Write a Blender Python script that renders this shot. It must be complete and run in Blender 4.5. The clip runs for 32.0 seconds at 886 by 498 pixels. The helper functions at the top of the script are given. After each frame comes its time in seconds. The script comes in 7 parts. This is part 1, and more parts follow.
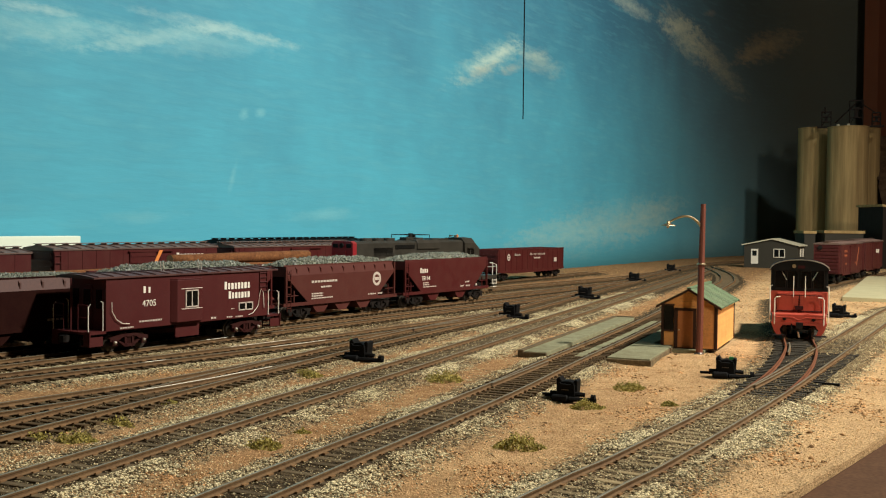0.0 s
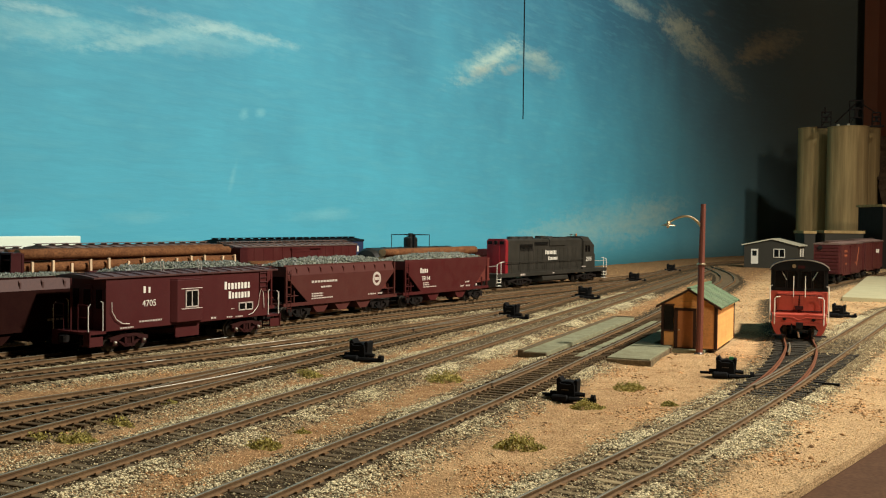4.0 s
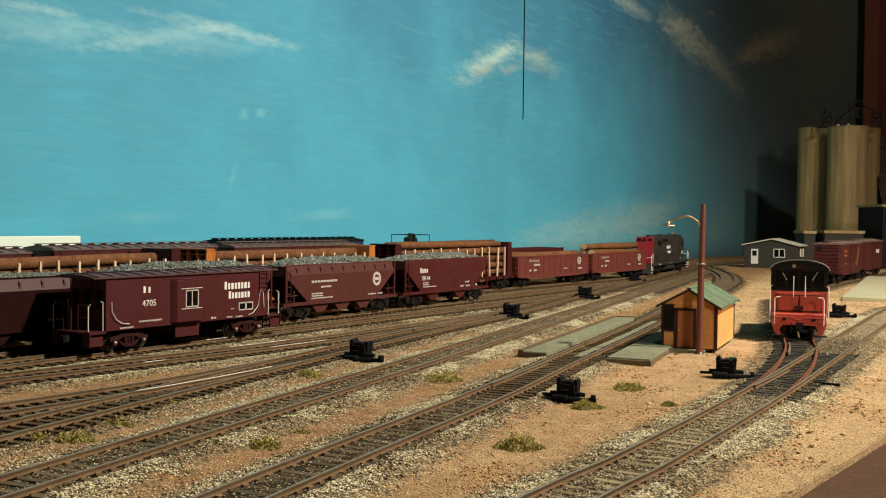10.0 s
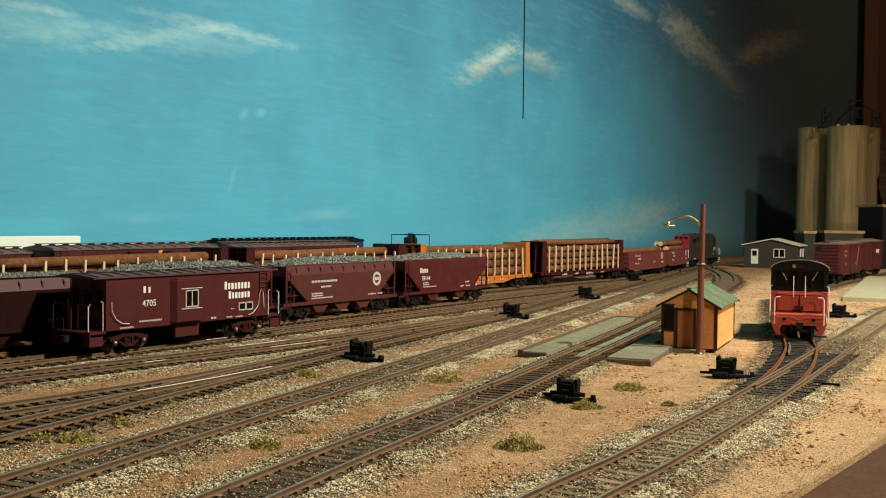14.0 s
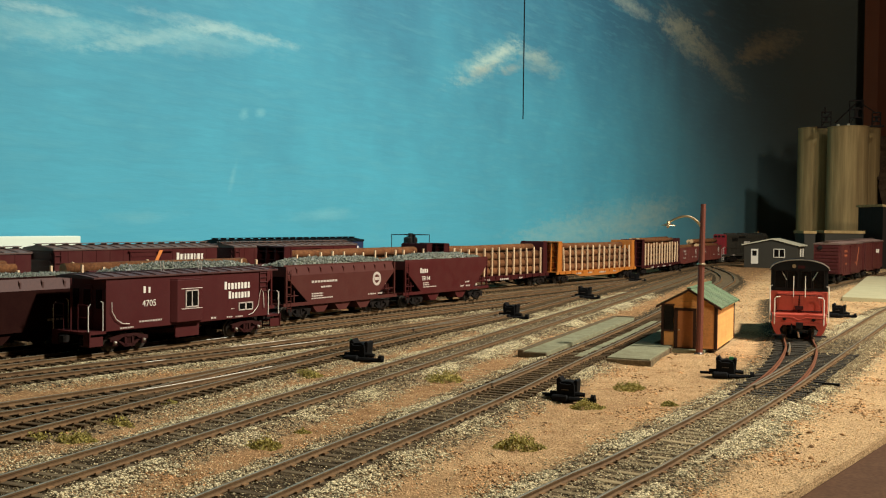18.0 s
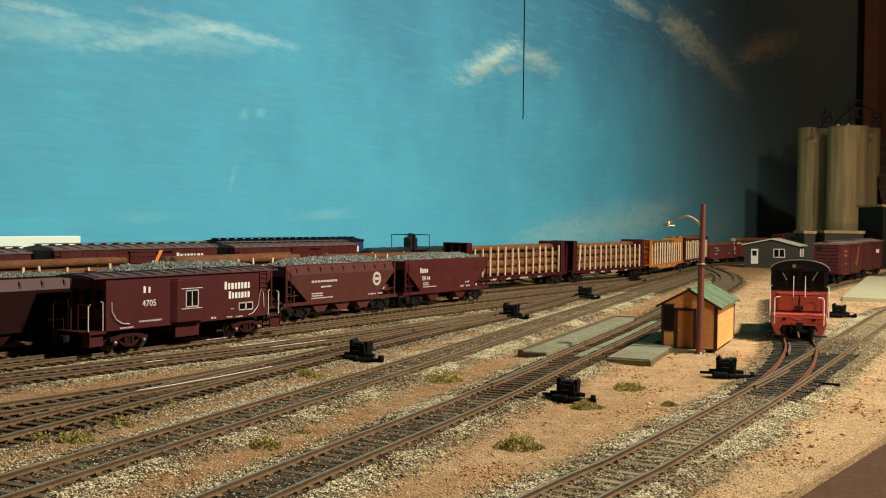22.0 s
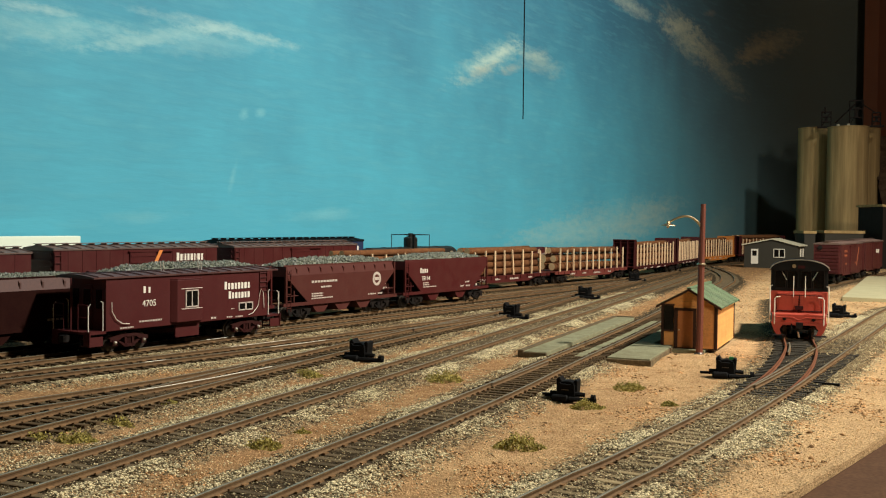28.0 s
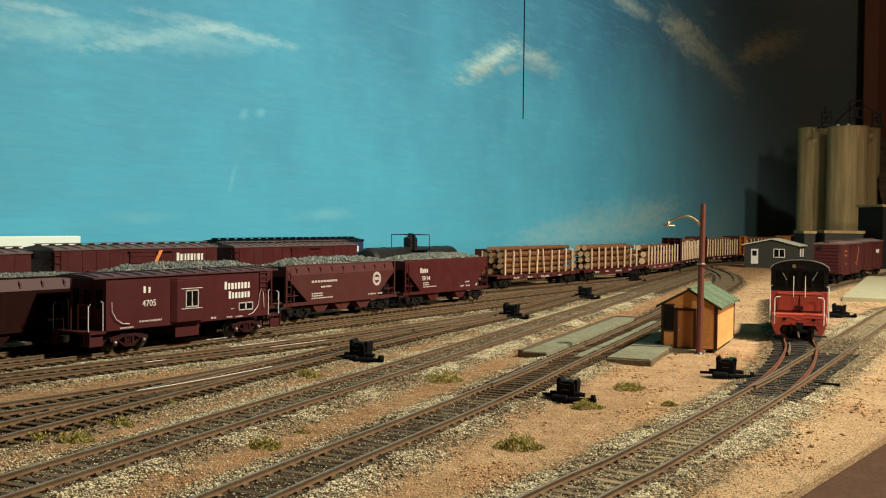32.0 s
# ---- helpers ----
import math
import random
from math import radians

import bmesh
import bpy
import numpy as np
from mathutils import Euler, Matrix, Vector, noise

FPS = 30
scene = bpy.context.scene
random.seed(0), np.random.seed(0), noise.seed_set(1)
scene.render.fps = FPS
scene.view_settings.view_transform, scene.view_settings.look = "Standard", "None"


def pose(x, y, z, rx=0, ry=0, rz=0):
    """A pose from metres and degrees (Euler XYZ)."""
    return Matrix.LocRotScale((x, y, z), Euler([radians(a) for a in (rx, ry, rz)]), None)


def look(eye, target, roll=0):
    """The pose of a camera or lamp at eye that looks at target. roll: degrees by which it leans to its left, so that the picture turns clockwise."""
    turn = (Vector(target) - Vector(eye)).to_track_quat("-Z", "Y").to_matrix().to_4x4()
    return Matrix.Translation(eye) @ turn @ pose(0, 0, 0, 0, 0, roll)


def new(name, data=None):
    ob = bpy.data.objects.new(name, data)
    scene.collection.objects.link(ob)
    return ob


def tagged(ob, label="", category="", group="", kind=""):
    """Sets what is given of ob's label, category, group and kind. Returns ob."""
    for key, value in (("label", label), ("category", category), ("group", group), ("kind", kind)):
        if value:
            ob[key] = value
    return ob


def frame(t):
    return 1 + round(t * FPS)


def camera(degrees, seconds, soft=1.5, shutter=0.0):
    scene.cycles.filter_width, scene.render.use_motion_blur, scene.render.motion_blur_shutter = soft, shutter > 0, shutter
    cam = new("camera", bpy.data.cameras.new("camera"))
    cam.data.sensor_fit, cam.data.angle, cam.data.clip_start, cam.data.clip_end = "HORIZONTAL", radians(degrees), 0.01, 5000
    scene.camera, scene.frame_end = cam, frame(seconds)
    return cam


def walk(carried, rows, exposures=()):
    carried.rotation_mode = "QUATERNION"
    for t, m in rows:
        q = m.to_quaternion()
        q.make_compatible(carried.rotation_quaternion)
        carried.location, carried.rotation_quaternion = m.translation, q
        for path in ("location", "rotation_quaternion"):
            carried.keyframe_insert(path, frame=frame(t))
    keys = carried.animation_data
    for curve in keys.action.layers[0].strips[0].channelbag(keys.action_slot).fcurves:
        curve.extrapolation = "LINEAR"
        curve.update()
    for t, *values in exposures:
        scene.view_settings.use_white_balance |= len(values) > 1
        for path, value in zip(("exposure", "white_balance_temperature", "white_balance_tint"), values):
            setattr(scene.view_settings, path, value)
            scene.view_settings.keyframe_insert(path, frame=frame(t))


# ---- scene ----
cam = camera(47.16, 32.0, soft=1.15)
EYE = (0.0, 0.0, 0.0765)
VIEW = pose(*EYE) @ pose(0, 0, 0, 90 - 1.55, 0, 0) @ pose(0, 0, 0, 0, 0, 0.64)
walk(cam, [(0.0, VIEW), (32.0, VIEW)])
scene.view_settings.exposure = 0.0

# ---- light: the closed room, two warm lamps over the layout ----
world = bpy.data.worlds.new("room_air")
scene.world = world
world.use_nodes = True
world.node_tree.nodes["Background"].inputs[0].default_value = (0.9, 0.75, 0.6, 1)
world.node_tree.nodes["Background"].inputs[1].default_value = 0.05


def spot_lamp(name, eye, target, degrees, blend, radius, watts, colour):
    data = bpy.data.lights.new(name, "SPOT")
    data.spot_size, data.spot_blend, data.shadow_soft_size, data.energy, data.color = radians(degrees), blend, radius, watts, colour
    ob = new(name, data)
    ob.matrix_basis = look(eye, target)
    return ob


spot_lamp("layout_spotlight", (0.92, 0.34, 1.08), (-0.10, 0.98, 0.10), 111, 0.85, 0.045, 139, (1.0, 0.955, 0.88))
spot_lamp("aisle_spotlight", (0.62, -0.50, 0.56), (0.48, 1.8, 0.06), 68, 0.75, 0.06, 28, (1.0, 0.89, 0.76))

# ---- mesh helpers ----
TAU = 2 * math.pi


class Shape:
    """Points and faces of one part."""

    def __init__(self):
        self.v, self.f = [], []

    def add(self, pts, faces):
        o = len(self.v)
        self.v += [tuple(p) for p in pts]
        self.f += [tuple(i + o for i in q) for q in faces]
        return self

    def box(self, x0, x1, y0, y1, z0, z1, m=None):
        pts = [Vector((x, y, z)) for z in (z0, z1) for y in (y0, y1) for x in (x0, x1)]
        if m:
            pts = [m @ p for p in pts]
        return self.add(pts, [(0, 2, 3, 1), (4, 5, 7, 6), (0, 1, 5, 4), (2, 6, 7, 3), (0, 4, 6, 2), (1, 3, 7, 5)])

    def prism(self, poly, axis, a, b, m=None):
        """A flat outline pulled along an axis from a to b."""
        n = len(poly)

        def put(p, w):
            q = {"x": (w, p[0], p[1]), "y": (p[0], w, p[1]), "z": (p[0], p[1], w)}[axis]
            return m @ Vector(q) if m else Vector(q)
        pts = [put(p, a) for p in poly] + [put(p, b) for p in poly]
        faces = [tuple(range(n)), tuple(range(2 * n - 1, n - 1, -1))]
        faces += [(i, i + n, (i + 1) % n + n, (i + 1) % n) for i in range(n)]
        return self.add(pts, faces)

    def tube(self, path, r, n=6, cap=True):
        """A round bar along a path; r may be one radius or one for each point."""
        path = [Vector(p) for p in path]
        rs = r if isinstance(r, (list, tuple)) else [r] * len(path)
        pts = []
        for i, p in enumerate(path):
            d = (path[min(i + 1, len(path) - 1)] - path[max(i - 1, 0)]).normalized()
            a = d.cross(Vector((0, 0, 1)) if abs(d.z) < 0.9 else Vector((1, 0, 0))).normalized()
            b = d.cross(a)
            pts += [p + (a * math.cos(TAU * k / n) + b * math.sin(TAU * k / n)) * rs[i] for k in range(n)]
        faces = []
        for i in range(len(path) - 1):
            faces += [(i * n + k, i * n + (k + 1) % n, (i + 1) * n + (k + 1) % n, (i + 1) * n + k) for k in range(n)]
        if cap:
            faces += [tuple(range(n - 1, -1, -1)), tuple(range((len(path) - 1) * n, len(path) * n))]
        return self.add(pts, faces)

    def lump(self, c, r, rng, squash=0.7):
        """A small stone: an octahedron with uneven corners."""
        k = [(1, 0, 0), (-1, 0, 0), (0, 1, 0), (0, -1, 0), (0, 0, 1), (0, 0, -1)]
        a = rng.random() * TAU
        ca, sa = math.cos(a), math.sin(a)
        pts = []
        for x, y, z in k:
            q = r * (0.65 + 0.7 * rng.random())
            pts.append((c[0] + (x * ca - y * sa) * q, c[1] + (x * sa + y * ca) * q, c[2] + (z + 0.3 * x) * q * squash))
        return self.add(pts, [(0, 2, 4), (2, 1, 4), (1, 3, 4), (3, 0, 4), (2, 0, 5), (1, 2, 5), (3, 1, 5), (0, 3, 5)])

    def split(self):
        """Its separate pieces, each a Shape."""
        root = list(range(len(self.v)))

        def find(i):
            while root[i] != i:
                root[i] = root[root[i]]
                i = root[i]
            return i
        for q in self.f:
            for i in q[1:]:
                root[find(i)] = find(q[0])
        out = {}
        for q in self.f:
            out.setdefault(find(q[0]), []).append(q)
        made = []
        for faces in out.values():
            ids = sorted({i for q in faces for i in q})
            new_id = {i: k for k, i in enumerate(ids)}
            made.append(Shape().add([self.v[i] for i in ids], [tuple(new_id[i] for i in q) for q in faces]))
        return made

    def mesh(self, name):
        me = bpy.data.meshes.new(name)
        me.from_pydata(self.v, [], self.f)
        bm = bmesh.new()
        bm.from_mesh(me)
        bmesh.ops.recalc_face_normals(bm, faces=bm.faces)
        bm.to_mesh(me)
        bm.free()
        return me


def part(name, shape, material, parent=None, label="", bevel=0.0, smooth=False, at=None):
    me = shape if isinstance(shape, bpy.types.Mesh) else shape.mesh(name)
    if material and not me.materials:
        me.materials.append(material)
    if smooth:
        me.shade_smooth()
    ob = new(name, me)
    ob.parent = parent
    if at is not None:
        ob.matrix_basis = at
    if bevel:
        mod = ob.modifiers.new("edge", "BEVEL")
        mod.width, mod.segments, mod.limit_method = bevel, 2, "ANGLE"
    if label:
        ob["label"] = label
    return ob


def part_each(name, shape, material, parent, label=""):
    """Each separate piece of the shape as a part of its own."""
    for piece in shape.split():
        part(name, piece, material, parent, label)


def thing(name, m, label, category, group="", kind=""):
    ob = new(name)
    ob.empty_display_size = 0.02
    ob.matrix_basis = m
    return tagged(ob, label, category, group, kind)


# ---- materials ----
def warm(c):
    """A paint chip matched under the warm lamps, taken to neutral light."""
    return (c[0], c[1] * 0.95, c[2] * 0.83)


def stuff(name, colour, rough=0.7, metal=0.0, spread=0.25, grain=900.0, blotch=90.0, bump=0.15, dirt=None, amount=0.35, island=0.0, piece=0.0, bump_size=0.0004, stretch=1.0):
    """A worn surface: colour varied at two scales, fine relief, and dirt in blotches."""
    ma = bpy.data.materials.new(name)
    ma.use_nodes = True
    nt = ma.node_tree
    n, l = nt.nodes, nt.links
    b = n["Principled BSDF"]
    b.inputs["Roughness"].default_value, b.inputs["Metallic"].default_value = rough, metal
    co = n.new("ShaderNodeTexCoord")
    fine, wide = n.new("ShaderNodeTexNoise"), n.new("ShaderNodeTexNoise")
    fine.inputs["Scale"].default_value, fine.inputs["Detail"].default_value = grain, 5
    wide.inputs["Scale"].default_value, wide.inputs["Detail"].default_value = blotch, 6
    wide.inputs["Roughness"].default_value = 0.65
    mapping = n.new("ShaderNodeMapping")
    mapping.inputs["Scale"].default_value = (1, 1, stretch)
    l.new(co.outputs["Object"], mapping.inputs["Vector"])
    for t in (fine, wide):
        l.new(mapping.outputs["Vector"], t.inputs["Vector"])
    hsv = n.new("ShaderNodeHueSaturation")
    hsv.inputs["Color"].default_value = (*warm(colour), 1)
    mp = n.new("ShaderNodeMapRange")
    mp.inputs["From Min"].default_value, mp.inputs["From Max"].default_value = 0.25, 0.75
    mp.inputs["To Min"].default_value, mp.inputs["To Max"].default_value = 1 - spread, 1 + spread
    l.new(fine.outputs["Fac"], mp.inputs["Value"])
    value = mp.outputs["Result"]
    for on, node, out in ((island, "ShaderNodeNewGeometry", "Random Per Island"), (piece, "ShaderNodeObjectInfo", "Random")):
        if on:
            g, m2, mu = n.new(node), n.new("ShaderNodeMapRange"), n.new("ShaderNodeMath")
            m2.inputs["To Min"].default_value, m2.inputs["To Max"].default_value = 1 - on, 1 + on
            mu.operation = "MULTIPLY"
            l.new(g.outputs[out], m2.inputs["Value"])
            l.new(value, mu.inputs[0])
            l.new(m2.outputs["Result"], mu.inputs[1])
            value = mu.outputs["Value"]
    l.new(value, hsv.inputs["Value"])
    last = hsv.outputs["Color"]
    if dirt:
        ramp, mix = n.new("ShaderNodeMapRange"), n.new("ShaderNodeMix")
        mix.data_type = "RGBA"
        ramp.inputs["From Min"].default_value, ramp.inputs["From Max"].default_value = 0.42, 0.68
        ramp.inputs["To Max"].default_value = amount
        l.new(wide.outputs["Fac"], ramp.inputs["Value"])
        l.new(ramp.outputs["Result"], mix.inputs["Factor"])
        l.new(last, mix.inputs["A"])
        mix.inputs["B"].default_value = (*warm(dirt), 1)
        last = mix.outputs["Result"]
    l.new(last, b.inputs["Base Color"])
    rr = n.new("ShaderNodeMapRange")
    rr.inputs["To Min"].default_value, rr.inputs["To Max"].default_value = max(0.05, rough - 0.12), min(1, rough + 0.12)
    l.new(wide.outputs["Fac"], rr.inputs["Value"])
    l.new(rr.outputs["Result"], b.inputs["Roughness"])
    if bump:
        bu = n.new("ShaderNodeBump")
        bu.inputs["Strength"].default_value, bu.inputs["Distance"].default_value = bump, bump_size
        l.new(fine.outputs["Fac"], bu.inputs["Height"])
        l.new(bu.outputs["Normal"], b.inputs["Normal"])
    return ma


OXIDE = stuff("oxide_red_paint", (0.066, 0.0092, 0.0085), 0.6, spread=0.12, dirt=(0.10, 0.035, 0.026), amount=0.25, bump=0.05)
OXIDE_B = stuff("brown_red_paint", (0.078, 0.019, 0.0145), 0.65, spread=0.12, dirt=(0.10, 0.036, 0.026), amount=0.3, bump=0.05)
OXIDE_L = stuff("light_red_paint", (0.140, 0.030, 0.023), 0.65, spread=0.12, dirt=(0.15, 0.06, 0.045), amount=0.3, bump=0.05)
CABOOSE = stuff("caboose_red_paint", (0.066, 0.0088, 0.0082), 0.6, spread=0.1, dirt=(0.085, 0.02, 0.017), amount=0.25, bump=0.05)
# roof red, greyed to hold the sheen of the boxcar roofs
ROOF_SHEEN = stuff("roof_red_sheen_paint", (0.12, 0.075, 0.065), 0.55, spread=0.12, dirt=(0.22, 0.15, 0.12), amount=0.4, bump=0.05)
# near-black brown with the shade on the left hopper put into it
SHADED = stuff("shaded_brown_paint", (0.019, 0.0058, 0.005), 0.85, spread=0.15, dirt=(0.030, 0.0115, 0.009), amount=0.4, bump=0.05)
# lighter brown: the light on the up-facing top band, put into the colour
LITBAND = stuff("lit_brown_paint", (0.075, 0.032, 0.026), 0.7, spread=0.2, dirt=(0.11, 0.06, 0.05), amount=0.4, bump=0.05)
FOAM = stuff("white_foam", (0.80, 0.93, 0.84), 0.8, spread=0.04, bump=0.05)
DARKBROWN = stuff("dark_brown_paint", (0.050, 0.0085, 0.0085), 0.55, spread=0.15, bump=0.05)
YELLOW = stuff("yellow_paint", (0.48, 0.16, 0.024), 0.5, spread=0.1, dirt=(0.35, 0.15, 0.04), amount=0.35, bump=0.05)
GREY = stuff("dark_grey_paint", (0.030, 0.028, 0.023), 0.5, spread=0.12, dirt=(0.08, 0.07, 0.06), amount=0.25, bump=0.05)
SCARLET = stuff("scarlet_paint", (0.25, 0.011, 0.019), 0.5, spread=0.1, dirt=(0.25, 0.05, 0.03), amount=0.25, bump=0.05)
SWITCH_RED = stuff("switcher_red_paint", (0.42, 0.06, 0.035), 0.5, spread=0.1, dirt=(0.3, 0.07, 0.04), amount=0.3, bump=0.05)
BLACK = stuff("black_paint", (0.0055, 0.0052, 0.0045), 0.55, spread=0.2, bump=0.08)
TRUCKMAT = stuff("grimy_truck_metal", (0.009, 0.0075, 0.0065), 0.7, spread=0.3, dirt=(0.028, 0.016, 0.011), amount=0.4)
TRUCKRED = stuff("red_truck_metal", (0.034, 0.0065, 0.006), 0.7, spread=0.2, dirt=(0.04, 0.018, 0.013), amount=0.4)
WHEEL = stuff("wheel_steel", (0.10, 0.085, 0.075), 0.45, 0.8, spread=0.2)
CABROOF = stuff("caboose_roof_paint", (0.075, 0.026, 0.023), 0.55, spread=0.12, dirt=(0.16, 0.09, 0.08), amount=0.35, bump=0.05)
SHINE = stuff("bright_steel", (0.6, 0.58, 0.54), 0.42, 1.0, spread=0.1, bump=0.02)
WHITE = stuff("white_paint", (0.78, 0.76, 0.70), 0.6, spread=0.08, bump=0.03)
DIMWHITE = stuff("worn_white_paint", (0.50, 0.44, 0.40), 0.7, spread=0.2, bump=0.03)
ORANGE = stuff("orange_paint", (0.75, 0.25, 0.06), 0.6, spread=0.12, bump=0.03)
COAL = stuff("coal", (0.125, 0.137, 0.112), 0.5, spread=0.35, island=0.5, bump=0.3)
BLUE = stuff("dark_blue_paint", (0.02, 0.035, 0.09), 0.5, spread=0.1, bump=0.05)
TANK = stuff("black_tank_paint", (0.012, 0.012, 0.010), 0.5, spread=0.2, dirt=(0.04, 0.033, 0.026), amount=0.4, bump=0.04)
BARK = stuff("bark", (0.165, 0.072, 0.030), 0.85, spread=0.5, grain=700, blotch=150, dirt=(0.075, 0.026, 0.013), amount=0.6, bump=0.7, piece=0.25)
LOGEND = stuff("cut_wood", (0.62, 0.43, 0.24), 0.8, spread=0.2, grain=1200, dirt=(0.4, 0.22, 0.1), amount=0.4)
STAKE = stuff("stake_wood", (0.74, 0.55, 0.36), 0.75, spread=0.12, grain=1500, bump=0.1, piece=0.12)
TIE = stuff("tie_wood", (0.068, 0.046, 0.025), 0.85, spread=0.35, grain=700, blotch=150, dirt=(0.14, 0.10, 0.06), amount=0.32, bump=0.5, piece=0.3)
RAIL = stuff("rusty_rail", (0.145, 0.092, 0.048), 0.75, 0.0, spread=0.25, dirt=(0.085, 0.045, 0.024), amount=0.6, bump=0.2)
TIEPLATE = stuff("rusty_tie_plate", (0.205, 0.125, 0.065), 0.85, spread=0.3, dirt=(0.10, 0.055, 0.03), amount=0.5, bump=0.2, island=0.35)
REDRUST = stuff("red_rusty_rail", (0.16, 0.066, 0.036), 0.8, spread=0.25, dirt=(0.09, 0.04, 0.024), amount=0.6, bump=0.2)
PANELBROWN = stuff("red_brown_panel_paint", (0.30, 0.105, 0.055), 0.8, spread=0.1, grain=40, blotch=5, dirt=(0.22, 0.075, 0.04), amount=0.5)
FADED = stuff("faded_orange_paint", (0.30, 0.075, 0.028), 0.7, spread=0.25, dirt=(0.12, 0.03, 0.015), amount=0.6, bump=0.03)
GREENCHIP = stuff("green_paint_chip", (0.02, 0.22, 0.08), 0.5, spread=0.15, bump=0.03)
RAILTOP = stuff("worn_rail_head", (0.24, 0.23, 0.185), 0.5, 0.6, spread=0.25, blotch=40, dirt=(0.15, 0.105, 0.055), amount=0.45, bump=0.05)
CONCRETE = stuff("concrete", (0.222, 0.226, 0.150), 0.88, spread=0.2, grain=1200, blotch=110, dirt=(0.12, 0.105, 0.065), amount=0.6, bump=0.25)
PLATFORM = stuff("pale_concrete", (0.46, 0.44, 0.29), 0.85, spread=0.1, grain=1000, blotch=40, dirt=(0.36, 0.33, 0.22), amount=0.5, bump=0.15)
HUTWOOD = stuff("hut_orange_boards", (0.74, 0.35, 0.105), 0.7, spread=0.1, dirt=(0.45, 0.19, 0.05), amount=0.35, bump=0.06, piece=0.08)
HUTTRIM = stuff("hut_brown_trim", (0.045, 0.02, 0.012), 0.65, spread=0.15)
HUTDOOR = stuff("hut_door_paint", (0.40, 0.15, 0.052), 0.65, spread=0.08, bump=0.04)
GREENROOF = stuff("green_roofing", (0.095, 0.155, 0.082), 0.75, spread=0.3, grain=700, dirt=(0.22, 0.25, 0.16), amount=0.45, piece=0.3)
LAMPWOOD = stuff("lamp_post_paint", (0.16, 0.045, 0.025), 0.55, spread=0.15, bump=0.1)
BRASS = stuff("tarnished_brass", (0.62, 0.52, 0.36), 0.35, 1.0, spread=0.1, bump=0.04)
SHEDWALL = stuff("shed_grey_paint", (0.048, 0.045, 0.037), 0.7, spread=0.08, bump=0.04)
CREAM = stuff("cream_paint", (0.62, 0.60, 0.47), 0.7, spread=0.08, bump=0.04)
PANE = stuff("dark_window_pane", (0.006, 0.0055, 0.005), 0.12, spread=0.1, bump=0.0)
SILO = stuff("silo_concrete", (0.49, 0.355, 0.175), 0.85, spread=0.3, grain=160, blotch=45, dirt=(0.24, 0.16, 0.075), amount=0.75, bump=0.15, stretch=0.06)
DARKSTEEL = stuff("dark_machinery", (0.016, 0.011, 0.008), 0.6, spread=0.2)
WARMBROWN = stuff("brown_hardboard", (0.095, 0.050, 0.028), 0.85, spread=0.3, grain=700, blotch=30, dirt=(0.062, 0.032, 0.018), amount=0.6, bump=0.1)
WALLBROWN = stuff("brown_room_wall", (0.16, 0.06, 0.03), 0.8, spread=0.08, grain=40, blotch=4, dirt=(0.12, 0.045, 0.025), amount=0.5)
STANDBLACK = stuff("black_throw_plastic", (0.005, 0.005, 0.005), 0.7, spread=0.3, bump=0.2)
FOLIAGE = stuff("olive_foliage", (0.33, 0.285, 0.07), 0.9, spread=0.3, island=0.5, bump=0)
STONES = stuff("pale_ballast", (0.50, 0.445, 0.295), 0.9, spread=0.25, island=0.75, bump=0.2)
DARKSTONES = stuff("brown_ballast", (0.215, 0.165, 0.095), 0.9, spread=0.25, island=0.8, bump=0.2)
# near-white base colour carries the light reflected along the rails
RAILGLINT = stuff("painted_rail_glint", (0.85, 0.83, 0.74), 0.4, 0.0, spread=0.1, bump=0.03)
GRAIN = stuff("sand_grains", (0.60, 0.412, 0.225), 0.95, spread=0.2, island=0.42, bump=0.1)
TIE_DARK = stuff("blackened_tie_wood", (0.040, 0.038, 0.033), 0.8, spread=0.3, grain=700, blotch=150, dirt=(0.10, 0.085, 0.06), amount=0.35, bump=0.4, piece=0.3)
TIE_DUST = stuff("dusty_tie_wood", (0.29, 0.23, 0.135), 0.9, spread=0.35, grain=700, blotch=150, dirt=(0.10, 0.075, 0.05), amount=0.6, bump=0.5, piece=0.3)
TIE_MID = stuff("grey_brown_tie_wood", (0.125, 0.097, 0.060), 0.9, spread=0.35, grain=700, blotch=150, dirt=(0.07, 0.05, 0.034), amount=0.6, bump=0.5, piece=0.35)
CEILWHITE = stuff("ceiling_paint", (0.6, 0.55, 0.48), 0.9, spread=0.05, grain=60, blotch=5)
PEBBLE = stuff("red_brown_pebbles", (0.42, 0.245, 0.12), 0.9, spread=0.2, island=0.75, bump=0.2)
ROCK = stuff("dark_rock_scenery", (0.07, 0.045, 0.03), 0.95, spread=0.5, grain=250, blotch=40, dirt=(0.16, 0.11, 0.07), amount=0.5, bump=0.6, bump_size=0.003)


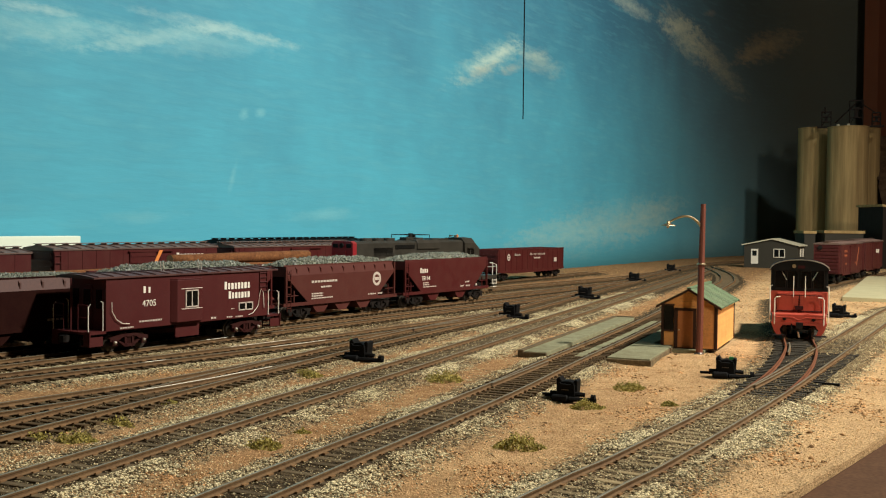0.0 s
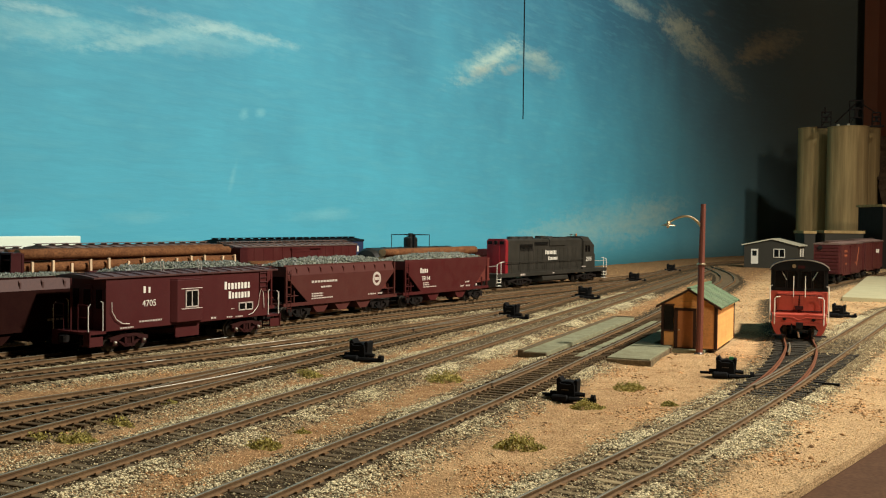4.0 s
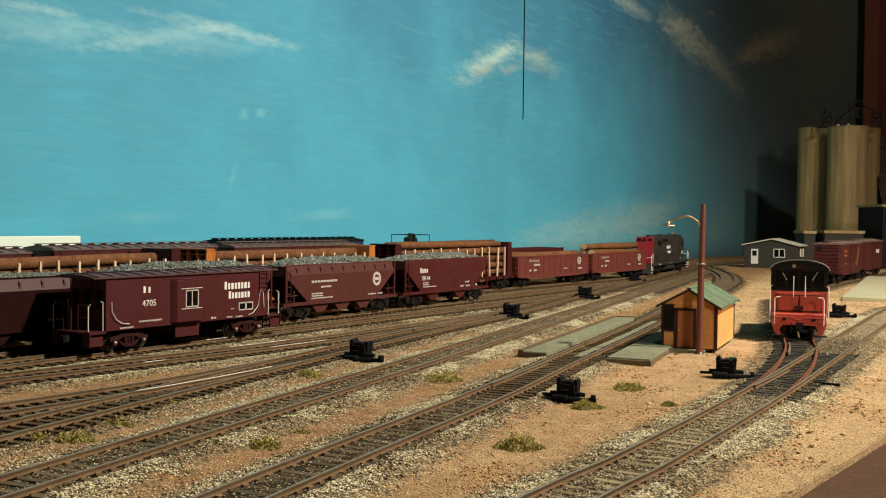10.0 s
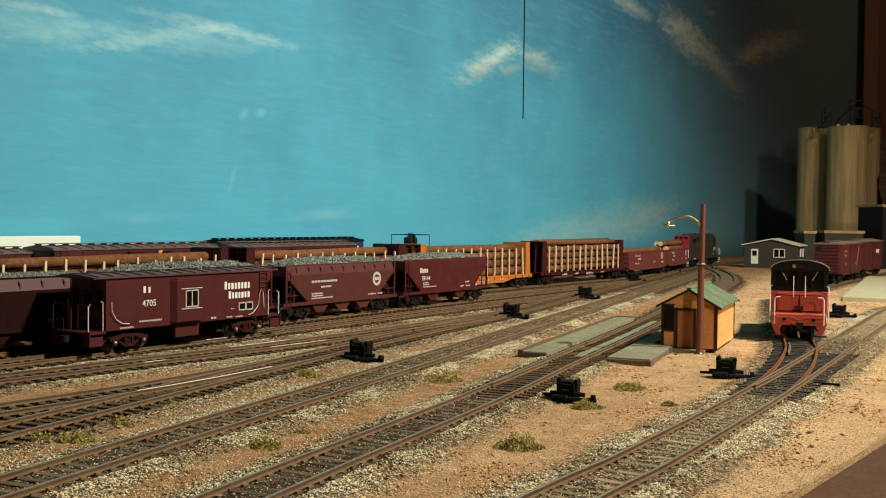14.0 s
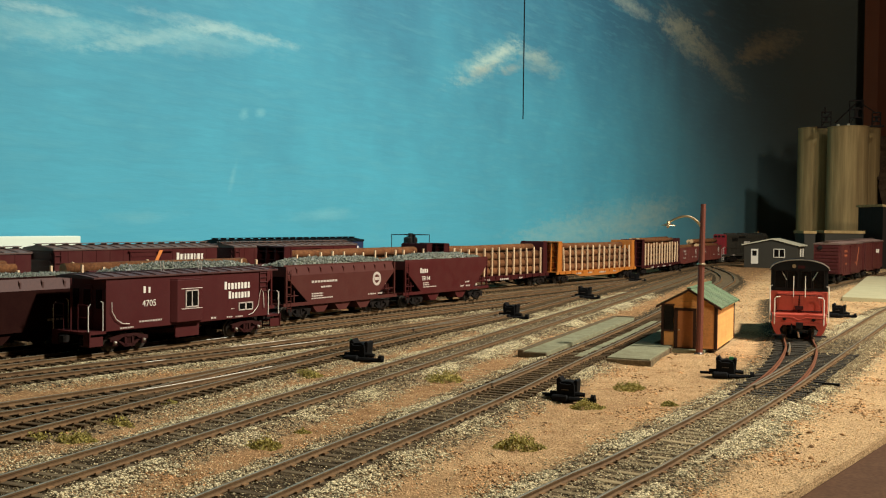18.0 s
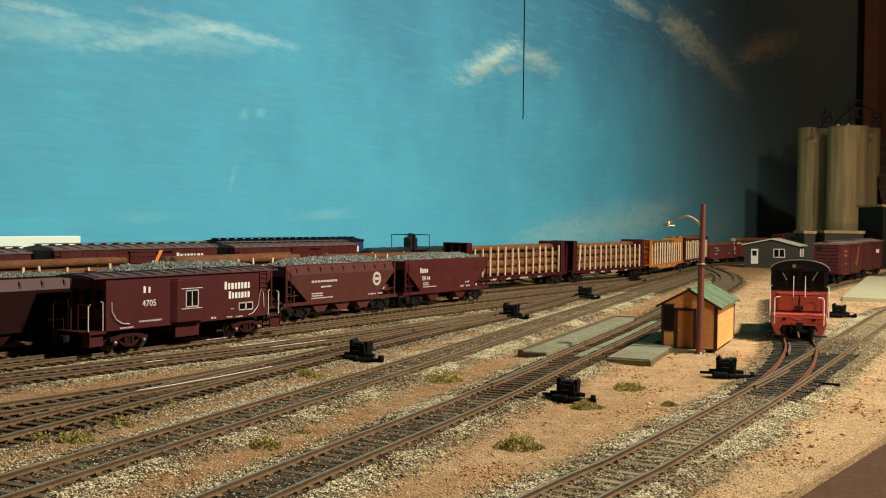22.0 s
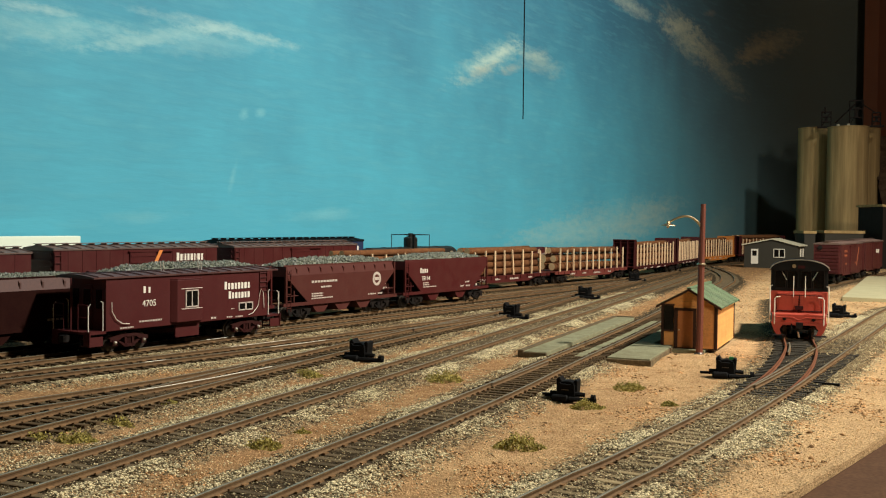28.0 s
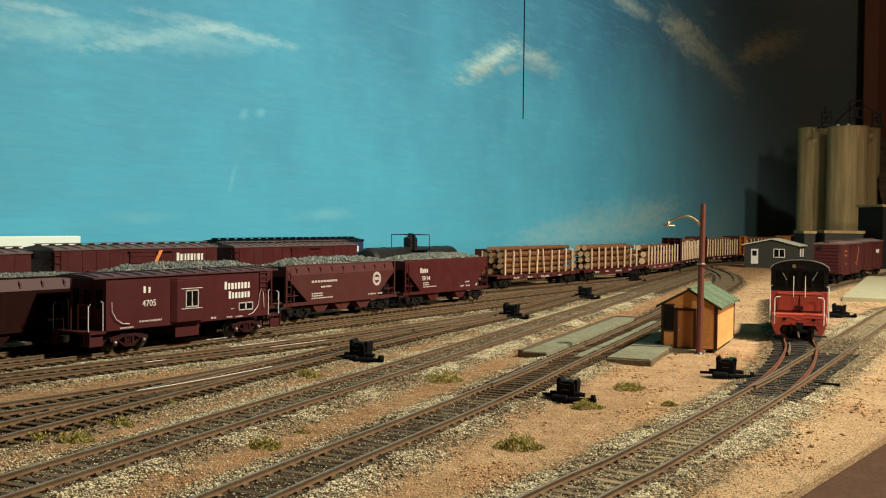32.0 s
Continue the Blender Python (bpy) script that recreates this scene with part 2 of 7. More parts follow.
for paint, shine in ((SHADED, 0.04), (OXIDE, 0.28), (OXIDE_B, 0.28), (OXIDE_L, 0.3), (CABOOSE, 0.3), (DARKBROWN, 0.25), (TRUCKMAT, 0.2), (TRUCKRED, 0.15), (GREY, 0.3), (BARK, 0.15), (WARMBROWN, 0.15), (STANDBLACK, 0.12), (TIE, 0.1), (TIE_DARK, 0.12), (TIE_DUST, 0.08), (TIE_MID, 0.1), (RAIL, 0.15), (TIEPLATE, 0.1), (REDRUST, 0.12), (CONCRETE, 0.12), (PLATFORM, 0.12), (STONES, 0.1), (DARKSTONES, 0.1), (GRAIN, 0.06), (PEBBLE, 0.06), (ROCK, 0.1), (PANE, 0.22), (BLACK, 0.18), (TANK, 0.25), (DARKSTEEL, 0.2), (HUTDOOR, 0.25), (HUTTRIM, 0.2), (SILO, 0.12), (SHEDWALL, 0.2)):
    paint.node_tree.nodes["Principled BSDF"].inputs["Specular IOR Level"].default_value = shine


def sand_material():
    """Tan sand with red earth patches; the grey ballast follows the track beds."""
    ma = stuff("sand_ground", (0.60, 0.418, 0.235), 0.95, spread=0.5, grain=1300, blotch=13, dirt=(0.20, 0.108, 0.05), amount=0.5, bump=0.8, bump_size=0.0009)
    nt = ma.node_tree
    n, l = nt.nodes, nt.links
    b = n["Principled BSDF"]
    lumps, relief = n.new("ShaderNodeTexNoise"), n.new("ShaderNodeBump")
    lumps.inputs["Scale"].default_value, lumps.inputs["Detail"].default_value, lumps.inputs["Roughness"].default_value = 330, 7, 0.68
    relief.inputs["Strength"].default_value, relief.inputs["Distance"].default_value = 0.9, 0.0017
    l.new(n["Texture Coordinate"].outputs["Object"], lumps.inputs["Vector"])
    l.new(lumps.outputs["Fac"], relief.inputs["Height"])
    l.new(relief.outputs["Normal"], n["Bump"].inputs["Normal"])
    old = b.inputs["Base Color"].links[0].from_socket
    earth = n.new("ShaderNodeAttribute")
    earth.attribute_name = "earth"
    en, em, ex = n.new("ShaderNodeTexNoise"), n.new("ShaderNodeMapRange"), n.new("ShaderNodeMix")
    en.inputs["Scale"].default_value, en.inputs["Detail"].default_value, en.inputs["Roughness"].default_value = 75, 7, 0.7
    ea = n.new("ShaderNodeMath")
    ea.operation = "ADD"
    l.new(earth.outputs["Fac"], ea.inputs[0])
    l.new(en.outputs["Fac"], ea.inputs[1])
    em.inputs["From Min"].default_value, em.inputs["From Max"].default_value, em.inputs["To Max"].default_value = 0.64, 1.18, 0.9
    l.new(ea.outputs["Value"], em.inputs["Value"])
    ex.data_type = "RGBA"
    l.new(em.outputs["Result"], ex.inputs["Factor"])
    l.new(old, ex.inputs["A"])
    ex.inputs["B"].default_value = (0.265, 0.135, 0.055, 1)
    old = ex.outputs["Result"]
    at = n.new("ShaderNodeAttribute")
    at.attribute_name = "bed"
    co = n.new("ShaderNodeTexCoord")
    l.new(co.outputs["Object"], en.inputs["Vector"])
    vo, no = n.new("ShaderNodeTexVoronoi"), n.new("ShaderNodeTexNoise")
    vo.inputs["Scale"].default_value, no.inputs["Scale"].default_value, no.inputs["Detail"].default_value = 850, 160, 5
    l.new(co.outputs["Object"], vo.inputs["Vector"])
    l.new(co.outputs["Object"], no.inputs["Vector"])
    ramp = n.new("ShaderNodeValToRGB")
    ramp.color_ramp.elements[0].color, ramp.color_ramp.elements[1].color = (0.035, 0.024, 0.013, 1), (0.30, 0.215, 0.115, 1)
    ramp.color_ramp.elements[0].position, ramp.color_ramp.elements[1].position = 0.2, 0.85
    sep = n.new("ShaderNodeSeparateColor")
    l.new(vo.outputs["Color"], sep.inputs["Color"])
    l.new(sep.outputs["Red"], ramp.inputs["Fac"])
    ad, th = n.new("ShaderNodeMath"), n.new("ShaderNodeMapRange")
    ad.operation = "ADD"
    l.new(at.outputs["Fac"], ad.inputs[0])
    l.new(no.outputs["Fac"], ad.inputs[1])
    th.inputs["From Min"].default_value, th.inputs["From Max"].default_value = 0.85, 1.15
    l.new(ad.outputs["Value"], th.inputs["Value"])
    mix = n.new("ShaderNodeMix")
    mix.data_type = "RGBA"
    l.new(th.outputs["Result"], mix.inputs["Factor"])
    l.new(old, mix.inputs["A"])
    l.new(ramp.outputs["Color"], mix.inputs["B"])
    core, cm, cx = n.new("ShaderNodeAttribute"), n.new("ShaderNodeMath"), n.new("ShaderNodeMix")
    core.attribute_name = "core"
    cm.operation = "MULTIPLY"
    l.new(core.outputs["Fac"], cm.inputs[0])
    l.new(no.outputs["Fac"], cm.inputs[1])
    cx.data_type = "RGBA"
    l.new(cm.outputs["Value"], cx.inputs["Factor"])
    l.new(mix.outputs["Result"], cx.inputs["A"])
    cx.inputs["B"].default_value = (0.046, 0.032, 0.017, 1)
    l.new(cx.outputs["Result"], b.inputs["Base Color"])
    return ma


SAND = sand_material()
SAND.node_tree.nodes["Principled BSDF"].inputs["Specular IOR Level"].default_value = 0.06


def sky_material():
    """The painted sky of the backdrop: brushed blue, paler low down, with clouds. UV: metres along the wall and up."""
    ma = bpy.data.materials.new("painted_sky")
    ma.use_nodes = True
    nt = ma.node_tree
    n, l = nt.nodes, nt.links
    b = n["Principled BSDF"]
    b.inputs["Roughness"].default_value = 0.75
    uv = n.new("ShaderNodeUVMap")
    sp = n.new("ShaderNodeSeparateXYZ")
    l.new(uv.outputs["UV"], sp.inputs["Vector"])

    def math_node(op, a, c=None, clamp=False):
        m = n.new("ShaderNodeMath")
        m.operation, m.use_clamp = op, clamp
        for i, v in enumerate((a, c)):
            if v is None:
                continue
            if isinstance(v, (int, float)):
                m.inputs[i].default_value = v
            else:
                l.new(v, m.inputs[i])
        return m.outputs["Value"]

    def noise_node(scale, sx, sy, detail=5, rough=0.6):
        mp, t = n.new("ShaderNodeMapping"), n.new("ShaderNodeTexNoise")
        mp.inputs["Scale"].default_value = (sx, sy, 1)
        t.inputs["Scale"].default_value, t.inputs["Detail"].default_value, t.inputs["Roughness"].default_value = scale, detail, rough
        l.new(uv.outputs["UV"], mp.inputs["Vector"])
        l.new(mp.outputs["Vector"], t.inputs["Vector"])
        return t.outputs["Fac"]

    def blend(fac, a, colour):
        m = n.new("ShaderNodeMix")
        m.data_type = "RGBA"
        l.new(fac, m.inputs["Factor"])
        l.new(a, m.inputs["A"])
        m.inputs["B"].default_value = (*colour, 1)
        return m.outputs["Result"]

    s, z = sp.outputs["X"], sp.outputs["Y"]
    strokes = noise_node(14, 1.0, 7.0)
    mottle = noise_node(5, 1, 1)
    ramp = n.new("ShaderNodeValToRGB")
    e = ramp.color_ramp.elements
    e[0].color, e[1].color = (0.072, 0.381, 0.484, 1), (0.034, 0.152, 0.233, 1)
    e[0].position, e[1].position = 0.1, 0.9
    hgt = math_node("ADD", math_node("MULTIPLY", z, 1.9), math_node("MULTIPLY", math_node("SUBTRACT", mottle, 0.5), 0.8))
    l.new(math_node("ADD", hgt, math_node("MULTIPLY", math_node("SUBTRACT", strokes, 0.5), 0.5)), ramp.inputs["Fac"])
    col = ramp.outputs["Color"]
    pale = math_node("MULTIPLY", math_node("SUBTRACT", strokes, 0.50, True), 1.3, True)
    col = blend(pale, col, (0.130, 0.485, 0.545))
    # light falling off where the backdrop bends away, painted in as grey-brown
    falloff = math_node("MULTIPLY", math_node("POWER", math_node("DIVIDE", math_node("SUBTRACT", s, 1.05), 1.15, True), 1.5), 0.85)
    col = blend(falloff, col, (0.19, 0.19, 0.134))
    wisp = noise_node(24, 1.0, 3.2, 8, 0.72)
    wisp2 = noise_node(60, 1.0, 2.0, 6, 0.7)
    for s0, z0, ws, wz, tilt, strength, colour in CLOUDS:
        ds, dz = math_node("SUBTRACT", s, s0), math_node("SUBTRACT", z, z0)
        dz = math_node("SUBTRACT", dz, math_node("MULTIPLY", ds, tilt))
        d2 = math_node("ADD", math_node("POWER", math_node("ABSOLUTE", math_node("DIVIDE", ds, ws)), 2.0), math_node("POWER", math_node("ABSOLUTE", math_node("DIVIDE", dz, wz)), 2.0))
        core = math_node("SUBTRACT", 1.0, math_node("POWER", d2, 0.5), True)
        body = math_node("ADD", math_node("MULTIPLY", core, 1.3), math_node("MULTIPLY", math_node("SUBTRACT", wisp, 0.5), 2.2))
        body = math_node("ADD", body, math_node("MULTIPLY", math_node("SUBTRACT", wisp2, 0.5), 1.0))
        fac = math_node("MULTIPLY", math_node("MULTIPLY", math_node("SUBTRACT", body, 0.3, True), strength, True), math_node("MULTIPLY", core, 3.0, True))
        col = blend(fac, col, warm(colour))
    l.new(col, b.inputs["Base Color"])
    bu = n.new("ShaderNodeBump")
    bu.inputs["Strength"].default_value, bu.inputs["Distance"].default_value = 0.45, 0.0008
    l.new(strokes, bu.inputs["Height"])
    l.new(bu.outputs["Normal"], b.inputs["Normal"])
    return ma


# along the wall, height, half length, half height, slope, strength, colour
CLOUDS = [
    (-0.083, 0.231, 0.155, 0.0312, 0.094, 0.31, (0.276, 0.56, 0.626)),
    (-0.089, 0.245, 0.073, 0.0068, 0.062, 0.41, (0.46, 0.66, 0.67)),
    (0.091, 0.246, 0.234, 0.0232, 0.116, 0.30, (0.313, 0.56, 0.616)),
    (0.133, 0.264, 0.163, 0.0112, 0.004, 0.41, (0.46, 0.66, 0.67)),
    (0.048, 0.243, 0.138, 0.0120, 0.261, 0.32, (0.386, 0.62, 0.648)),
    (-0.039, 0.231, 0.116, 0.0191, 0.093, 0.27, (0.294, 0.55, 0.616)),
    (0.679, 0.311, 0.166, 0.0351, 0.384, 0.54, (0.386, 0.6, 0.583)),
    (0.708, 0.324, 0.115, 0.0165, 0.391, 0.58, (0.497, 0.66, 0.626)),
    (0.650, 0.290, 0.091, 0.0133, 0.356, 0.43, (0.405, 0.42, 0.356)),
    (0.744, 0.307, 0.061, 0.0126, 0.267, 0.45, (0.386, 0.42, 0.367)),
    (0.840, 0.330, 0.122, 0.0325, -0.027, 0.43, (0.35, 0.5, 0.475)),
    (0.819, 0.338, 0.073, 0.0117, 0.106, 0.43, (0.405, 0.54, 0.508)),
    (1.561, 0.485, 0.251, 0.0689, -0.121, 0.61, (0.552, 0.6, 0.475)),
    (1.743, 0.455, 0.284, 0.0564, -0.292, 0.54, (0.534, 0.52, 0.389)),
    (1.518, 0.500, 0.200, 0.0278, 0.145, 0.50, (0.57, 0.62, 0.497)),
    (2.030, 0.531, 0.225, 0.0615, 0.277, 0.65, (0.57, 0.46, 0.302)),
    (1.944, 0.500, 0.144, 0.0323, 0.310, 0.50, (0.57, 0.46, 0.302)),
    (1.232, 0.490, 0.195, 0.0248, -0.014, 0.58, (0.46, 0.58, 0.54)),
    (1.704, 0.561, 0.053, 0.0128, 0.170, 0.43, (0.46, 0.4, 0.324)),
    (1.142, 0.074, 0.568, 0.0711, 0.090, 0.43, (0.331, 0.5, 0.486)),
    (1.350, 0.090, 0.330, 0.0504, 0.144, 0.41, (0.386, 0.5, 0.454)),
    (0.944, 0.060, 0.309, 0.0382, 0.060, 0.36, (0.294, 0.52, 0.54)),
    (1.769, 0.067, 0.166, 0.0805, 0.325, 0.26, (0.331, 0.44, 0.389)),
    (0.163, 0.184, 0.013, 0.0086, 0.234, 0.45, (0.221, 0.55, 0.648)),
    (0.187, 0.187, 0.013, 0.0078, 0.097, 0.45, (0.221, 0.55, 0.648)),
    (0.147, 0.118, 0.010, 0.0159, 1.724, 0.36, (0.221, 0.55, 0.648)),
    (0.302, 0.083, 0.101, 0.0129, 0.053, 0.36, (0.221, 0.55, 0.648)),
    (0.029, 0.077, 0.086, 0.0093, 0.058, 0.26, (0.221, 0.55, 0.648)),
]
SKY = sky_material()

# ---- plan: centre lines of the tracks ----
RT = 0.004  # height of the rail tops


def smooth_line(cp, step=0.004):
    p = [Vector(c) for c in cp]
    p = [2 * p[0] - p[1]] + p + [2 * p[-1] - p[-2]]
    out = []
    for i in range(1, len(p) - 2):
        a, b, c, d = p[i - 1:i + 3]
        k = max(2, int((c - b).length / step))
        for j in range(k):
            t = j / k
            out.append(0.5 * (2 * b + (c - a) * t + (2 * a - 5 * b + 4 * c - d) * t * t + (3 * b - a - 3 * c + d) * t ** 3))
    out.append(p[-2])
    return out


def straight(x, y, degrees, s0, s1):
    d = Vector((math.cos(radians(degrees)), math.sin(radians(degrees))))
    return [Vector((x, y)) + d * s0, Vector((x, y)) + d * s1]


MAIN = [(-1.583, -1.606), (-0.972, -0.573), (-0.565, 0.116), (-0.361, 0.461), (-0.158, 0.805), (-0.047, 0.971), (0.068, 1.135), (0.126, 1.216), (0.185, 1.297), (0.243, 1.379), (0.293, 1.466), (0.338, 1.555), (0.377, 1.648),
        (0.416, 1.739), (0.460, 1.830), (0.510, 1.916), (0.568, 1.998), (0.632, 2.074), (0.702, 2.146), (0.776, 2.213), (0.854, 2.275), (0.935, 2.334), (1.020, 2.388), (1.106, 2.437), (1.196, 2.482), (1.377, 2.567), (1.649, 2.694)]
TRACKS = {
    "front": [(-0.10, 0.06), (0.028, 0.262), (0.066, 0.319), (0.141, 0.442), (0.211, 0.564), (0.368, 0.840), (0.425, 0.935)],
    "switcher": [(0.141, 0.442), (0.165, 0.488), (0.189, 0.540), (0.214, 0.603), (0.227, 0.644), (0.262, 0.75), (0.30, 0.88), (0.345, 1.02)],
    "pit": [(-0.12, 0.105), (-0.053, 0.268), (0.017, 0.423), (0.066, 0.543), (0.148, 0.740), (0.250, 1.003), (0.323, 1.192), (0.377, 1.342), (0.423, 1.530), (0.461, 1.774)],
    "third": [(-0.20, 0.07), (-0.119, 0.272), (0.006, 0.576), (0.178, 1.008), (0.279, 1.261), (0.401, 1.577), (0.47, 1.77)],
    "ladder": [(-0.22, 0.17), (-0.151, 0.345), (-0.043, 0.613), (0.054, 0.826), (0.165, 1.111), (0.287, 1.407), (0.382, 1.649), (0.455, 1.81)],
    "ladder_fork": [(-0.26, 0.26), (-0.168, 0.385), (-0.121, 0.451), (-0.08, 0.525)],
    "fourth": [(-0.30, 0.33), (-0.200, 0.459), (-0.094, 0.595), (-0.032, 0.686), (0.02, 0.765), (0.062, 0.845)],
    "caboose": straight(-0.0717, 0.7308, 57, -0.5, 0.33) + [(0.165, 1.111)],
    "hopper": straight(-0.1070, 0.7537, 57, -0.5, 0.47) + [(0.235, 1.285)],
    "main": MAIN,
    "back": straight(-0.1929, 0.8374, 58.5, -0.7, 0.80),
    "far_back": straight(-0.2338, 0.8625, 58.5, -0.6, 0.50),
    "elevator": [(0.430, 1.193), (0.4834, 1.2785), (0.60, 1.465), (0.70, 1.625)],
}
LINES = {k: smooth_line(v) for k, v in TRACKS.items()}


class Way:
    """A line with its running length, to set cars on."""

    def __init__(self, pts):
        self.p = np.array([tuple(q)[:2] for q in pts])
        self.s = np.concatenate([[0], np.cumsum(np.linalg.norm(np.diff(self.p, axis=0), axis=1))])

    def at(self, s):
        return Vector((np.interp(s, self.s, self.p[:, 0]), np.interp(s, self.s, self.p[:, 1])))

    def near(self, x, y):
        return float(self.s[np.argmin(((self.p - (x, y)) ** 2).sum(1))])

    def set(self, s, base):
        """The pose of a car whose middle is at s and whose trucks stand base apart."""
        a, b = self.at(s - base / 2), self.at(s + base / 2)
        m, d = (a + b) / 2, b - a
        return pose(m.x, m.y, RT, 0, 0, math.degrees(math.atan2(d.y, d.x)))


# ---- ground ----
kd_pts = [q for line in LINES.values() for q in line]
from mathutils import kdtree
KD = kdtree.KDTree(len(kd_pts))
for i, q in enumerate(kd_pts):
    KD.insert((q[0], q[1], 0), i)
KD.balance()
# the beds where ballast and dust fill the track up to the ties
full_pts = [q for q in LINES["front"] if q[1] < 0.43 or q[1] > 0.60] + [q for q in LINES["third"] if q[1] < 1.2] + [q for q in LINES["pit"] if q[1] < 0.425 or q[1] > 0.85]
FULL = kdtree.KDTree(len(full_pts))
for i, q in enumerate(full_pts):
    FULL.insert((q[0], q[1], 0), i)
FULL.balance()
EDGE_A, EDGE_D = Vector((0.1002, 0.287)), Vector((math.cos(radians(52.5)), math.sin(radians(52.5))))


def inside(x, y):
    """How far a point lies on the layout's side of its front edge."""
    return EDGE_D.x * (y - EDGE_A.y) - EDGE_D.y * (x - EDGE_A.x)


def height(x, y, d):
    """The ground's height: soft lumps, and the raised ballast beds near the tracks."""
    k = min(1.0, max(0.0, (0.028 - d) / 0.011))
    z = 0.0013 * k * k * (3 - 2 * k) - 0.0006 * min(1.0, max(0.0, (0.0165 - d) / 0.002))
    if d < 0.0175:
        f = FULL.find((x, y, 0))[2]
        if f < 0.0175:
            z += (0.00118 if x > 0.43 * y - 0.2 else 0.00102) * min(1.0, (0.0175 - f) / 0.002)
    near = min(1.0, (0.5 / max(y, 0.1)) ** 4)
    z += 0.0009 * noise.noise((x * 28, y * 28, 0.3)) * (1 - k) + near * (0.0006 * noise.noise((x * 160, y * 160, 1.7)) + (0.00045 - 0.0002 * k) * noise.noise((x * 420, y * 420, 4.1)))
    return z


def build_ground():
    nc, nr = 520, 540
    ts = np.linspace(-0.66, 0.62, nc)
    ys = 0.14 * (3.0 / 0.14) ** np.linspace(0, 1, nr)
    pts, bed, keep, wall_ok, earth, core = [], [], [], [], [], []
    for y in ys:
        for t in ts:
            x = t * y
            off = inside(x, y)
            fx, fy = x, y
            if off < 0:
                # points beyond the front edge come back onto its line
                fx, fy = x + EDGE_D.y * off, y - EDGE_D.x * off
            _, _, d = KD.find((fx, fy, 0))
            pts.append((fx, fy, height(fx, fy, d) + 0.0006 * max(0.0, 1 - max(off, 0) / 0.004)))
            bed.append(min(1.0, max(0.0, (0.034 - d) / 0.018)))
            core.append(1.7 * min(1.0, max(0.0, (0.0165 - d) / 0.003)))
            if y < 0.68 and x > 0.6 * y - 0.165:
                core[-1] *= 0.3
            if y < 0.66 and x < 0.42 * y - 0.29:
                core[-1] *= 0.5
            if y > 0.62 and x < 0.36 * y - 0.02:
                # the dark, oil-soaked beds of the yard throat
                core[-1] = max(core[-1], 1.6 * min(1.0, max(0.0, (0.026 - d) / 0.008)) * min(1.0, (y - 0.62) / 0.2))
            c = x - 0.42 * y + 0.165
            between = min(x - (0.45 * y - 0.165), (0.628 * y - 0.150) - x)
            earth.append(max(min(0.62, max(0.0, (0.035 - c) / 0.07)), 0.40 * min(1.0, max(0.0, between / 0.012)) * min(1.0, max(0.0, (0.66 - y) / 0.08))))
            keep.append(off > 0), wall_ok.append( (x - WALL0.x) * WDIR.y - (y - WALL0.y) * WDIR.x > -0.03)
    faces = []
    for r in range(nr - 1):
        for c in range(nc - 1):
            a = r * nc + c
            four = (a, a + 1, a + nc, a + nc + 1)
            if any(keep[k] for k in four) and all(wall_ok[k] for k in four):
                faces.append((a, a + 1, a + nc + 1, a + nc))
    me = bpy.data.meshes.new("ground")
    me.from_pydata(pts, [], faces)
    at = me.attributes.new("bed", "FLOAT", "POINT")
    at.data.foreach_set("value", bed)
    at = me.attributes.new("earth", "FLOAT", "POINT")
    at.data.foreach_set("value", earth)
    at = me.attributes.new("core", "FLOAT", "POINT")
    at.data.foreach_set("value", core)
    me.shade_smooth()
    me.materials.append(SAND)
    return tagged(new("ground", me), "tan sand and earth with grey ballast along the tracks", "ground", kind="structure")


WALL0 = Vector((-0.2892, 0.8964))
WDIR = Vector((math.cos(radians(58.5)), math.sin(radians(58.5))))
build_ground()

# the board under the scenery and the brown front edge
m_edge = pose(EDGE_A.x, EDGE_A.y, 0, 0, 0, 52.5)
tagged(part("layout_board", Shape().box(-2.7, 3.0, 0.0, 1.0, -0.03, -0.0035, m_edge), SAND), "sand-coloured board under the scenery", "board", kind="structure")
tagged(part("edge_strip", Shape().box(-0.5, 3.0, -0.0003, 0.0035, -0.02, 0.0003, m_edge), SAND), "sandy edge of the scenery", "ground", kind="structure")
tagged(part("front_board", Shape().box(-2.7, 3.0, -0.45, -0.0005, -0.03, -0.0012, m_edge), WARMBROWN, bevel=0.0015), "brown hardboard shelf along the layout's edge", "shelf", kind="structure")


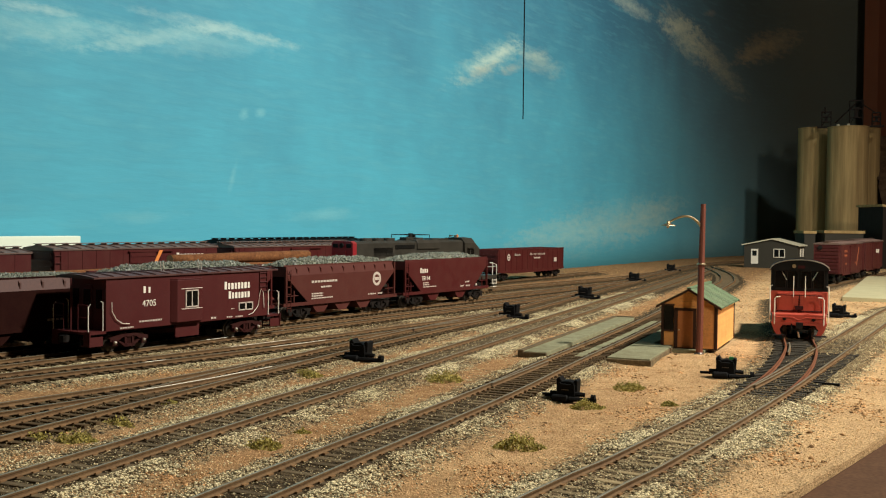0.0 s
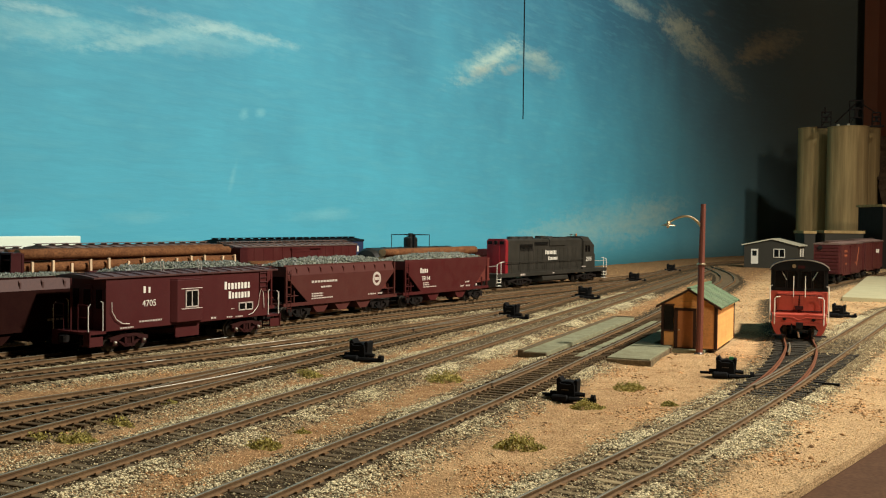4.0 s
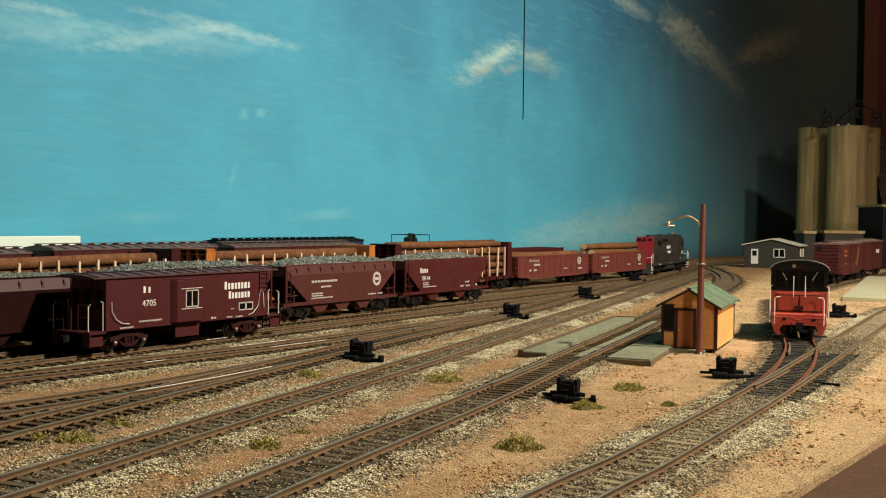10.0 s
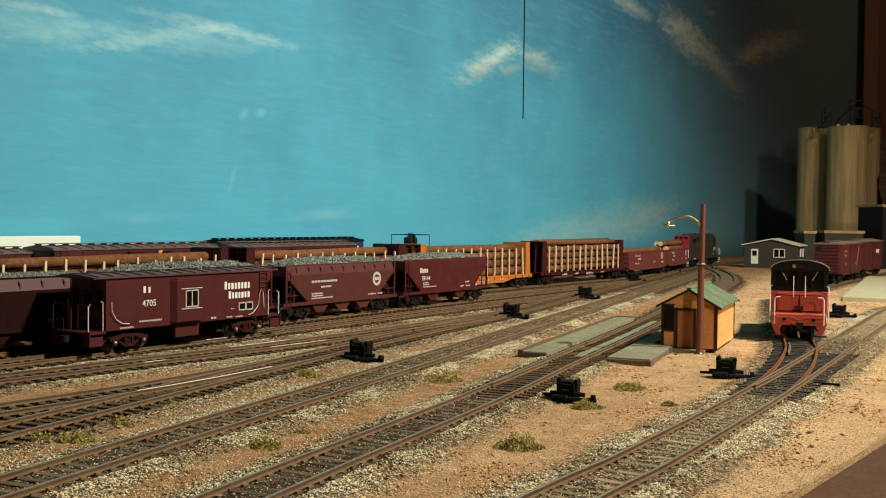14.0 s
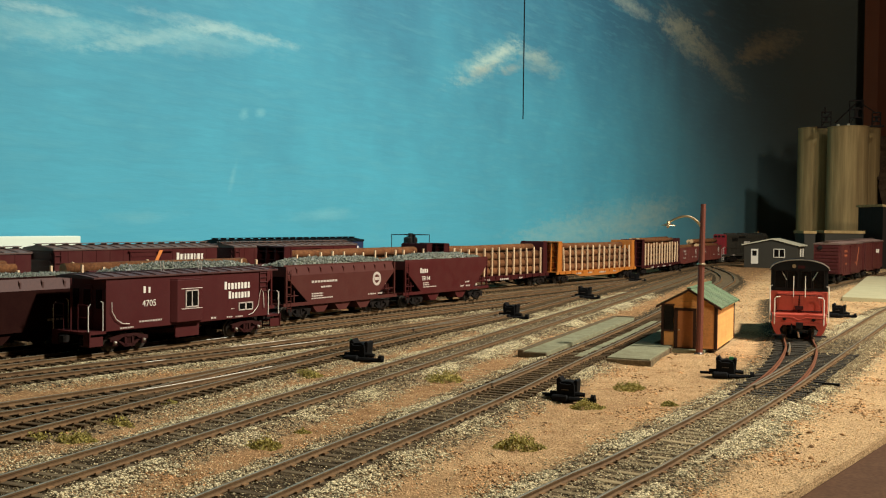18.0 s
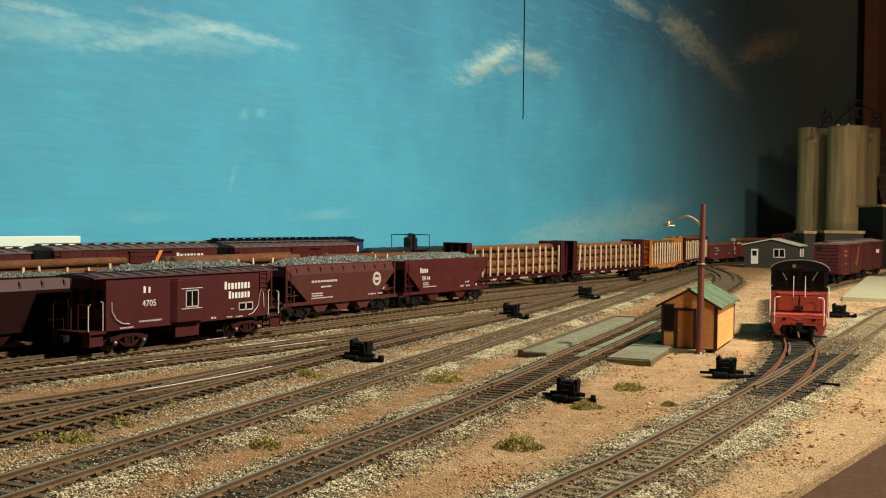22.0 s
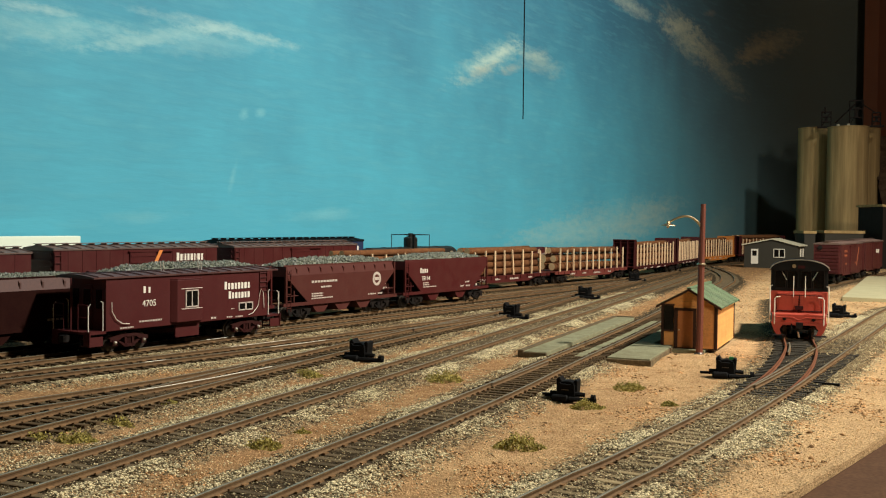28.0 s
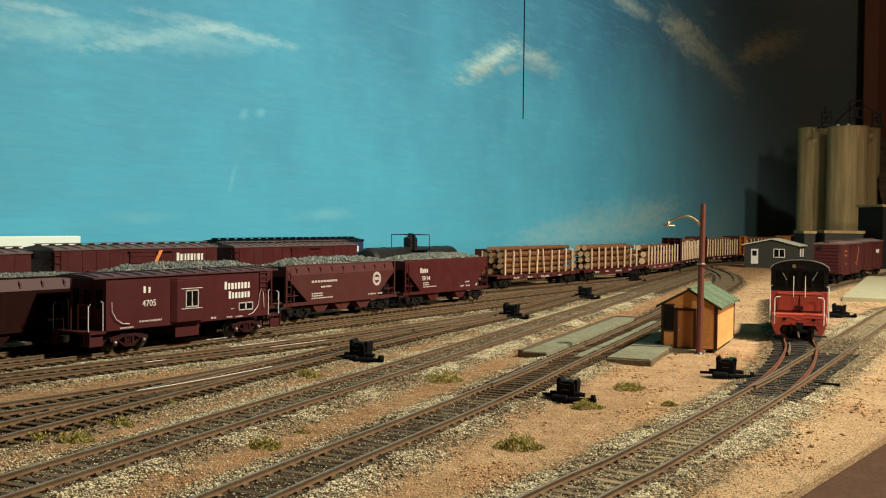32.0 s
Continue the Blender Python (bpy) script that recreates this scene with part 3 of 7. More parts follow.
# ---- backdrop and room ----
def build_backdrop():
    line = [WALL0 + WDIR * (-0.6 + 0.1 * i) for i in range(23)] + [Vector(q) for q in ((0.71, 2.48), (0.86, 2.63), (1.06, 2.76), (1.35, 2.88), (1.75, 2.96))]
    path = smooth_line(line, 0.02)
    way = Way(path)
    me = bpy.data.meshes.new("backdrop")
    rows = 12
    pts, uvs, faces = [], [], []
    for k, (p, s) in enumerate(zip(path, way.s)):
        for r in range(rows + 1):
            z = -0.02 + 0.86 * r / rows
            pts.append((p.x, p.y, z))
            uvs.append((s - 0.6, z))
    n = rows + 1
    for k in range(len(path) - 1):
        for r in range(rows):
            faces.append((k * n + r, (k + 1) * n + r, (k + 1) * n + r + 1, k * n + r + 1))
    me.from_pydata(pts, [], faces)
    uv = me.uv_layers.new(name="wall")
    for lp in me.loops:
        uv.data[lp.index].uv = uvs[lp.vertex_index]
    me.shade_smooth()
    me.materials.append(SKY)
    ob = tagged(new("backdrop", me), "wooden backdrop painted as a blue sky with clouds", "backdrop", kind="structure")
    mod = ob.modifiers.new("board", "SOLIDIFY")
    mod.thickness, mod.offset = 0.006, -1
    # the open joint between two boards
    c = WALL0 + WDIR * 0.783
    m = pose(c.x, c.y, 0, 0, 0, 58.5)
    joint = Shape()
    joint.prism([(-0.0011, 0.835), (0.0011, 0.835), (0.0004, 0.245), (-0.0002, 0.235)], "y", -0.0016, 0.004, m)
    part("board_joint", joint, BLACK, ob, "dark open joint between two boards")


build_backdrop()


def room_wall(name, x0, x1, y0, y1, z0, z1, ma, label):
    return tagged(part(name, Shape().box(x0, x1, y0, y1, z0, z1), ma), label, "wall", kind="structure")


room_wall("wall_east", 2.0, 2.1, -2.5, 3.3, -1.0, 1.6, WALLBROWN, "brown painted room wall")
room_wall("wall_north", -2.5, 2.1, 3.3, 3.4, -1.0, 1.6, WALLBROWN, "brown painted room wall")
room_wall("wall_south", -2.5, 2.1, -2.6, -2.5, -1.0, 1.6, WALLBROWN, "brown painted room wall")
room_wall("wall_west", -2.6, -2.5, -2.6, 3.4, -1.0, 1.6, WALLBROWN, "brown painted room wall")
tagged(part("floor", Shape().box(-2.6, 2.1, -2.6, 3.4, -1.1, -1.0), WARMBROWN), "dark brown room floor", "floor", kind="structure")
# unseen ceiling, added pale so it bounces fill light onto the layout
tagged(part("ceiling", Shape().box(-2.6, 2.1, -2.6, 3.4, 1.6, 1.7), CEILWHITE), "unseen room ceiling, pale to bounce fill light", "ceiling", kind="structure")
pier = pose(1.128, 2.70, 0, 0, 0, 38)
tagged(part("wall_panel", Shape().box(0, 0.9, -0.02, 0.02, -0.02, 1.3, pier), PANELBROWN), "red-brown panel at the end of the backdrop", "wall", kind="structure")

# ---- tracks ----
GAUGE = 0.0173


def rail_shape(line, side, rust=None):
    """A rail: foot, web and head swept along the line, the head's top in worn metal."""
    prof = [(-0.0008, 0.0021), (0.0008, 0.0021), (0.0008, 0.0023), (0.00028, 0.0027), (0.00028, 0.0032), (0.00046, 0.0034), (0.00046, 0.0039), (0.0003, 0.0040), (-0.0003, 0.0040), (-0.00046, 0.0039), (-0.00046, 0.0034), (-0.00028, 0.0032), (-0.00028, 0.0027), (-0.0008, 0.0023)]
    sh = Shape()
    n = len(prof)
    pts = line[::2] if (len(line) - 1) % 2 == 0 else line[::2] + [line[-1]]
    vs, fs = [], []
    for i, p in enumerate(pts):
        d = (pts[min(i + 1, len(pts) - 1)] - pts[max(i - 1, 0)]).normalized()
        nr = Vector((-d.y, d.x))
        for a, z in prof:
            q = p + nr * (side * GAUGE / 2 + a)
            vs.append((q.x, q.y, z))
    mats = []
    for i in range(len(pts) - 1):
        for k in range(n):
            fs.append((i * n + k, (i + 1) * n + k, (i + 1) * n + (k + 1) % n, i * n + (k + 1) % n))
            mats.append(1 if k in (6, 7, 8) else 0)
    sh.add(vs, fs)
    me = sh.mesh("rail")
    me.materials.append(rust or RAIL)
    me.materials.append(rust or RAILTOP)
    me.polygons.foreach_set("material_index", mats)
    return me


def tie_box(sh, m):
    sh.prism([(-0.0014, 0.0003), (0.0014, 0.0003), (0.0014, 0.0019), (0.0011, 0.0021), (-0.0011, 0.0021), (-0.0014, 0.0019)], "y", -0.0150, 0.0150, m)


TIE_MESHES = {}
RAIL_BLOCK = Shape().box(-0.0015, 0.0015, -0.0060, 0.0060, 0.0003, 0.0021).mesh("rail_block")
RAIL_BLOCK.materials.append(TIE)


def build_track(key, label, single_to, wood=TIE, bare=None):
    """A track: two rails, sleepers of their own up to single_to metres away, the rest joined, and spike heads."""
    line = LINES[key]
    way = Way(line)
    rng = random.Random(key)
    root = tagged(new("railway_track"), label, "railway track", "yard tracks", "structure")
    for side in (1, -1):
        part("rail", rail_shape(line, side, REDRUST if key == "switcher" else None), None, root)
    for w in (wood, TIE, TIE_DARK):
        if w not in TIE_MESHES:
            sh = Shape()
            tie_box(sh, None)
            TIE_MESHES[w] = sh.mesh("tie")
            TIE_MESHES[w].materials.append(w)
    rest, spikes = Shape(), Shape()
    s, count = 0.003, 0
    # where a branch leaves its parent track, the parent's ties carry both
    other = {"switcher": "front", "ladder_fork": "ladder"}.get(key)
    while s < way.s[-1]:
        p, q = way.at(s), way.at(s + 0.002)
        a = math.degrees(math.atan2(q.y - p.y, q.x - p.x))
        m = pose(p.x, p.y, rng.uniform(-0.0002, 0.0001), 0, 0, a + rng.uniform(-1.2, 1.2))
        m = m @ pose(0, rng.uniform(-0.0004, 0.0004), 0)
        if other and min((p - o).length for o in LINES[other]) < (0.0275 if key == "switcher" else 0.0105):
            s += 0.0066
            continue
        if 0.2 < p.y < single_to and count < 300 and abs(p.x / p.y) < 0.6:
            if key == "pit" and 0.568 < p.y < 0.81:
                # over the slabs the rails stand on short dark blocks
                for side in (1, -1):
                    part("rail_block", RAIL_BLOCK, None, root, at=m @ pose(0, side * GAUGE / 2, 0))
            else:
                if key == "front" and 0.458 < p.y < 0.665:
                    # long ties of the turnout carry both legs
                    lat = min((o - p).length for o in LINES["switcher"])
                    part("tie", Shape().prism([(-0.0014, 0.0003), (0.0014, 0.0003), (0.0014, 0.0020), (-0.0014, 0.0020)], "y", -0.0152, 0.0152 + min(lat, 0.028) + 0.0008 * (int(s * 4000) % 3), m), TIE_DARK, root)
                    s -= 0.0005
                else:
                    part("tie", TIE_MESHES[(TIE_DARK if key == "front" else TIE) if bare and bare[0] < p.y < bare[1] else wood], None, root, at=m)
            count += 1
            for side in (1, -1):
                for e in (1, -1):
                    spikes.box(-0.0012, 0.0012, side * GAUGE / 2 + e * 0.0011 - 0.0005, side * GAUGE / 2 + e * 0.0011 + 0.0005, 0.0019, 0.0025, m)
        else:
            tie_box(rest, m)
            if 0.2 < p.y < 1.7:
                for side in (1, -1):
                    spikes.box(-0.0012, 0.0012, side * GAUGE / 2 - 0.0016, side * GAUGE / 2 + 0.0016, 0.0019, 0.0025, m)
        s += 0.0062
    if rest.v:
        tagged(part("sleepers", rest, wood, root), kind="stuff")
    if spikes.v:
        tagged(part("tie_plates", spikes, TIEPLATE, root), kind="stuff")
    return root


build_track("front", "weathered track with rusty rails in pale ballast", 0.75, TIE_DUST, (0.425, 0.60))
build_track("switcher", "curved siding with rusty rails and dark ties", 0.75, TIE_DARK)
build_track("pit", "straight track running past concrete service slabs", 0.85, TIE_MID, (0.43, 0.90))
build_track("third", "long straight yard track with rusty rails", 0.9, TIE_MID)
build_track("ladder", "ladder track with dark ties and turnouts", 0.85)
build_track("ladder_fork", "short diverging leg of a turnout", 0.6)
build_track("fourth", "yard track with partly bright rails", 0.75)
build_track("caboose", "yard track under the red caboose", 0.75)
build_track("hopper", "yard track under the coal hoppers", 0.1)
build_track("main", "main track curving away behind the grey shed", 0.1)
build_track("back", "rear storage track along the backdrop", 0.1)
build_track("far_back", "rearmost storage track along the backdrop", 0.1)
build_track("elevator", "siding beside the grain silos", 0.1)

# ---- rolling stock ----
def wheelset_shape():
    sh = Shape()
    for e in (1, -1):
        y = e * 0.0083
        sh.tube([(0, y - e * 0.0012, 0), (0, y - e * 0.0002, 0), (0, y, 0), (0, y + e * 0.0016, 0)], [0.0055, 0.0055, 0.0048, 0.0046], 16)
    sh.tube([(0, -0.0125, 0), (0, 0.0125, 0)], 0.0009, 8)
    return sh


WHEELSET = wheelset_shape().mesh("wheelset")
WHEELSET.materials.append(WHEEL)
AXLE_END = Shape().tube([(0, -0.0150, 0), (0, -0.0148, 0), (0, -0.0143, 0), (0, -0.0128, 0)], [0.0002, 0.0007, 0.0011, 0.0012], 10).tube([(0, 0.0128, 0), (0, 0.0143, 0), (0, 0.0148, 0), (0, 0.0150, 0)], [0.0012, 0.0011, 0.0007, 0.0002], 10).mesh("axle_end")
AXLE_END.materials.append(SHINE)
ROLLING = []


def build_truck(parent, x, ma, wheels=(-0.0098, 0.0098), rolling=False, half=0.0125):
    """A truck: bolster, cast side frames with openings, wheelsets with axles."""
    w = max(abs(k) for k in wheels)
    sh = Shape().box(-0.003, 0.003, -half + 0.001, half - 0.001, 0.0045, 0.0080)
    tr = part("truck", sh, ma, parent, at=pose(x, 0, 0))
    for e in (1, -1):
        f = Shape()
        y0, y1 = (half - 0.001, half + 0.0012) if e > 0 else (-half - 0.0012, -half + 0.001)
        f.prism([(-w - 0.003, 0.0058), (-w - 0.003, 0.0078), (-w * 0.5, 0.0094), (w * 0.5, 0.0094), (w + 0.003, 0.0078), (w + 0.003, 0.0058), (w * 0.75, 0.0062), (w * 0.45, 0.0078), (-w * 0.45, 0.0078), (-w * 0.75, 0.0062)], "y", y0, y1)
        f.prism([(-w * 0.75, 0.0058), (-w * 0.3, 0.0025), (w * 0.3, 0.0025), (w * 0.75, 0.0058), (w * 0.6, 0.0058), (w * 0.25, 0.0040), (-w * 0.25, 0.0040), (-w * 0.6, 0.0058)], "y", y0, y1)
        f.box(-w * 0.32, -w * 0.18, y0, y1, 0.003, 0.0085).box(w * 0.18, w * 0.32, y0, y1, 0.003, 0.0085)
        for k in (-0.0012, 0, 0.0012):
            f.tube([(k, (y0 + y1) / 2, 0.0035), (k, (y0 + y1) / 2, 0.0082)], 0.0006, 6)
        for k in wheels:
            f.box(k - 0.0016, k + 0.0016, y0 - 0.0003, y1 + 0.0003, 0.0036, 0.0070)
        part("side_frame", f, ma, tr)
    for k in wheels:
        ws = part("wheelset", WHEELSET, None, tr, at=pose(k, 0, 0.0048))
        if ma is TRUCKRED:
            part("axle_end", AXLE_END, None, tr, at=pose(k, 0, 0.0052))
        if rolling:
            ROLLING.append((ws, k))
    return tr


def couplers(parent, half):
    for e in (1, -1):
        sh = Shape().box(e * half - 0.004, e * half + 0.0045, -0.0012, 0.0012, 0.0072, 0.0098)
        sh.box(e * (half + 0.0035) - 0.0018, e * (half + 0.0035) + 0.0018, -0.0022, 0.0018, 0.0068, 0.0104)
        sh.tube([(e * (half + 0.002), 0.001, 0.007), (e * (half + 0.002), 0.002, 0.003), (e * (half + 0.004), 0.003, 0.0018)], 0.0004, 5)
        part("coupler", sh, TRUCKMAT, parent)


def blocks(parent, name, x0, z0, h, count, y, ma, gap=0.28, widths=(0.42, 0.36, 0.44, 0.34), label=""):
    """A row of plain marks, the size of a line of lettering, on a car's side."""
    sh = Shape()
    x = x0
    for i in range(count):
        w, hh = h * widths[i % len(widths)], h * (1.0 if i == 0 else 0.82)
        sh.box(x, x + w, y - 0.00012, y + 0.0001, z0, z0 + hh)
        x += w + h * gap
    return part(name, sh, ma, parent, label), x


def bars(parent, rows, y, ma, name="data_stencil", label=""):
    """Small stencil lines as plain bars: x, z, length, height."""
    sh = Shape()
    for x, z, w, h in rows:
        k = x
        while k < x + w:
            sh.box(k, min(x + w, k + h * 1.6), y - 0.0001, y + 0.0001, z, z + h)
            k += h * 2.1
    return tagged(part(name, sh, ma, parent, label), kind="stuff")


def figures(parent, text, x, z, h, y, ma):
    """Painted figures on a car's side, facing its near side."""
    cu = bpy.data.curves.new("figures", "FONT")
    cu.body, cu.size, cu.extrude, cu.align_x = text, h * 1.38, 0.00008, "CENTER"
    ob = new("figures", cu)
    bpy.context.view_layer.update()
    me = bpy.data.meshes.new_from_object(ob.evaluated_get(bpy.context.evaluated_depsgraph_get()))
    bpy.data.objects.remove(ob)
    me.materials.clear()
    me.materials.append(ma)
    return part("road_number", me, None, parent, at=pose(x, y, z, 90, 0, 0))


def ring(parent, x, z, r, y, ma):
    """A round herald: a ring with a plain bar inside."""
    sh = Shape()
    n = 20
    for k in range(n):
        a, b = TAU * k / n, TAU * (k + 1) / n
        sh.prism([(x + r * math.cos(a), z + r * math.sin(a)), (x + r * math.cos(b), z + r * math.sin(b)), (x + r * 0.62 * math.cos(b), z + r * 0.62 * math.sin(b)), (x + r * 0.62 * math.cos(a), z + r * 0.62 * math.sin(a))], "y", y - 0.0001, y + 0.0001)
    sh.box(x - r * 0.5, x + r * 0.5, y - 0.0001, y + 0.0001, z - r * 0.22, z + r * 0.22)
    return part("herald", sh, ma, parent, "round white herald with a bar")


def ladder(parent, x0, x1, y, z0, z1, rungs, ma, r=0.0003):
    sh = Shape()
    for x in (x0, x1):
        sh.tube([(x, y, z0), (x, y, z1)], r, 5)
    for i in range(rungs):
        z = z0 + (z1 - z0) * (i + 0.5) / rungs
        sh.tube([(x0, y, z), (x1, y, z)], r, 5)
    return part("ladder", sh, ma, parent)


def coal_heap(parent, half, w, z, rise, seed, lumps=1500):
    rng = random.Random(seed)
    sh = Shape()
    nx, ny = 36, 10
    pts = []

    def top(a, b):
        k = (1 - abs(a) ** 3.2) * (1 - abs(b) ** 2.2)
        return z + rise * k ** 0.6 * (0.86 + 0.3 * noise.noise((a * 4 + seed, b * 2, seed))) - 0.0008
    for i in range(nx + 1):
        for j in range(ny + 1):
            a, b = -1 + 2 * i / nx, -1 + 2 * j / ny
            pts.append((a * half, b * w, top(a, b)))
    sh.add(pts, [(i * (ny + 1) + j, (i + 1) * (ny + 1) + j, (i + 1) * (ny + 1) + j + 1, i * (ny + 1) + j + 1) for i in range(nx) for j in range(ny)])
    for _ in range(lumps):
        a, b = rng.uniform(-0.98, 0.98), rng.uniform(-0.96, 0.96)
        sh.lump((a * half, b * w, top(a, b) + 0.0002), rng.uniform(0.0007, 0.0016), rng, 0.9)
    return part("coal_load", sh, COAL, parent, "heaped grey-black coal load")


def build_hopper(m, length, ma, style, label, group, seed, rise=0.0068):
    car = thing("hopper_car", m, label, "hopper car", group)
    h, w, top, sill = length / 2, 0.0155, 0.0390, 0.0122
    mid = 0.0318
    for e in (-1, 1):
        sh = Shape()
        y0, y1 = (e * w - 0.0004, e * w + 0.0004)
        band = top - 0.0062 if style == "band" else top
        sh.prism([(-h, band), (h, band), (h, mid), (h - 0.024, sill), (-h + 0.024, sill), (-h, mid)], "y", y0, y1)
        if style == "band":
            tb = Shape().prism([(y0, band), (y1, band), (y1 - e * 0.0022, top), (y0 - e * 0.0022, top)], "x", -h, h)
            for i in range(9):
                x = -h + 0.012 + (2 * h - 0.024) * i / 8
                tb.prism([(e * w, band), (e * (w + 0.0002), top - 0.0020), (e * (w - 0.0018), top - 0.0004)], "x", x - 0.0005, x + 0.0005)
            # on the shade-dark car the band's light is painted in
            part("top_band", tb, LITBAND if ma is SHADED else ma, car)
        part("side_sheet", sh, ma, car, bevel=0.0002)
        part("top_chord", Shape().box(-h - 0.0004, h + 0.0004, e * (w - 0.0006 if style != "band" else w - 0.0028) - 0.0008, e * (w + 0.0004 if style != "band" else w - 0.0010) + 0.0008, top - 0.0002, top + 0.0011), ma, car)
        part("side_sill", Shape().box(-h - 0.003, h + 0.003, e * w - 0.0007, e * w + 0.0007, sill - 0.0016, sill + 0.0008), ma, car)
        posts = Shape()
        for k in (-1, 1):
            posts.box(k * h - 0.0007, k * h + 0.0007, e * w - 0.0007, e * w + 0.0007, sill, top)
            posts.box(k * (h - 0.0085) - 0.0004, k * (h - 0.0085) + 0.0004, e * w - 0.0004, e * w + 0.0004, sill, 0.0215)
            posts.tube([(k * h, e * w, 0.018), (k * (h - 0.013), e * w, 0.018)], 0.0004, 5)
        part_each("end_post", posts, ma, car)
        ladder(car, e * h - 0.0045 * e, e * h - 0.0005 * e, e * (w + 0.0008), 0.007, top - 0.002, 6, ma)
    for k in (-1, 1):
        # the deep shade under the slope sheets is put into their colour
        part("slope_sheet", Shape().prism([(k * h, mid), (k * h, mid + 0.001), (k * (h - 0.0255), sill + 0.001), (k * (h - 0.0255), sill)], "y", -0.0128, 0.0128), SHADED, car)
        part("end_sheet", Shape().box(k * h - 0.0005, k * h + 0.0005, -w, w, mid, top), ma, car)
        part("end_platform", Shape().box(k * h - 0.001, k * h + 0.003, -w, w, sill - 0.0016, sill), ma, car)
    bays = (-0.026, 0.0, 0.026) if style == "band" else (-0.022, 0.022)
    for b in bays:
        sh = Shape().prism([(b - 0.012, sill), (b + 0.012, sill), (b + 0.0042, 0.0045), (b - 0.0042, 0.0045)], "y", -w + 0.001, w - 0.001)
        part("hopper_bay", sh, ma, car)
    part("centre_sill", Shape().box(-h, h, -0.002, 0.002, 0.0085, 0.0115), TRUCKMAT, car)
    for k in (-1, 1):
        build_truck(car, k * (h - 0.0165), TRUCKMAT)
    couplers(car, h + 0.003)
    coal_heap(car, h - 0.001, w - (0.0028 if style == "band" else 0.0008), top - 0.0005, rise, seed)
    return car


G_HOP = "coal hoppers on the yard track"
HOP = Way(smooth_line(straight(-0.1070, 0.7537, 57, -0.5, 0.5)))
CABW = Way(smooth_line(straight(-0.0717, 0.7308, 57, -0.5, 0.33)))
sp = build_hopper(HOP.set(0.5 + 0.0340, 0.1), 0.131, OXIDE_B, "band", "brown-red ribbed hopper car heaped with coal", G_HOP, 3)
bars(sp, [(-0.038, 0.0265, 0.030, 0.0016), (-0.0275, 0.0225, 0.012, 0.0013), (-0.038, 0.0180, 0.013, 0.0010), (-0.038, 0.0163, 0.013, 0.0010), (-0.038, 0.0146, 0.024, 0.0009), (0.030, 0.0142, 0.010, 0.0010), (0.043, 0.0142, 0.006, 0.0010)], -0.0160, DIMWHITE)
ring(sp, 0.0415, 0.0265, 0.0055, -0.0160, DIMWHITE)
atsf = build_hopper(HOP.set(0.5 + 0.1815, 0.1), 0.133, OXIDE, "plain", "dark oxide-red hopper car heaped with coal", G_HOP, 7)
blocks(atsf, "reporting_mark", -0.0445, 0.0285, 0.0042, 4, -0.0160, WHITE, 0.35, label="plain white marks")
figures(atsf, "78114", -0.036, 0.0222, 0.0036, -0.0160, WHITE)
bars(atsf, [(-0.040, 0.0195, 0.008, 0.0010), (-0.040, 0.0178, 0.009, 0.0010), (-0.040, 0.0160, 0.020, 0.0009), (0.020, 0.0140, 0.006, 0.0012), (0.028, 0.0175, 0.007, 0.0012), (0.029, 0.0140, 0.007, 0.0012), (0.046, 0.0140, 0.003, 0.0018)], -0.0160, DIMWHITE)
build_hopper(HOP.set(0.5 - 0.1110, 0.1), 0.128, OXIDE, "plain", "oxide-red hopper car heaped with coal behind the caboose", G_HOP, 11)
lh = build_hopper(HOP.set(0.5 - 0.2560, 0.1), 0.135, SHADED, "band", "brown hopper car with shade painted dark and ribbed top band painted lit", G_HOP, 13, rise=0.0034)
bars(lh, [(0.030, 0.0155, 0.010, 0.0013), (0.046, 0.0165, 0.010, 0.0009), (-0.02, 0.0155, 0.014, 0.0013)], -0.0160, DIMWHITE)


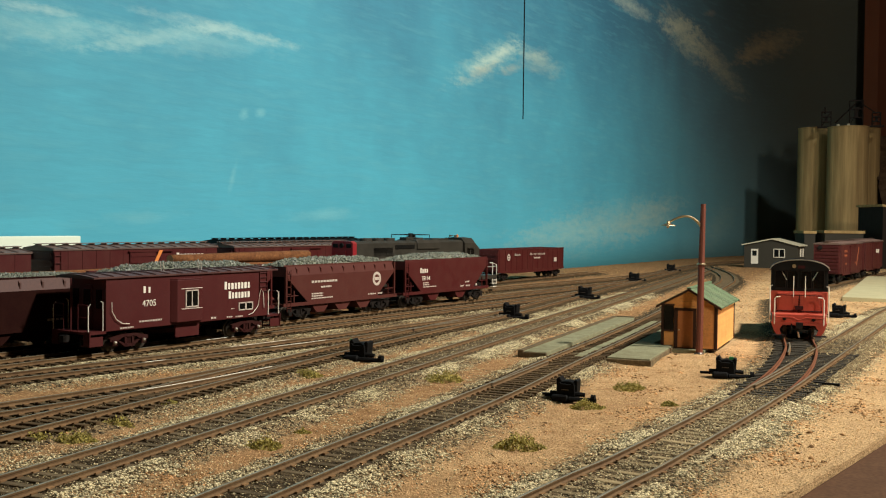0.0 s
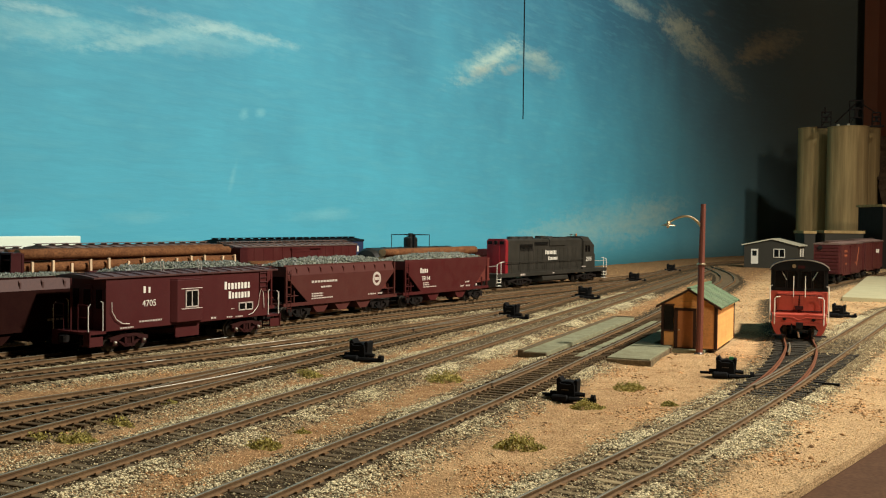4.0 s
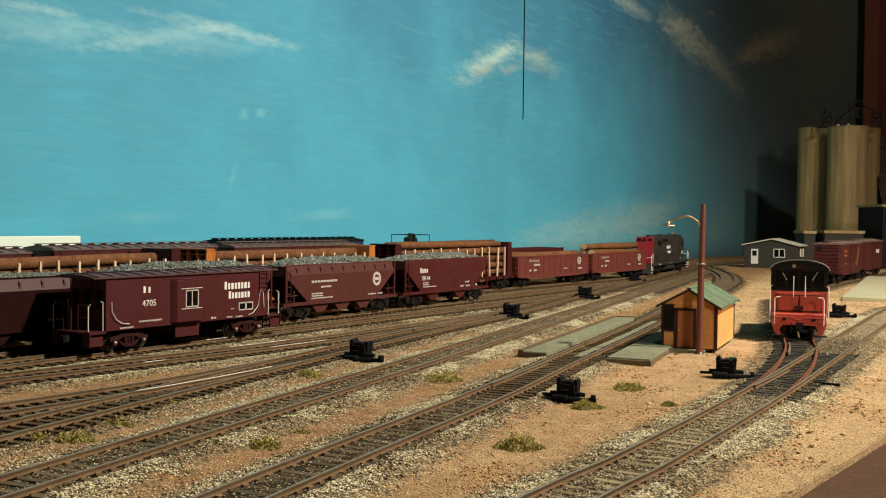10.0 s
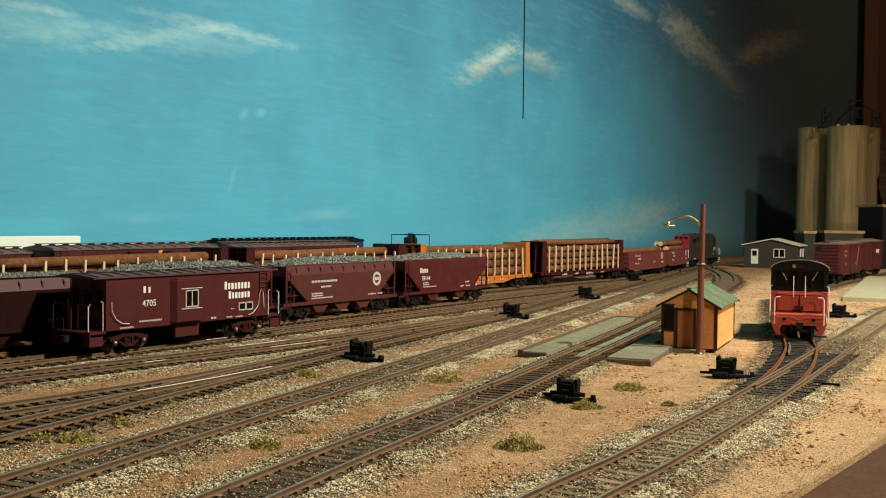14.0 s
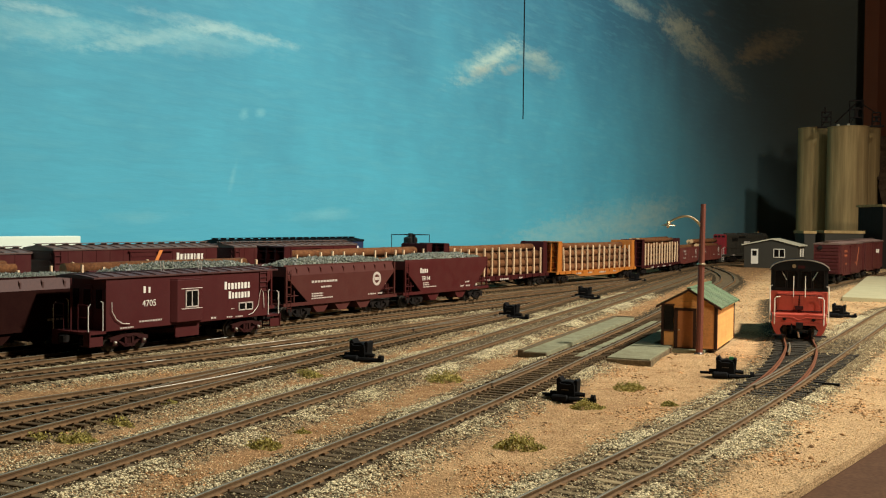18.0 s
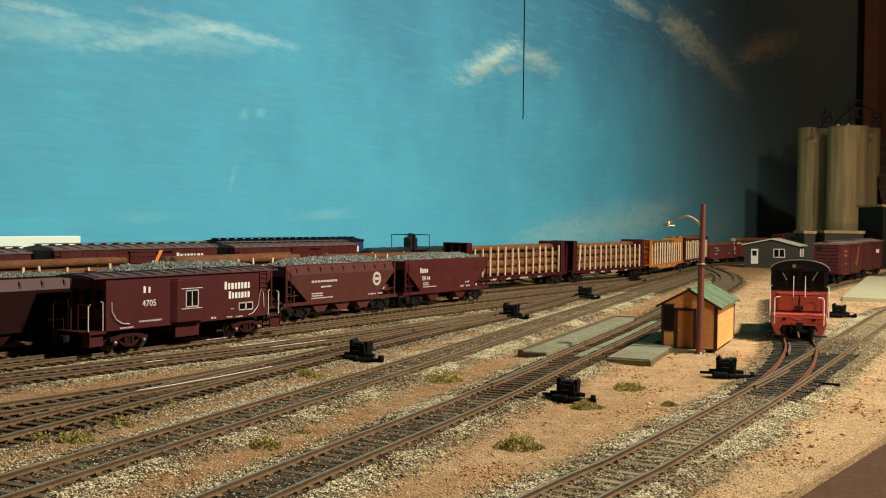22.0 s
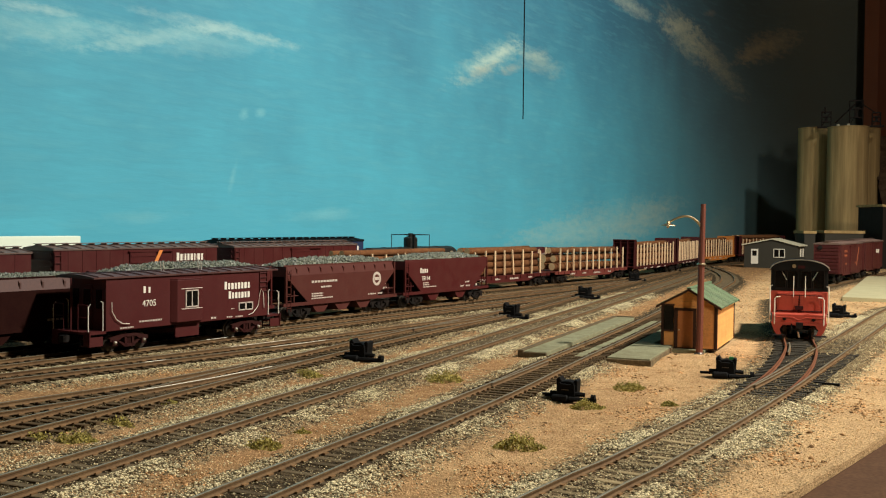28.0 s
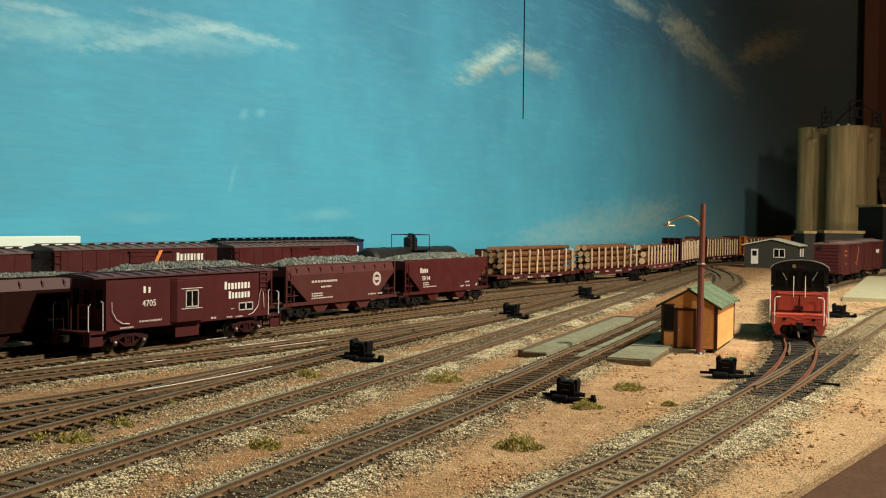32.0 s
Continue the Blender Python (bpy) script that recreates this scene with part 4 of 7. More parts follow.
def build_caboose(m):
    car = thing("caboose", m, "oxide-red bay window caboose with white lettering and handrails", "caboose")
    h, w, z0, z1 = 0.0622, 0.0150, 0.0118, 0.0405
    part("body", Shape().box(-h, h, -w, w, z0, z1), CABOOSE, car, bevel=0.0003)
    # roof: low arch with raised seams, over the end platforms too
    rh = 0.0708
    arch = [(-w - 0.0010, z1 - 0.0004), (-w - 0.0010, z1 + 0.0005), (-w * 0.5, z1 + 0.0014), (0, z1 + 0.0018), (w * 0.5, z1 + 0.0014), (w + 0.0010, z1 + 0.0005), (w + 0.0010, z1 - 0.0004)]
    part("roof", Shape().prism(arch, "x", -rh, rh), CABROOF, car, "weathered red-brown roof with seams")
    seams = Shape()
    for i in range(15):
        x = -rh + 0.003 + (2 * rh - 0.006) * i / 14
        seams.tube([(x, p[0] * 1.0, p[1] + 0.0003) for p in arch[1:-1]], 0.00035, 4)
    part_each("roof_seam", seams, CABROOF, car)
    for x in (-0.0165, -0.0145, 0.012, 0.0145):
        part("roof_grab", Shape().tube([(x, -0.006, z1 + 0.001), (x - 0.0008, -0.006, z1 + 0.0072)], 0.0002, 5), DIMWHITE, car)
    for e in (-1, 1):
        # bay window with slanting ends
        bx0, bx1, by = -0.0150, 0.0035, e * (w + 0.0030)
        bay = Shape().prism([(bx0 - 0.003, e * w), (bx0, by), (bx1, by), (bx1 + 0.003, e * w)], "z", z0 + 0.0015, z1 - 0.0030)
        bay.prism([(bx0 - 0.003, e * w), (bx0, by), (bx1, by), (bx1 + 0.003, e * w)], "z", z1 - 0.0030, z1 - 0.0022)
        b = part("bay", bay, CABOOSE, car, bevel=0.0003)
        wn = Shape()
        x0, x1, q0, q1 = -0.0092, 0.0008, 0.0215, 0.0315
        fr = 0.0007
        for a in ((x0, x1, q0, q0 + fr), (x0, x1, q1 - fr, q1), (x0, x0 + fr, q0, q1), (x1 - fr, x1, q0, q1), ((x0 + x1) / 2 - fr / 2, (x0 + x1) / 2 + fr / 2, q0, q1)):
            wn.box(a[0], a[1], by - 0.0003, by + 0.0003, a[2], a[3])
        f = part("window", wn, DIMWHITE, b, "pale framed sash window")
        part("pane", Shape().box(x0 + fr, x1 - fr, by - 0.0001, by + 0.0001, q0 + fr, q1 - fr), PANE, b)
        part("rain_strip", Shape().tube([(x0 - 0.003, by, q1 + 0.0008), (x1 + 0.003, by, q1 + 0.0008)], 0.0003, 4).tube([(x0 - 0.003, by, q0 - 0.0008), (x1 + 0.003, by, q0 - 0.0008)], 0.0003, 4), DIMWHITE, b)
        part("bay_skirt", Shape().box(bx0 + 0.0015, bx1 + 0.001, e * (w - 0.001) - 0.0006, e * (w - 0.001) + 0.0006, 0.0045, z0 + 0.0015), CABOOSE, car)
        # small end window with a pale frame
        sw = Shape()
        sx0, sx1, s0, s1 = 0.0365, 0.0490, 0.0165, 0.0215
        for a in ((sx0, sx1, s0, s0 + fr), (sx0, sx1, s1 - fr, s1), (sx0, sx0 + fr, s0, s1), (sx1 - fr, sx1, s0, s1), ((sx0 + sx1) / 2 - 0.0006, (sx0 + sx1) / 2 + 0.0006, s0, s1)):
            sw.box(a[0], a[1], e * w - 0.0003, e * w + 0.0003, a[2], a[3])
        part("small_window", sw, DIMWHITE, car, "small two-light window with pale frame")
        part("small_pane", Shape().box(sx0 + fr, sx1 - fr, e * w - 0.00015, e * w + 0.00015, s0 + fr, s1 - fr), PANE, car)
        # white handrails
        y = e * (w + 0.0010)
        part("handrail", Shape().tube([(-h + 0.003, y, 0.0275), (-h + 0.0032, y, 0.0225), (-h + 0.006, y, 0.0180), (-h + 0.010, y, 0.0155), (-h + 0.015, y, 0.0150)], 0.0002, 5), WHITE, car, "curved white handrail")
        part("handrail", Shape().tube([(h - 0.018, y, 0.0135), (h - 0.014, y, 0.0145), (h - 0.0095, y, 0.0185), (h - 0.0080, y, 0.0260), (h - 0.007, y, 0.0290), (h - 0.005, y, 0.0270), (h - 0.004, y, 0.0170)], 0.0002, 5), WHITE, car, "curved white handrail")
        part("handrail", Shape().tube([(h + 0.0095, y, 0.0120), (h + 0.0095, y, 0.0270)], 0.0002, 5), WHITE, car)
        ladder(car, h - 0.0075, h - 0.001, e * (w + 0.0005), 0.026, z1, 5, CABOOSE)
        for k in (-1, 1):
            st = Shape()
            for i in range(3):
                x0, x1 = sorted((k * (h + 0.0025), k * (h + 0.0110)))
                st.box(x0, x1, e * (w - 0.004) - 0.002, e * (w - 0.004) + 0.0035, 0.0045 + i * 0.0034, 0.0051 + i * 0.0034)
            x0, x1 = sorted((k * (h + 0.0105), k * (h + 0.0112)))
            st.box(x0, x1, e * (w - 0.002) - 0.003, e * (w - 0.002) + 0.002, 0.0045, 0.0125)
            x0, x1 = sorted((k * (h + 0.0022), k * (h + 0.0112)))
            st.box(x0, x1, e * w - 0.0004, e * w + 0.0004, 0.0045, 0.0095)
            part("steps", st, CABOOSE, car)
    for k in (-1, 1):
        x0, x1 = sorted((k * h, k * (h + 0.0115)))
        part("end_platform", Shape().box(x0, x1, -w, w, 0.0108, 0.0122), CABOOSE, car)
        rl = Shape()
        x = k * (h + 0.0108)
        for y in (-w + 0.001, -0.006, 0.006, w - 0.001):
            rl.tube([(x, y, 0.0122), (x, y, 0.0265)], 0.00022, 5)
        rl.tube([(x, -w + 0.001, 0.0265), (x, -0.006, 0.0265)], 0.00022, 5).tube([(x, w - 0.001, 0.0265), (x, 0.006, 0.0265)], 0.00022, 5)
        rl.tube([(x, -w + 0.001, 0.020), (x, -0.006, 0.020)], 0.0002, 5).tube([(x, w - 0.001, 0.020), (x, 0.006, 0.020)], 0.0002, 5)
        part("end_railing", rl, CABOOSE, car)
        for y in (-w + 0.0006, w - 0.0006):
            part("corner_rail", Shape().tube([(x, y, 0.0095), (x, y, 0.0255), (x - k * 0.0015, y, 0.0270)], 0.00028, 6).tube([(k * (h + 0.0015), y, 0.0110), (k * (h + 0.0015), y, 0.0275), (k * (h + 0.003), y, 0.0282)], 0.00025, 6), WHITE, car, "white grab rail")
        ladder(car, x - k * 0.0002, x, 0.0, 0.0122, z1, 7, CABOOSE)
        d = Shape().box(*sorted((k * h, k * (h + 0.0004))), -0.0042, 0.0042, 0.0125, 0.0365)
        part("end_door", d, CABOOSE, car)
        part("door_pane", Shape().box(*sorted((k * (h + 0.0003), k * (h + 0.0006))), -0.0028, 0.0028, 0.025, 0.034), PANE, car)
        for y in (-0.0095, 0.0095):
            part("end_pane", Shape().box(*sorted((k * (h + 0.0001), k * (h + 0.0005))), y - 0.0022, y + 0.0022, 0.024, 0.034), PANE, car)
    part("centre_sill", Shape().box(-h, h, -0.002, 0.002, 0.0085, z0), TRUCKMAT, car)
    part("battery_box", Shape().box(-0.016, 0.004, 0.006, 0.014, 0.005, z0), CABOOSE, car, bevel=0.0003)
    for k in (-1, 1):
        build_truck(car, k * 0.0455, TRUCKRED)
    couplers(car, h + 0.0115)
    y = -w - 0.0001
    blocks(car, "reporting_mark", -0.0372, 0.0312, 0.0038, 2, y, WHITE, 0.5, label="plain white marks")
    figures(car, "4705", -0.0330, 0.0238, 0.0036, y, WHITE)
    blocks(car, "company_name", 0.0245, 0.0300, 0.0046, 8, y, WHITE, 0.22, label="plain white marks")
    blocks(car, "company_name", 0.0280, 0.0243, 0.0044, 7, y, WHITE, 0.22, label="plain white marks")
    bars(car, [(-0.040, 0.0152, 0.016, 0.0009), (-0.053, 0.0126, 0.009, 0.0008), (0.0135, 0.0130, 0.004, 0.0012), (0.0265, 0.0128, 0.005, 0.0008), (0.034, 0.0126, 0.006, 0.0008), (0.030, 0.0178, 0.003, 0.0005)], y, DIMWHITE)
    return car


build_caboose(CABW.set(0.5 - 0.1575, 0.09))


def build_boxcar(m, length, ma, roofma, label, group, top=0.0508, marks=None, endma=None):
    car = thing("boxcar", m, label, "boxcar", group)
    h, w, z0, eave = length / 2, 0.0160, 0.0118, top - 0.0010
    part("body", Shape().box(-h, h, -w, w, z0, eave), ma, car, bevel=0.0003)
    arch = [(-w - 0.0006, eave - 0.0002), (-w - 0.0006, eave + 0.0007), (0, eave + 0.0031), (w + 0.0006, eave + 0.0007), (w + 0.0006, eave - 0.0002)]
    part("roof", Shape().prism(arch, "x", -h - 0.0006, h + 0.0006), roofma, car)
    ribs = Shape()
    n = int(length / 0.0105)
    for i in range(n + 1):
        x = -h + length * i / n
        ribs.tube([(x, p[0], p[1] + 0.0003) for p in arch[1:-1]], 0.0005, 4)
    part_each("roof_rib", ribs, roofma, car)
    wk = Shape()
    for k in range(3):
        wk.box(-h - 0.002, h + 0.002, -0.0031 + k * 0.0022, -0.0013 + k * 0.0022, eave + 0.0040, eave + 0.0045)
    for i in range(n + 1):
        wk.box(-h + length * i / n - 0.0004, -h + length * i / n + 0.0004, -0.003, 0.003, eave + 0.0028, eave + 0.0041)
    part("running_board", wk, roofma, car)
    for e in (-1, 1):
        rv = Shape()
        k = int(length / 0.0115)
        for i in range(1, k):
            x = -h + length * i / k
            if abs(x) > 0.014:
                rv.box(x - 0.0003, x + 0.0003, e * w - 0.00025, e * w + 0.00025, z0 + 0.001, eave - 0.0008)
        part_each("rivet_strip", rv, ma, car)
        d = Shape().box(-0.0125, 0.0125, e * (w + 0.0006) - 0.0005, e * (w + 0.0006) + 0.0005, z0 + 0.0008, eave - 0.0022)
        dr = part("door", d, ma, car, bevel=0.0002)
        for i in range(7):
            z = z0 + 0.004 + i * 0.0048
            part("door_rib", Shape().box(-0.0118, 0.0118, e * (w + 0.0012) - 0.0003, e * (w + 0.0012) + 0.0003, z - 0.0007, z + 0.0007), ma, dr)
        part("door_track", Shape().box(-0.0140, 0.0290, e * (w + 0.0012) - 0.0004, e * (w + 0.0012) + 0.0004, eave - 0.0024, eave - 0.0014).box(-0.0140, 0.0290, e * (w + 0.0012) - 0.0004, e * (w + 0.0012) + 0.0004, z0 - 0.0002, z0 + 0.0006), ma, car)
        ladder(car, -e * (h - 0.0005) * -1, e * (h - 0.0055), e * (w + 0.0008), z0 + 0.001, eave - 0.001, 7, ma)
        part("side_sill", Shape().box(-h + 0.018, h - 0.018, e * w - 0.0004, e * w + 0.0004, z0 - 0.0022, z0), ma, car)
    for k in (-1, 1):
        en = Shape()
        for i in range(8):
            z = z0 + 0.003 + i * (eave - z0 - 0.006) / 7
            en.prism([(-w + 0.002, z - 0.0011), (w - 0.002, z - 0.0011), (w - 0.003, z + 0.0011), (-w + 0.003, z + 0.0011)], "x", *sorted((k * h, k * (h + 0.0007))))
        part("end_corrugation", en, endma or ma, car)
        part("brake_wheel", Shape().tube([(k * (h + 0.0012), 0.008, eave - 0.004), (k * (h + 0.0018), 0.008, eave - 0.004)], 0.0028, 12), TRUCKMAT, car)
        build_truck(car, k * (h - 0.0185), TRUCKMAT)
    part("centre_sill", Shape().box(-h, h, -0.002, 0.002, 0.0085, z0), TRUCKMAT, car)
    couplers(car, h)
    if marks:
        marks(car, -w - 0.0001)
    return car


G_BACK = "freight cars stored along the backdrop"
BACK = Way(smooth_line(straight(-0.1929, 0.8374, 58.5, -0.7, 0.85)))
FARB = Way(smooth_line(straight(-0.2338, 0.8625, 58.5, -0.6, 0.5)))


def marks_southern(car, y):
    blocks(car, "company_name", 0.0340, 0.0400, 0.0062, 8, y, WHITE, 0.2, label="plain white marks")
    part("stripe", Shape().prism([(0.0075, 0.0355), (0.0105, 0.0355), (0.0185, 0.0485), (0.0150, 0.0485)], "y", y - 0.0018, y - 0.0016), ORANGE, car, "slanting orange stripe")


def marks_line(car, y):
    blocks(car, "company_name", 0.0150, 0.0335, 0.0065, 8, y, WHITE, 0.2, label="plain white marks")


build_boxcar(BACK.set(0.7 - 0.0855, 0.11), 0.156, OXIDE, ROOF_SHEEN, "oxide-red boxcar with sheen-greyed red roof and slanting stripe", G_BACK, marks=marks_southern)
build_boxcar(BACK.set(0.7 - 0.2600, 0.11), 0.158, OXIDE, ROOF_SHEEN, "oxide-red boxcar with white lettering", G_BACK, top=0.0492, marks=marks_line)
build_boxcar(BACK.set(0.7 + 0.0975, 0.12), 0.170, OXIDE, ROOF_SHEEN, "dark red boxcar with ribbed roof", G_BACK, top=0.0500)


def marks_blue(car, y):
    blocks(car, "company_name", 0.0905, 0.0400, 0.0060, 1, y, WHITE, 0.3, label="plain white mark")


build_boxcar(FARB.set(0.6 + 0.1580, 0.15), 0.204, BLUE, BLACK, "long dark blue boxcar with black roof", G_BACK, top=0.0520, marks=marks_blue)


def build_tank_car(m, length):
    car = thing("tank_car", m, "black tank car with dome and railed platform", "tank car", G_BACK)
    h, r, zc = length / 2, 0.0160, 0.0290
    sh = Shape().tube([(-h + 0.003, 0, zc), (-h + 0.0045, 0, zc), (-h + 0.008, 0, zc), (h - 0.008, 0, zc), (h - 0.0045, 0, zc), (h - 0.003, 0, zc)], [r * 0.55, r * 0.85, r, r, r * 0.85, r * 0.55], 32)
    part("tank", sh, TANK, car, smooth=False)
    bands = Shape()
    for x in (-0.05, -0.02, 0.02, 0.05):
        bands.tube([(x - 0.0008, 0, zc), (x + 0.0008, 0, zc)], r + 0.0003, 32)
    part("tank_band", bands, TANK, car)
    part("dome", Shape().tube([(0, 0, zc + r - 0.003), (0, 0, zc + r + 0.0090), (0, 0, zc + r + 0.0105)], [0.0075, 0.0075, 0.006], 18).tube([(0, 0, zc + r + 0.0100), (0, 0, zc + r + 0.0145)], 0.0028, 10), TANK, car)
    part("platform", Shape().box(-0.0155, 0.0155, -0.0150, -0.0070, zc + r - 0.0035, zc + r - 0.0028).box(-0.0155, 0.0155, 0.0070, 0.0150, zc + r - 0.0035, zc + r - 0.0028), TRUCKMAT, car)
    rl = Shape()
    for y in (-0.0145, 0.0145):
        for x in (-0.015, 0.015):
            rl.tube([(x, y, zc + r - 0.003), (x, y, zc + r + 0.0130)], 0.0004, 5)
        rl.tube([(-0.015, y, zc + r + 0.0130), (0.015, y, zc + r + 0.0130)], 0.0004, 5)
    for x in (-0.015, 0.015):
        rl.tube([(x, -0.0145, zc + r + 0.0130), (x, 0.0145, zc + r + 0.0130)], 0.0004, 5)
    rl.box(-0.0165, -0.0140, -0.0155, -0.0130, zc + r - 0.003, zc + r + 0.0140)
    part("railing", rl, TRUCKMAT, car)
    part("underframe", Shape().box(-h, h, -0.004, 0.004, 0.0085, 0.0125).box(-h, -h + 0.012, -0.013, 0.013, 0.0105, 0.0125).box(h - 0.012, h, -0.013, 0.013, 0.0105, 0.0125), TRUCKMAT, car)
    for k in (-1, 1):
        build_truck(car, k * (h - 0.020), TRUCKMAT)
    couplers(car, h)
    return car


build_tank_car(BACK.set(0.7 + 0.3020, 0.12), 0.172)


def log_shape(length, r, seed):
    rng = random.Random(seed)
    sh = Shape()
    n, k = 12, 7
    pts = []
    r1 = r * rng.uniform(0.82, 0.95)
    for i in range(k):
        t = i / (k - 1)
        q = r + (r1 - r) * t
        dy, dz = 0.0006 * noise.noise((t * 2, seed, 0.5)), 0.0006 * noise.noise((t * 2, seed, 3.5))
        for j in range(n):
            a = TAU * j / n
            qq = q * (1 + 0.09 * noise.noise((math.cos(a) * 1.5, math.sin(a) * 1.5, t * 5 + seed)))
            pts.append((-length / 2 + length * t, dy + qq * math.cos(a), dz + qq * math.sin(a)))
    faces = [(i * n + j, i * n + (j + 1) % n, (i + 1) * n + (j + 1) % n, (i + 1) * n + j) for i in range(k - 1) for j in range(n)]
    sh.add(pts, faces + [tuple(range(n)), tuple(range((k - 1) * n, k * n))])
    me = sh.mesh("log")
    me.materials.append(BARK)
    me.materials.append(LOGEND)
    mi = [0] * (len(me.polygons) - 2) + [1, 1]
    me.polygons.foreach_set("material_index", mi)
    for p in list(me.polygons)[:-2]:
        p.use_smooth = True
    return me


LOG_MESHES = {}


def logs(parent, length, width, z0, rows, seed, r=0.0046, jut=0.006, skew=0.5, thin=0.86):
    """A stack of logs lying along the car."""
    rng = random.Random(seed)
    z = z0 + r
    for row in range(rows):
        n = max(2, int(width / (2 * r)))
        crown = row == rows - 1
        for i in range(n - (1 if crown else 0)):
            q = r * rng.uniform(thin, 1.05)
            key = (round(length, 3), rng.randrange(5))
            if key not in LOG_MESHES:
                LOG_MESHES[key] = log_shape(length, 0.0046, key[1] + length * 10)
            y = -width / 2 + r + (width - 2 * r) * (i + (0.5 if crown else 0)) / max(1, n - 1)
            lg = part("log", LOG_MESHES[key], None, parent, at=pose(rng.uniform(-jut, jut), y, z, rng.uniform(0, 360), rng.uniform(-skew, skew) * 0.5, rng.uniform(-skew, skew) + (180 if rng.random() < 0.5 else 0)))
            lg.scale = (1, q / 0.0046, q / 0.0046)
        z += r * 1.78


def stakes(parent, xs, y, z0, z1, seed):
    rng = random.Random(seed)
    for x in xs:
        t = rng.uniform(-0.0009, 0.0009) if rng.random() < 0.75 else rng.uniform(-0.004, 0.004)
        for e in (-1, 1):
            hh = z1 + rng.uniform(-0.001, 0.0015)
            part("stake", Shape().prism([(x - 0.0008, z0), (x + 0.0008, z0), (x + t + 0.0008, hh), (x + t - 0.0008, hh)], "y", e * y - 0.0007, e * y + 0.0007), STAKE, parent)


def build_gondola(m, length, ma, label, group, top=0.0342, rolling=False, load=0, marks=None, plain=False):
    car = thing("gondola_car", m, label, "gondola car", group)
    h, w, z0 = length / 2, 0.0158, 0.0118
    part("floor", Shape().box(-h, h, -w, w, z0, z0 + 0.0014), ma, car)
    for e in (-1, 1):
        part("side", Shape().box(-h, h, e * w - 0.0005, e * w + 0.0005, z0 - 0.001, top), ma, car)
        part("top_chord", Shape().box(-h, h, e * w - 0.0009, e * w + 0.0009, top - 0.0012, top + 0.0004), ma, car)
        part("side_sill", Shape().prism([(-h, z0 + 0.001), (h, z0 + 0.001), (h, z0 - 0.0012), (h * 0.6, z0 - 0.003), (-h * 0.6, z0 - 0.003), (-h, z0 - 0.0012)], "y", e * (w + 0.0007) - 0.0004, e * (w + 0.0007) + 0.0004), ma, car)
        if not plain:
            ps = Shape()
            n = 13
            for i in range(n):
                x = -h + 0.004 + (length - 0.008) * i / (n - 1)
                ps.box(x - 0.0006, x + 0.0006, e * (w + 0.0006) - 0.0004, e * (w + 0.0006) + 0.0004, z0, top - 0.001)
            part_each("side_post", ps, ma, car)
    for k in (-1, 1):
        en = Shape().box(*sorted((k * (h - 0.0008), k * h)), -w, w, z0, top)
        for i in range(4):
            z = z0 + 0.004 + i * 0.0056
            en.box(*sorted((k * h, k * (h + 0.0008))), -w + 0.001, w - 0.001, z - 0.001, z + 0.001)
        part("end_panel", en, ma, car)
        build_truck(car, k * (h - 0.0185), TRUCKMAT, rolling=rolling)
    part("centre_sill", Shape().box(-h, h, -0.002, 0.002, 0.0085, z0), TRUCKMAT, car)
    couplers(car, h)
    if load:
        logs(car, length * 0.90, 2 * w - 0.003, z0 + 0.0015, load, int(length * 1000) + load, skew=1.3)
    if marks:
        marks(car, -w - 0.0013 if not plain else -w - 0.0006)
    return car


def marks_gondola(car, y):
    ring(car, -0.068, 0.0290, 0.0042, y, DIMWHITE)
    blocks(car, "company_name", -0.052, 0.0305, 0.0030, 6, y, DIMWHITE, 0.5, label="plain white marks")
    blocks(car, "company_name", -0.010, 0.0305, 0.0030, 12, y, DIMWHITE, 0.9, label="plain white marks")
    bars(car, [(0.002, 0.0260, 0.018, 0.0018), (0.062, 0.0205, 0.008, 0.0055)], y, DIMWHITE)


build_gondola(BACK.set(0.7 + 0.5650, 0.14), 0.188, OXIDE, "empty dark red gondola car with white lettering", G_BACK, top=0.0388, marks=marks_gondola)

# ---- the moving train ----
G_TRAIN = "cars of the moving log train"
TRAIN = []


def marks_log_gondola(car, y):
    blocks(car, "company_name", -0.060, 0.0275, 0.0032, 6, y, DIMWHITE, 0.8, label="plain white marks")
    bars(car, [(-0.050, 0.0230, 0.014, 0.0022), (-0.060, 0.0170, 0.005, 0.0022), (-0.050, 0.0170, 0.006, 0.0022), (0.02, 0.0175, 0.008, 0.0014), (0.055, 0.0165, 0.010, 0.0020)], y, DIMWHITE)
    ring(car, 0.058, 0.0265, 0.0048, y, DIMWHITE)


